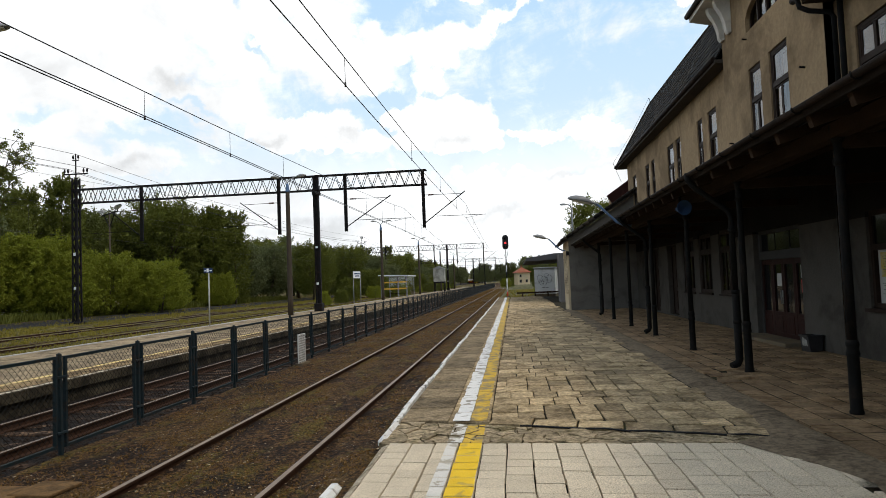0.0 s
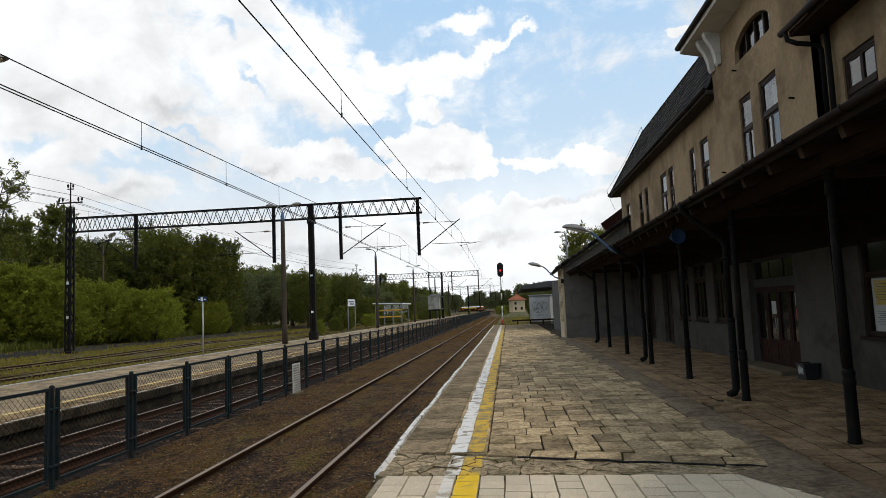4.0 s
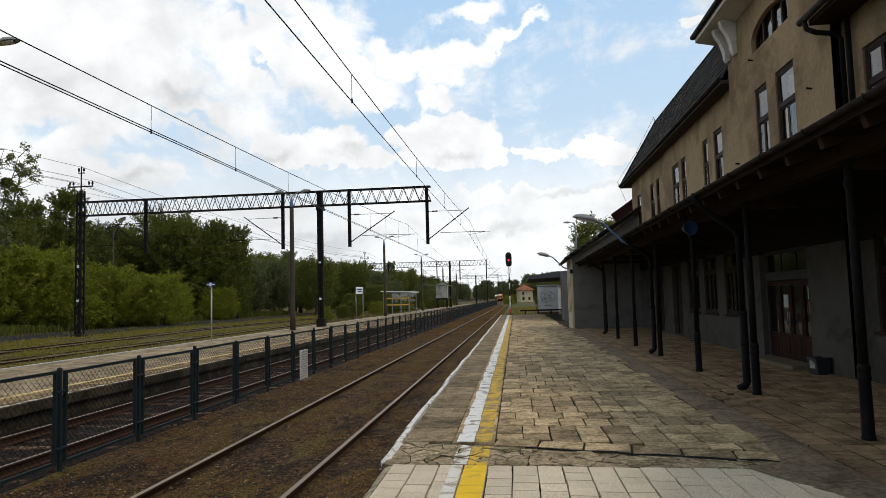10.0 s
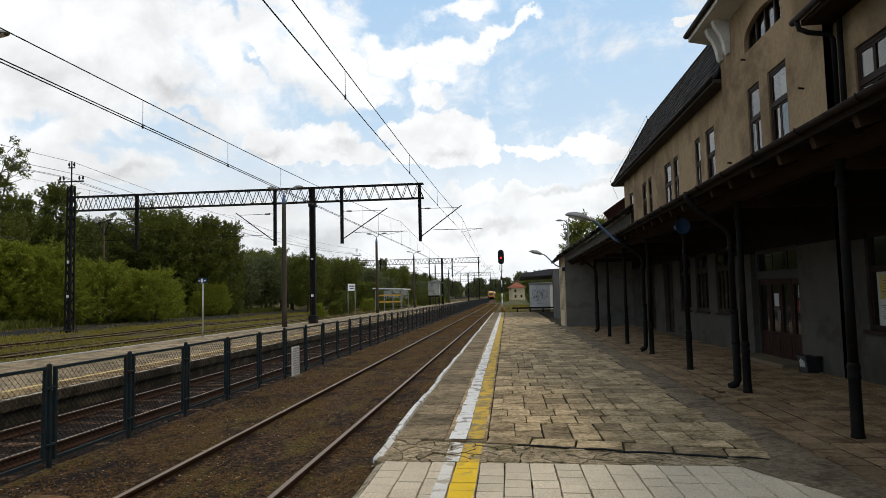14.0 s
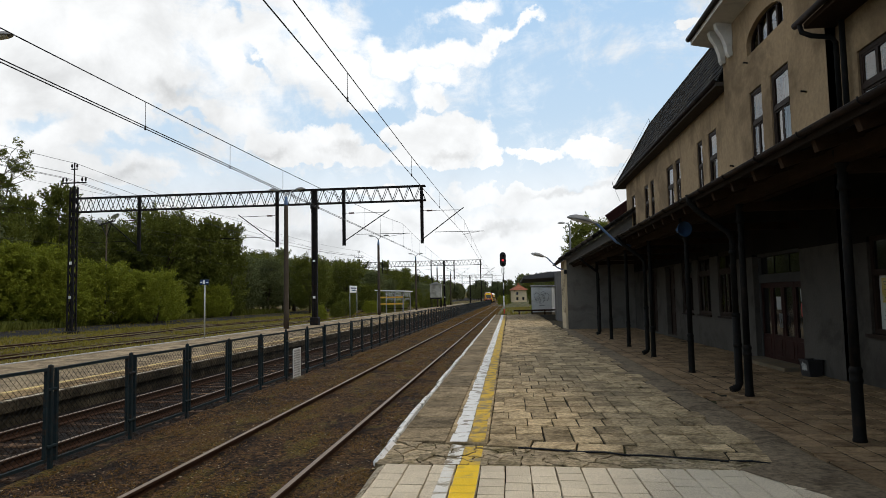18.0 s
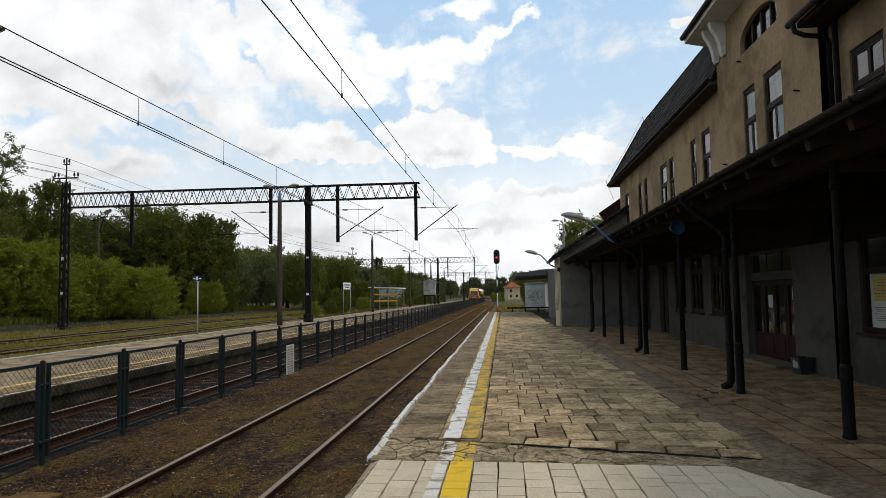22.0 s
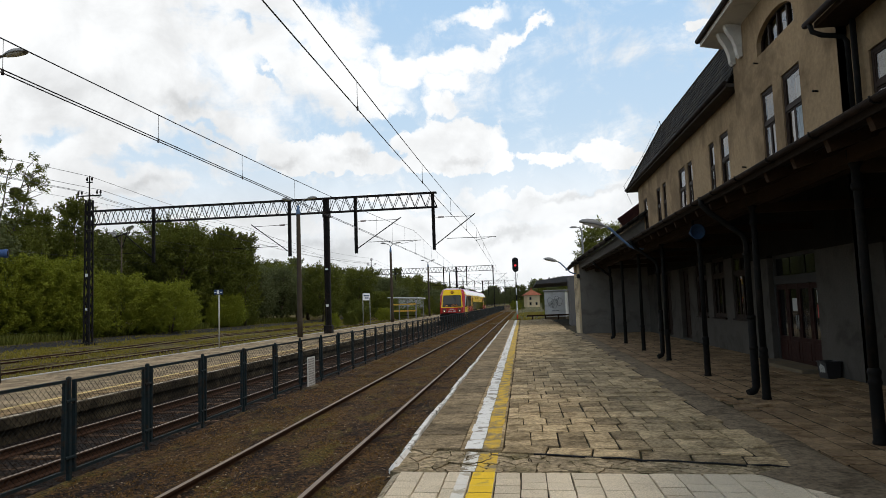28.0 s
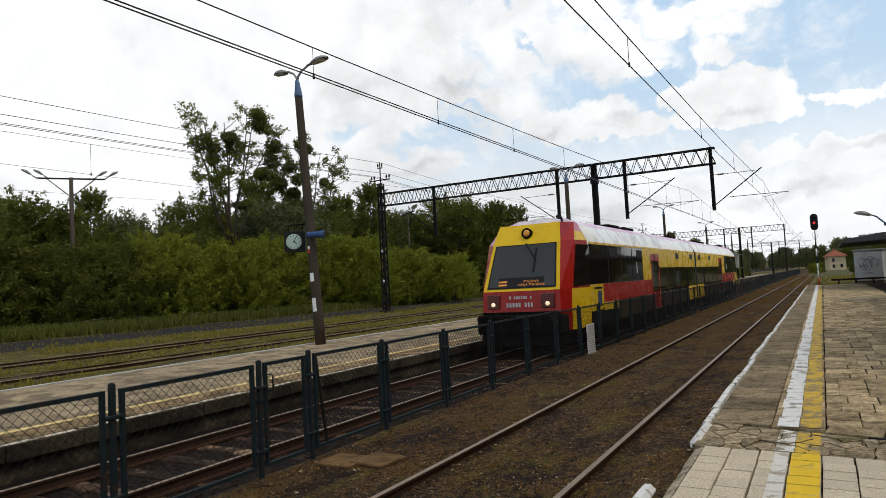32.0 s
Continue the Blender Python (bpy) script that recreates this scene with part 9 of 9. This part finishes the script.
def pave():
    rnd = random.Random(17)
    # pale tiles before the broken band
    near = [slab_mesh("paving_tile", 0.217, 0.219, M_TILE, k, 0.05, 0.008, 0.05) for k in range(4)] + [slab_mesh("paving_tile", 0.217, 0.329, M_TILE, 4 + k, 0.05, 0.008, 0.05) for k in range(2)]
    pl = []
    for j in range(66):
        for i in range(17):
            x = -1.222 + 0.2285 * i + 0.114
            long = i % 2 == (i // 3) % 2
            y = 6.286 - 0.226 * j - 0.05 * (x + 1.2) - (0.110 if long and j else 0.055 if long else 0)
            if x > min(2.60, 2.12 + 0.60 * (6.2 - y)) + 0.06 * math.sin(j * 2.3):
                continue
            pl.append((4 + i % 2 if long and not j else rnd.randrange(4), x + rnd.uniform(-0.004, 0.004), y + rnd.uniform(-0.004, 0.004), rnd.uniform(-0.004, 0.003), rnd.uniform(-0.5, 0.5), rnd.uniform(-0.5, 0.5), rnd.uniform(-0.5, 0.5)))
    lay("paving_tile", near, pl, PLATFORM, M_TILE, 290)
    # old slabs: one row of large ones, then small worn ones
    old = [slab_mesh("concrete_slab", 0.292 + 0.006 * (k % 3), 0.452 + 0.007 * (k % 4), M_SLAB, 20 + k, 0.06, 0.030) for k in range(8)]
    large = [slab_mesh("concrete_slab", 0.455, 0.345, M_SLAB, 40 + k, 0.06, 0.025) for k in range(3)]
    large += [slab_mesh("concrete_slab", 0.138, 0.455, M_SLAB, 50, 0.06, 0.03), slab_mesh("concrete_slab", 0.206, 0.455, M_SLAB, 51, 0.06, 0.03)]
    pl = []
    for i in range(6):
        x = -0.27 + 0.465 * i + 0.23
        pl.append((8 + i % 3, x, 7.47 - (x + 1.3) * 0.262 + 0.19, rnd.uniform(-0.004, 0.006), rnd.uniform(-1, 1), rnd.uniform(-1, 1), -8))
    cut = len(old + large)
    short = [slab_mesh("concrete_slab", 0.294, ln, M_SLAB, 52 + k, 0.06, 0.022) for k, ln in enumerate(SHORT)]
    y = 6.62
    while y < 59.8:
        lead = rnd.choice((0.0, 0.0, 0.15, 0.22, 0.15)) if y > 8.3 else 0.0
        if lead:
            pl.append((11 if lead < 0.2 else 12, -0.27 + lead / 2, y, rnd.uniform(-0.006, 0.004), rnd.uniform(-0.6, 0.6), rnd.uniform(-1, 1), rnd.uniform(-1.5, 1.5)))
        for i in range(10):
            x = -0.27 + lead + 0.312 * i + 0.150
            room = y + 0.232 - (7.845 - (x + 1.3) * 0.262)
            if x > 2.50 or room < SHORT[0]:
                continue
            place = (x + rnd.uniform(-0.006, 0.006) - 0.0016 * (y - 6), 0.010 * noise.noise((x * 0.9, y * 0.4, 2)) - 0.001 + rnd.uniform(-0.004, 0.004))
            turn = (rnd.uniform(-0.6, 0.6), rnd.uniform(-0.9, 0.9), rnd.uniform(-1.2, 1.2))
            if room > 0.46:
                pl.append((rnd.randrange(8), place[0], y + rnd.uniform(-0.008, 0.008), place[1], *turn))
            else:
                k = max(q for q, ln in enumerate(SHORT) if ln <= room)
                pl.append((cut + k, place[0], y + 0.228 - SHORT[k] / 2, place[1], *turn))
        y += 0.478
    pl.sort(key=lambda p: p[2])
    lay("concrete_slab", old + large + short, pl, PLATFORM, M_SLABS, 290)
    # edge slabs and those under the painted lines
    edge = [slab_mesh("edge_slab", 0.555, 0.735, M_EDGE, 60 + k, 0.05, 0.02) for k in range(3)]
    line = [slab_mesh("line_slab", 0.46, 0.49, M_SLAB, 70 + k, 0.05, 0.02) for k in range(3)]
    pe, pn = [], []
    y = 7.46
    while y < 59.5:
        pe.append((rnd.randrange(3), -1.022 - 0.0012 * (y - 6), y + 0.375, rnd.uniform(-0.006, 0.004), rnd.uniform(-0.5, 0.5), rnd.uniform(-0.6, 0.6), rnd.uniform(-0.6, 0.6)))
        y += 0.75
    y = 7.30
    while y < 59.5:
        pn.append((rnd.randrange(3), -0.505 - 0.0016 * (y - 6), y + 0.25, 0.004 + rnd.uniform(-0.002, 0.002), rnd.uniform(-0.2, 0.2), rnd.uniform(-0.2, 0.2), rnd.uniform(-0.4, 0.4)))
        y += 0.5
    lay("edge_slab", edge, pe, PLATFORM, M_SLABS)
    lay("line_slab", line, pn, PLATFORM, M_SLABS)
    # canopy floor
    can = [slab_mesh("floor_tile", 0.274, 0.276, M_CANTILE, 80 + k, 0.05, 0.014) for k in range(4)]
    pl = []
    for j in range(136):
        for i in range(10):
            x, y = 2.86 + 0.30 * i + 0.15, -8.6 + 0.30 * j
            if x > 5.85:
                continue
            if i < 2 and 9.5 < y < 11.2:
                tilt = rnd.uniform(2.0, 5.0)
                pl.append((rnd.randrange(4), x + rnd.uniform(-0.03, 0.03), y + rnd.uniform(-0.02, 0.02), 0.020 + rnd.uniform(-0.015, 0.02), rnd.uniform(-3, 3), tilt * rnd.choice((-1, 1)), rnd.uniform(-5, 5)))
                continue
            pl.append((rnd.randrange(4), x + rnd.uniform(-0.006, 0.006), y + rnd.uniform(-0.006, 0.006), 0.006 + rnd.uniform(-0.003, 0.003) + 0.006 * noise.noise((x, y * 0.5, 9)), rnd.uniform(-0.7, 0.7), rnd.uniform(-0.7, 0.7), rnd.uniform(-1.2, 1.2)))
    pl.sort(key=lambda p: abs(p[2] - 9))
    lay("floor_tile", can, pl, PLATFORM, M_CANTILES, 290)


pave()


def pave_island():
    """Edge blocks, tan edge slabs and pale slabs of the island platform."""
    rnd = random.Random(19)
    mi = mat("island_slab_concrete", (0.320, 0.246, 0.152), 0.9, 0, 0.28, 0.8, 30, 0.35, (0.140, 0.106, 0.066), 0.5, 1.6, piece=0.10, grit=0.45)
    mif = mat("island_slabs_far", (0.320, 0.246, 0.152), 0.9, 0, 0.28, 0.8, 30, 0.35, (0.140, 0.106, 0.066), 0.5, 1.6, island=0.10, grit=0.45)
    mt = mat("tan_edge_slab", (0.290, 0.200, 0.100), 0.9, 0, 0.25, 1.0, 30, 0.3, (0.095, 0.062, 0.032), 0.45, 1.4, piece=0.14, grit=0.45)
    mtf = mat("tan_edge_slabs_far", (0.290, 0.200, 0.100), 0.9, 0, 0.25, 1.0, 30, 0.3, (0.095, 0.062, 0.032), 0.45, 1.4, island=0.14, grit=0.45)
    big = [slab_mesh("slab", 2.355, 1.480, mi, 90, 0.04, 0.02), slab_mesh("slab", 2.415, 1.480, mi, 91, 0.04, 0.02)]
    pl = []
    y = -12.0
    while y < 214:
        pl.append((0, -13.72, y, -0.131 + rnd.uniform(-0.003, 0.003), 0, 0, 0))
        pl.append((1, -11.31, y, -0.131 + rnd.uniform(-0.003, 0.003), 0, 0, 0))
        y += 1.5
    lay("slab", big, pl, ISLAND, mif, 150)
    edge = [slab_mesh("edge_slab", 0.385, 0.49, mt, 94 + k, 0.04, 0.02) for k in range(3)]
    pl = []
    y = 0.0
    while y < 214:
        for k in range(2):
            pl.append((rnd.randrange(3), -9.89 + 0.395 * k, y, -0.131 + rnd.uniform(-0.003, 0.003), 0, 0, rnd.uniform(-0.5, 0.5)))
        y += 0.5
    lay("edge_slab", edge, pl, ISLAND, mtf, 160)
    bm = bm_new()
    rbox(bm, -0.13, 0.13, -0.492, 0.492, -0.21, 0.0, 0.012)
    kb = mesh_of("kerb_block", bm, M_CONCOLD)
    bm = bm_new()
    quad(bm, (-0.045, -0.485, 0.003), (0.085, -0.485, 0.003), (0.085, 0.485, 0.003), (-0.045, 0.485, 0.003))
    paint = mesh_of("white_line", bm, mat("worn_pale_edge_paint", (0.58, 0.51, 0.39), 0.85, 0, 0.2, 4, 40, 0.3, (0.13, 0.10, 0.065), 0.42, 5, sharp=0.05))
    y = -12.0
    while y < 150:
        b = again("kerb_block", kb, ISLAND, pose(-9.17, y, -0.128 + rnd.uniform(-0.004, 0.004), 0, 0, rnd.uniform(-0.25, 0.25)))
        again("white_line", paint, b)
        y += 1.0
    vs, fs = [], []
    while y < 214:
        i = len(vs)
        vs += [(-9.30, y - 0.5, -0.128), (-9.04, y - 0.5, -0.128), (-9.04, y + 0.49, -0.128), (-9.30, y + 0.49, -0.128), (-9.04, y - 0.5, -0.34), (-9.04, y + 0.49, -0.34)]
        fs += [(i, i + 1, i + 2, i + 3), (i + 1, i + 4, i + 5, i + 2)]
        y += 1.0
    tagged(sheet("kerb_block", vs, fs, M_CONC, ISLAND), kind="stuff")


pave_island()


def sleepers():
    rnd = random.Random(31)
    bm = bm_new()
    rbox(bm, -1.28, 1.28, -0.12, 0.12, -0.14, 0.0, 0.018)
    me = mesh_of("sleeper", bm, M_SLEEPER)
    for tr, xc, z, y0, n, step in ((track_2, -7.42, -0.572, -2.0, 200, 0.62),):
        for i in range(n):
            y = y0 + i * step
            again("sleeper", me, tr, pose(xc, y + rnd.uniform(-0.03, 0.03), z - 0.004 + rnd.uniform(-0.012, 0.008), rnd.uniform(-0.5, 0.5), rnd.uniform(-0.3, 0.3), rnd.uniform(-1.2, 1.2)))


sleepers()


def roof_tiles():
    """Worn plain tiles on the long mansard slope."""
    rnd = random.Random(41)
    e, k = Vector((5.58, 0, 7.10)), Vector((7.0, 0, 9.76))
    d = (k - e)
    ln = d.length
    ang = math.degrees(math.atan2(d.z, d.x))
    bm = bm_new()
    prism(bm, [(0.0, 0.012), (0.36, 0.0), (0.36, 0.018), (0.0, 0.034)], -0.115, 0.115)
    me = mesh_of("roof_tile", bm, M_ROOFT)
    pl = []
    rowsn = int(ln / 0.27)
    for j in range(rowsn):
        s = j * 0.27
        p = e + d.normalized() * s
        yend = 34.55 - (p.x - 5.58) * 1.58
        y = 17.8 + (0.12 if j % 2 else 0)
        while y < yend - 0.1:
            pl.append((0, p.x, y, p.z + rnd.uniform(0, 0.012), 0, -ang + rnd.uniform(-1.5, 1.0), rnd.uniform(-1.5, 1.5)))
            y += 0.24
    rnd.shuffle(pl)
    pl.sort(key=lambda p: p[2] > 22.0)
    lay("roof_tile", [me], pl, ROOF, M_ROOFTS, 290)


roof_tiles()


# ---- what moves ----
def motions():
    """The railcar runs in along the fenced track from the far curve."""
    z = -0.43
    rows = [(0, -30.0, 575, 42), (3, -22.0, 520, 34), (6, -13.0, 440, 20), (9, -9.0, 376, 7), (12, -7.6, 322, 1.0), (14.5, -7.42, 283, 0), (17, -7.42, 246, 0), (20, -7.42, 199, 0), (23, -7.42, 152.5, 0),
            (25, -7.42, 119.6, 0), (26, -7.42, 103.5, 0), (27.5, -7.42, 77.3, 0), (28, -7.42, 69.4, 0), (28.5, -7.42, 62.0, 0), (29, -7.42, 54.8, 0), (29.5, -7.42, 48.1, 0), (30, -7.42, 41.6, 0), (30.5, -7.42, 35.1, 0), (31, -7.42, 28.7, 0),
            (31.5, -7.42, 22.7, 0), (32, -7.42, 16.85, 0)]
    walk(TRAIN, [(t, pose(x, y, z, 0, 0, a)) for t, x, y, a in rows])


motions()
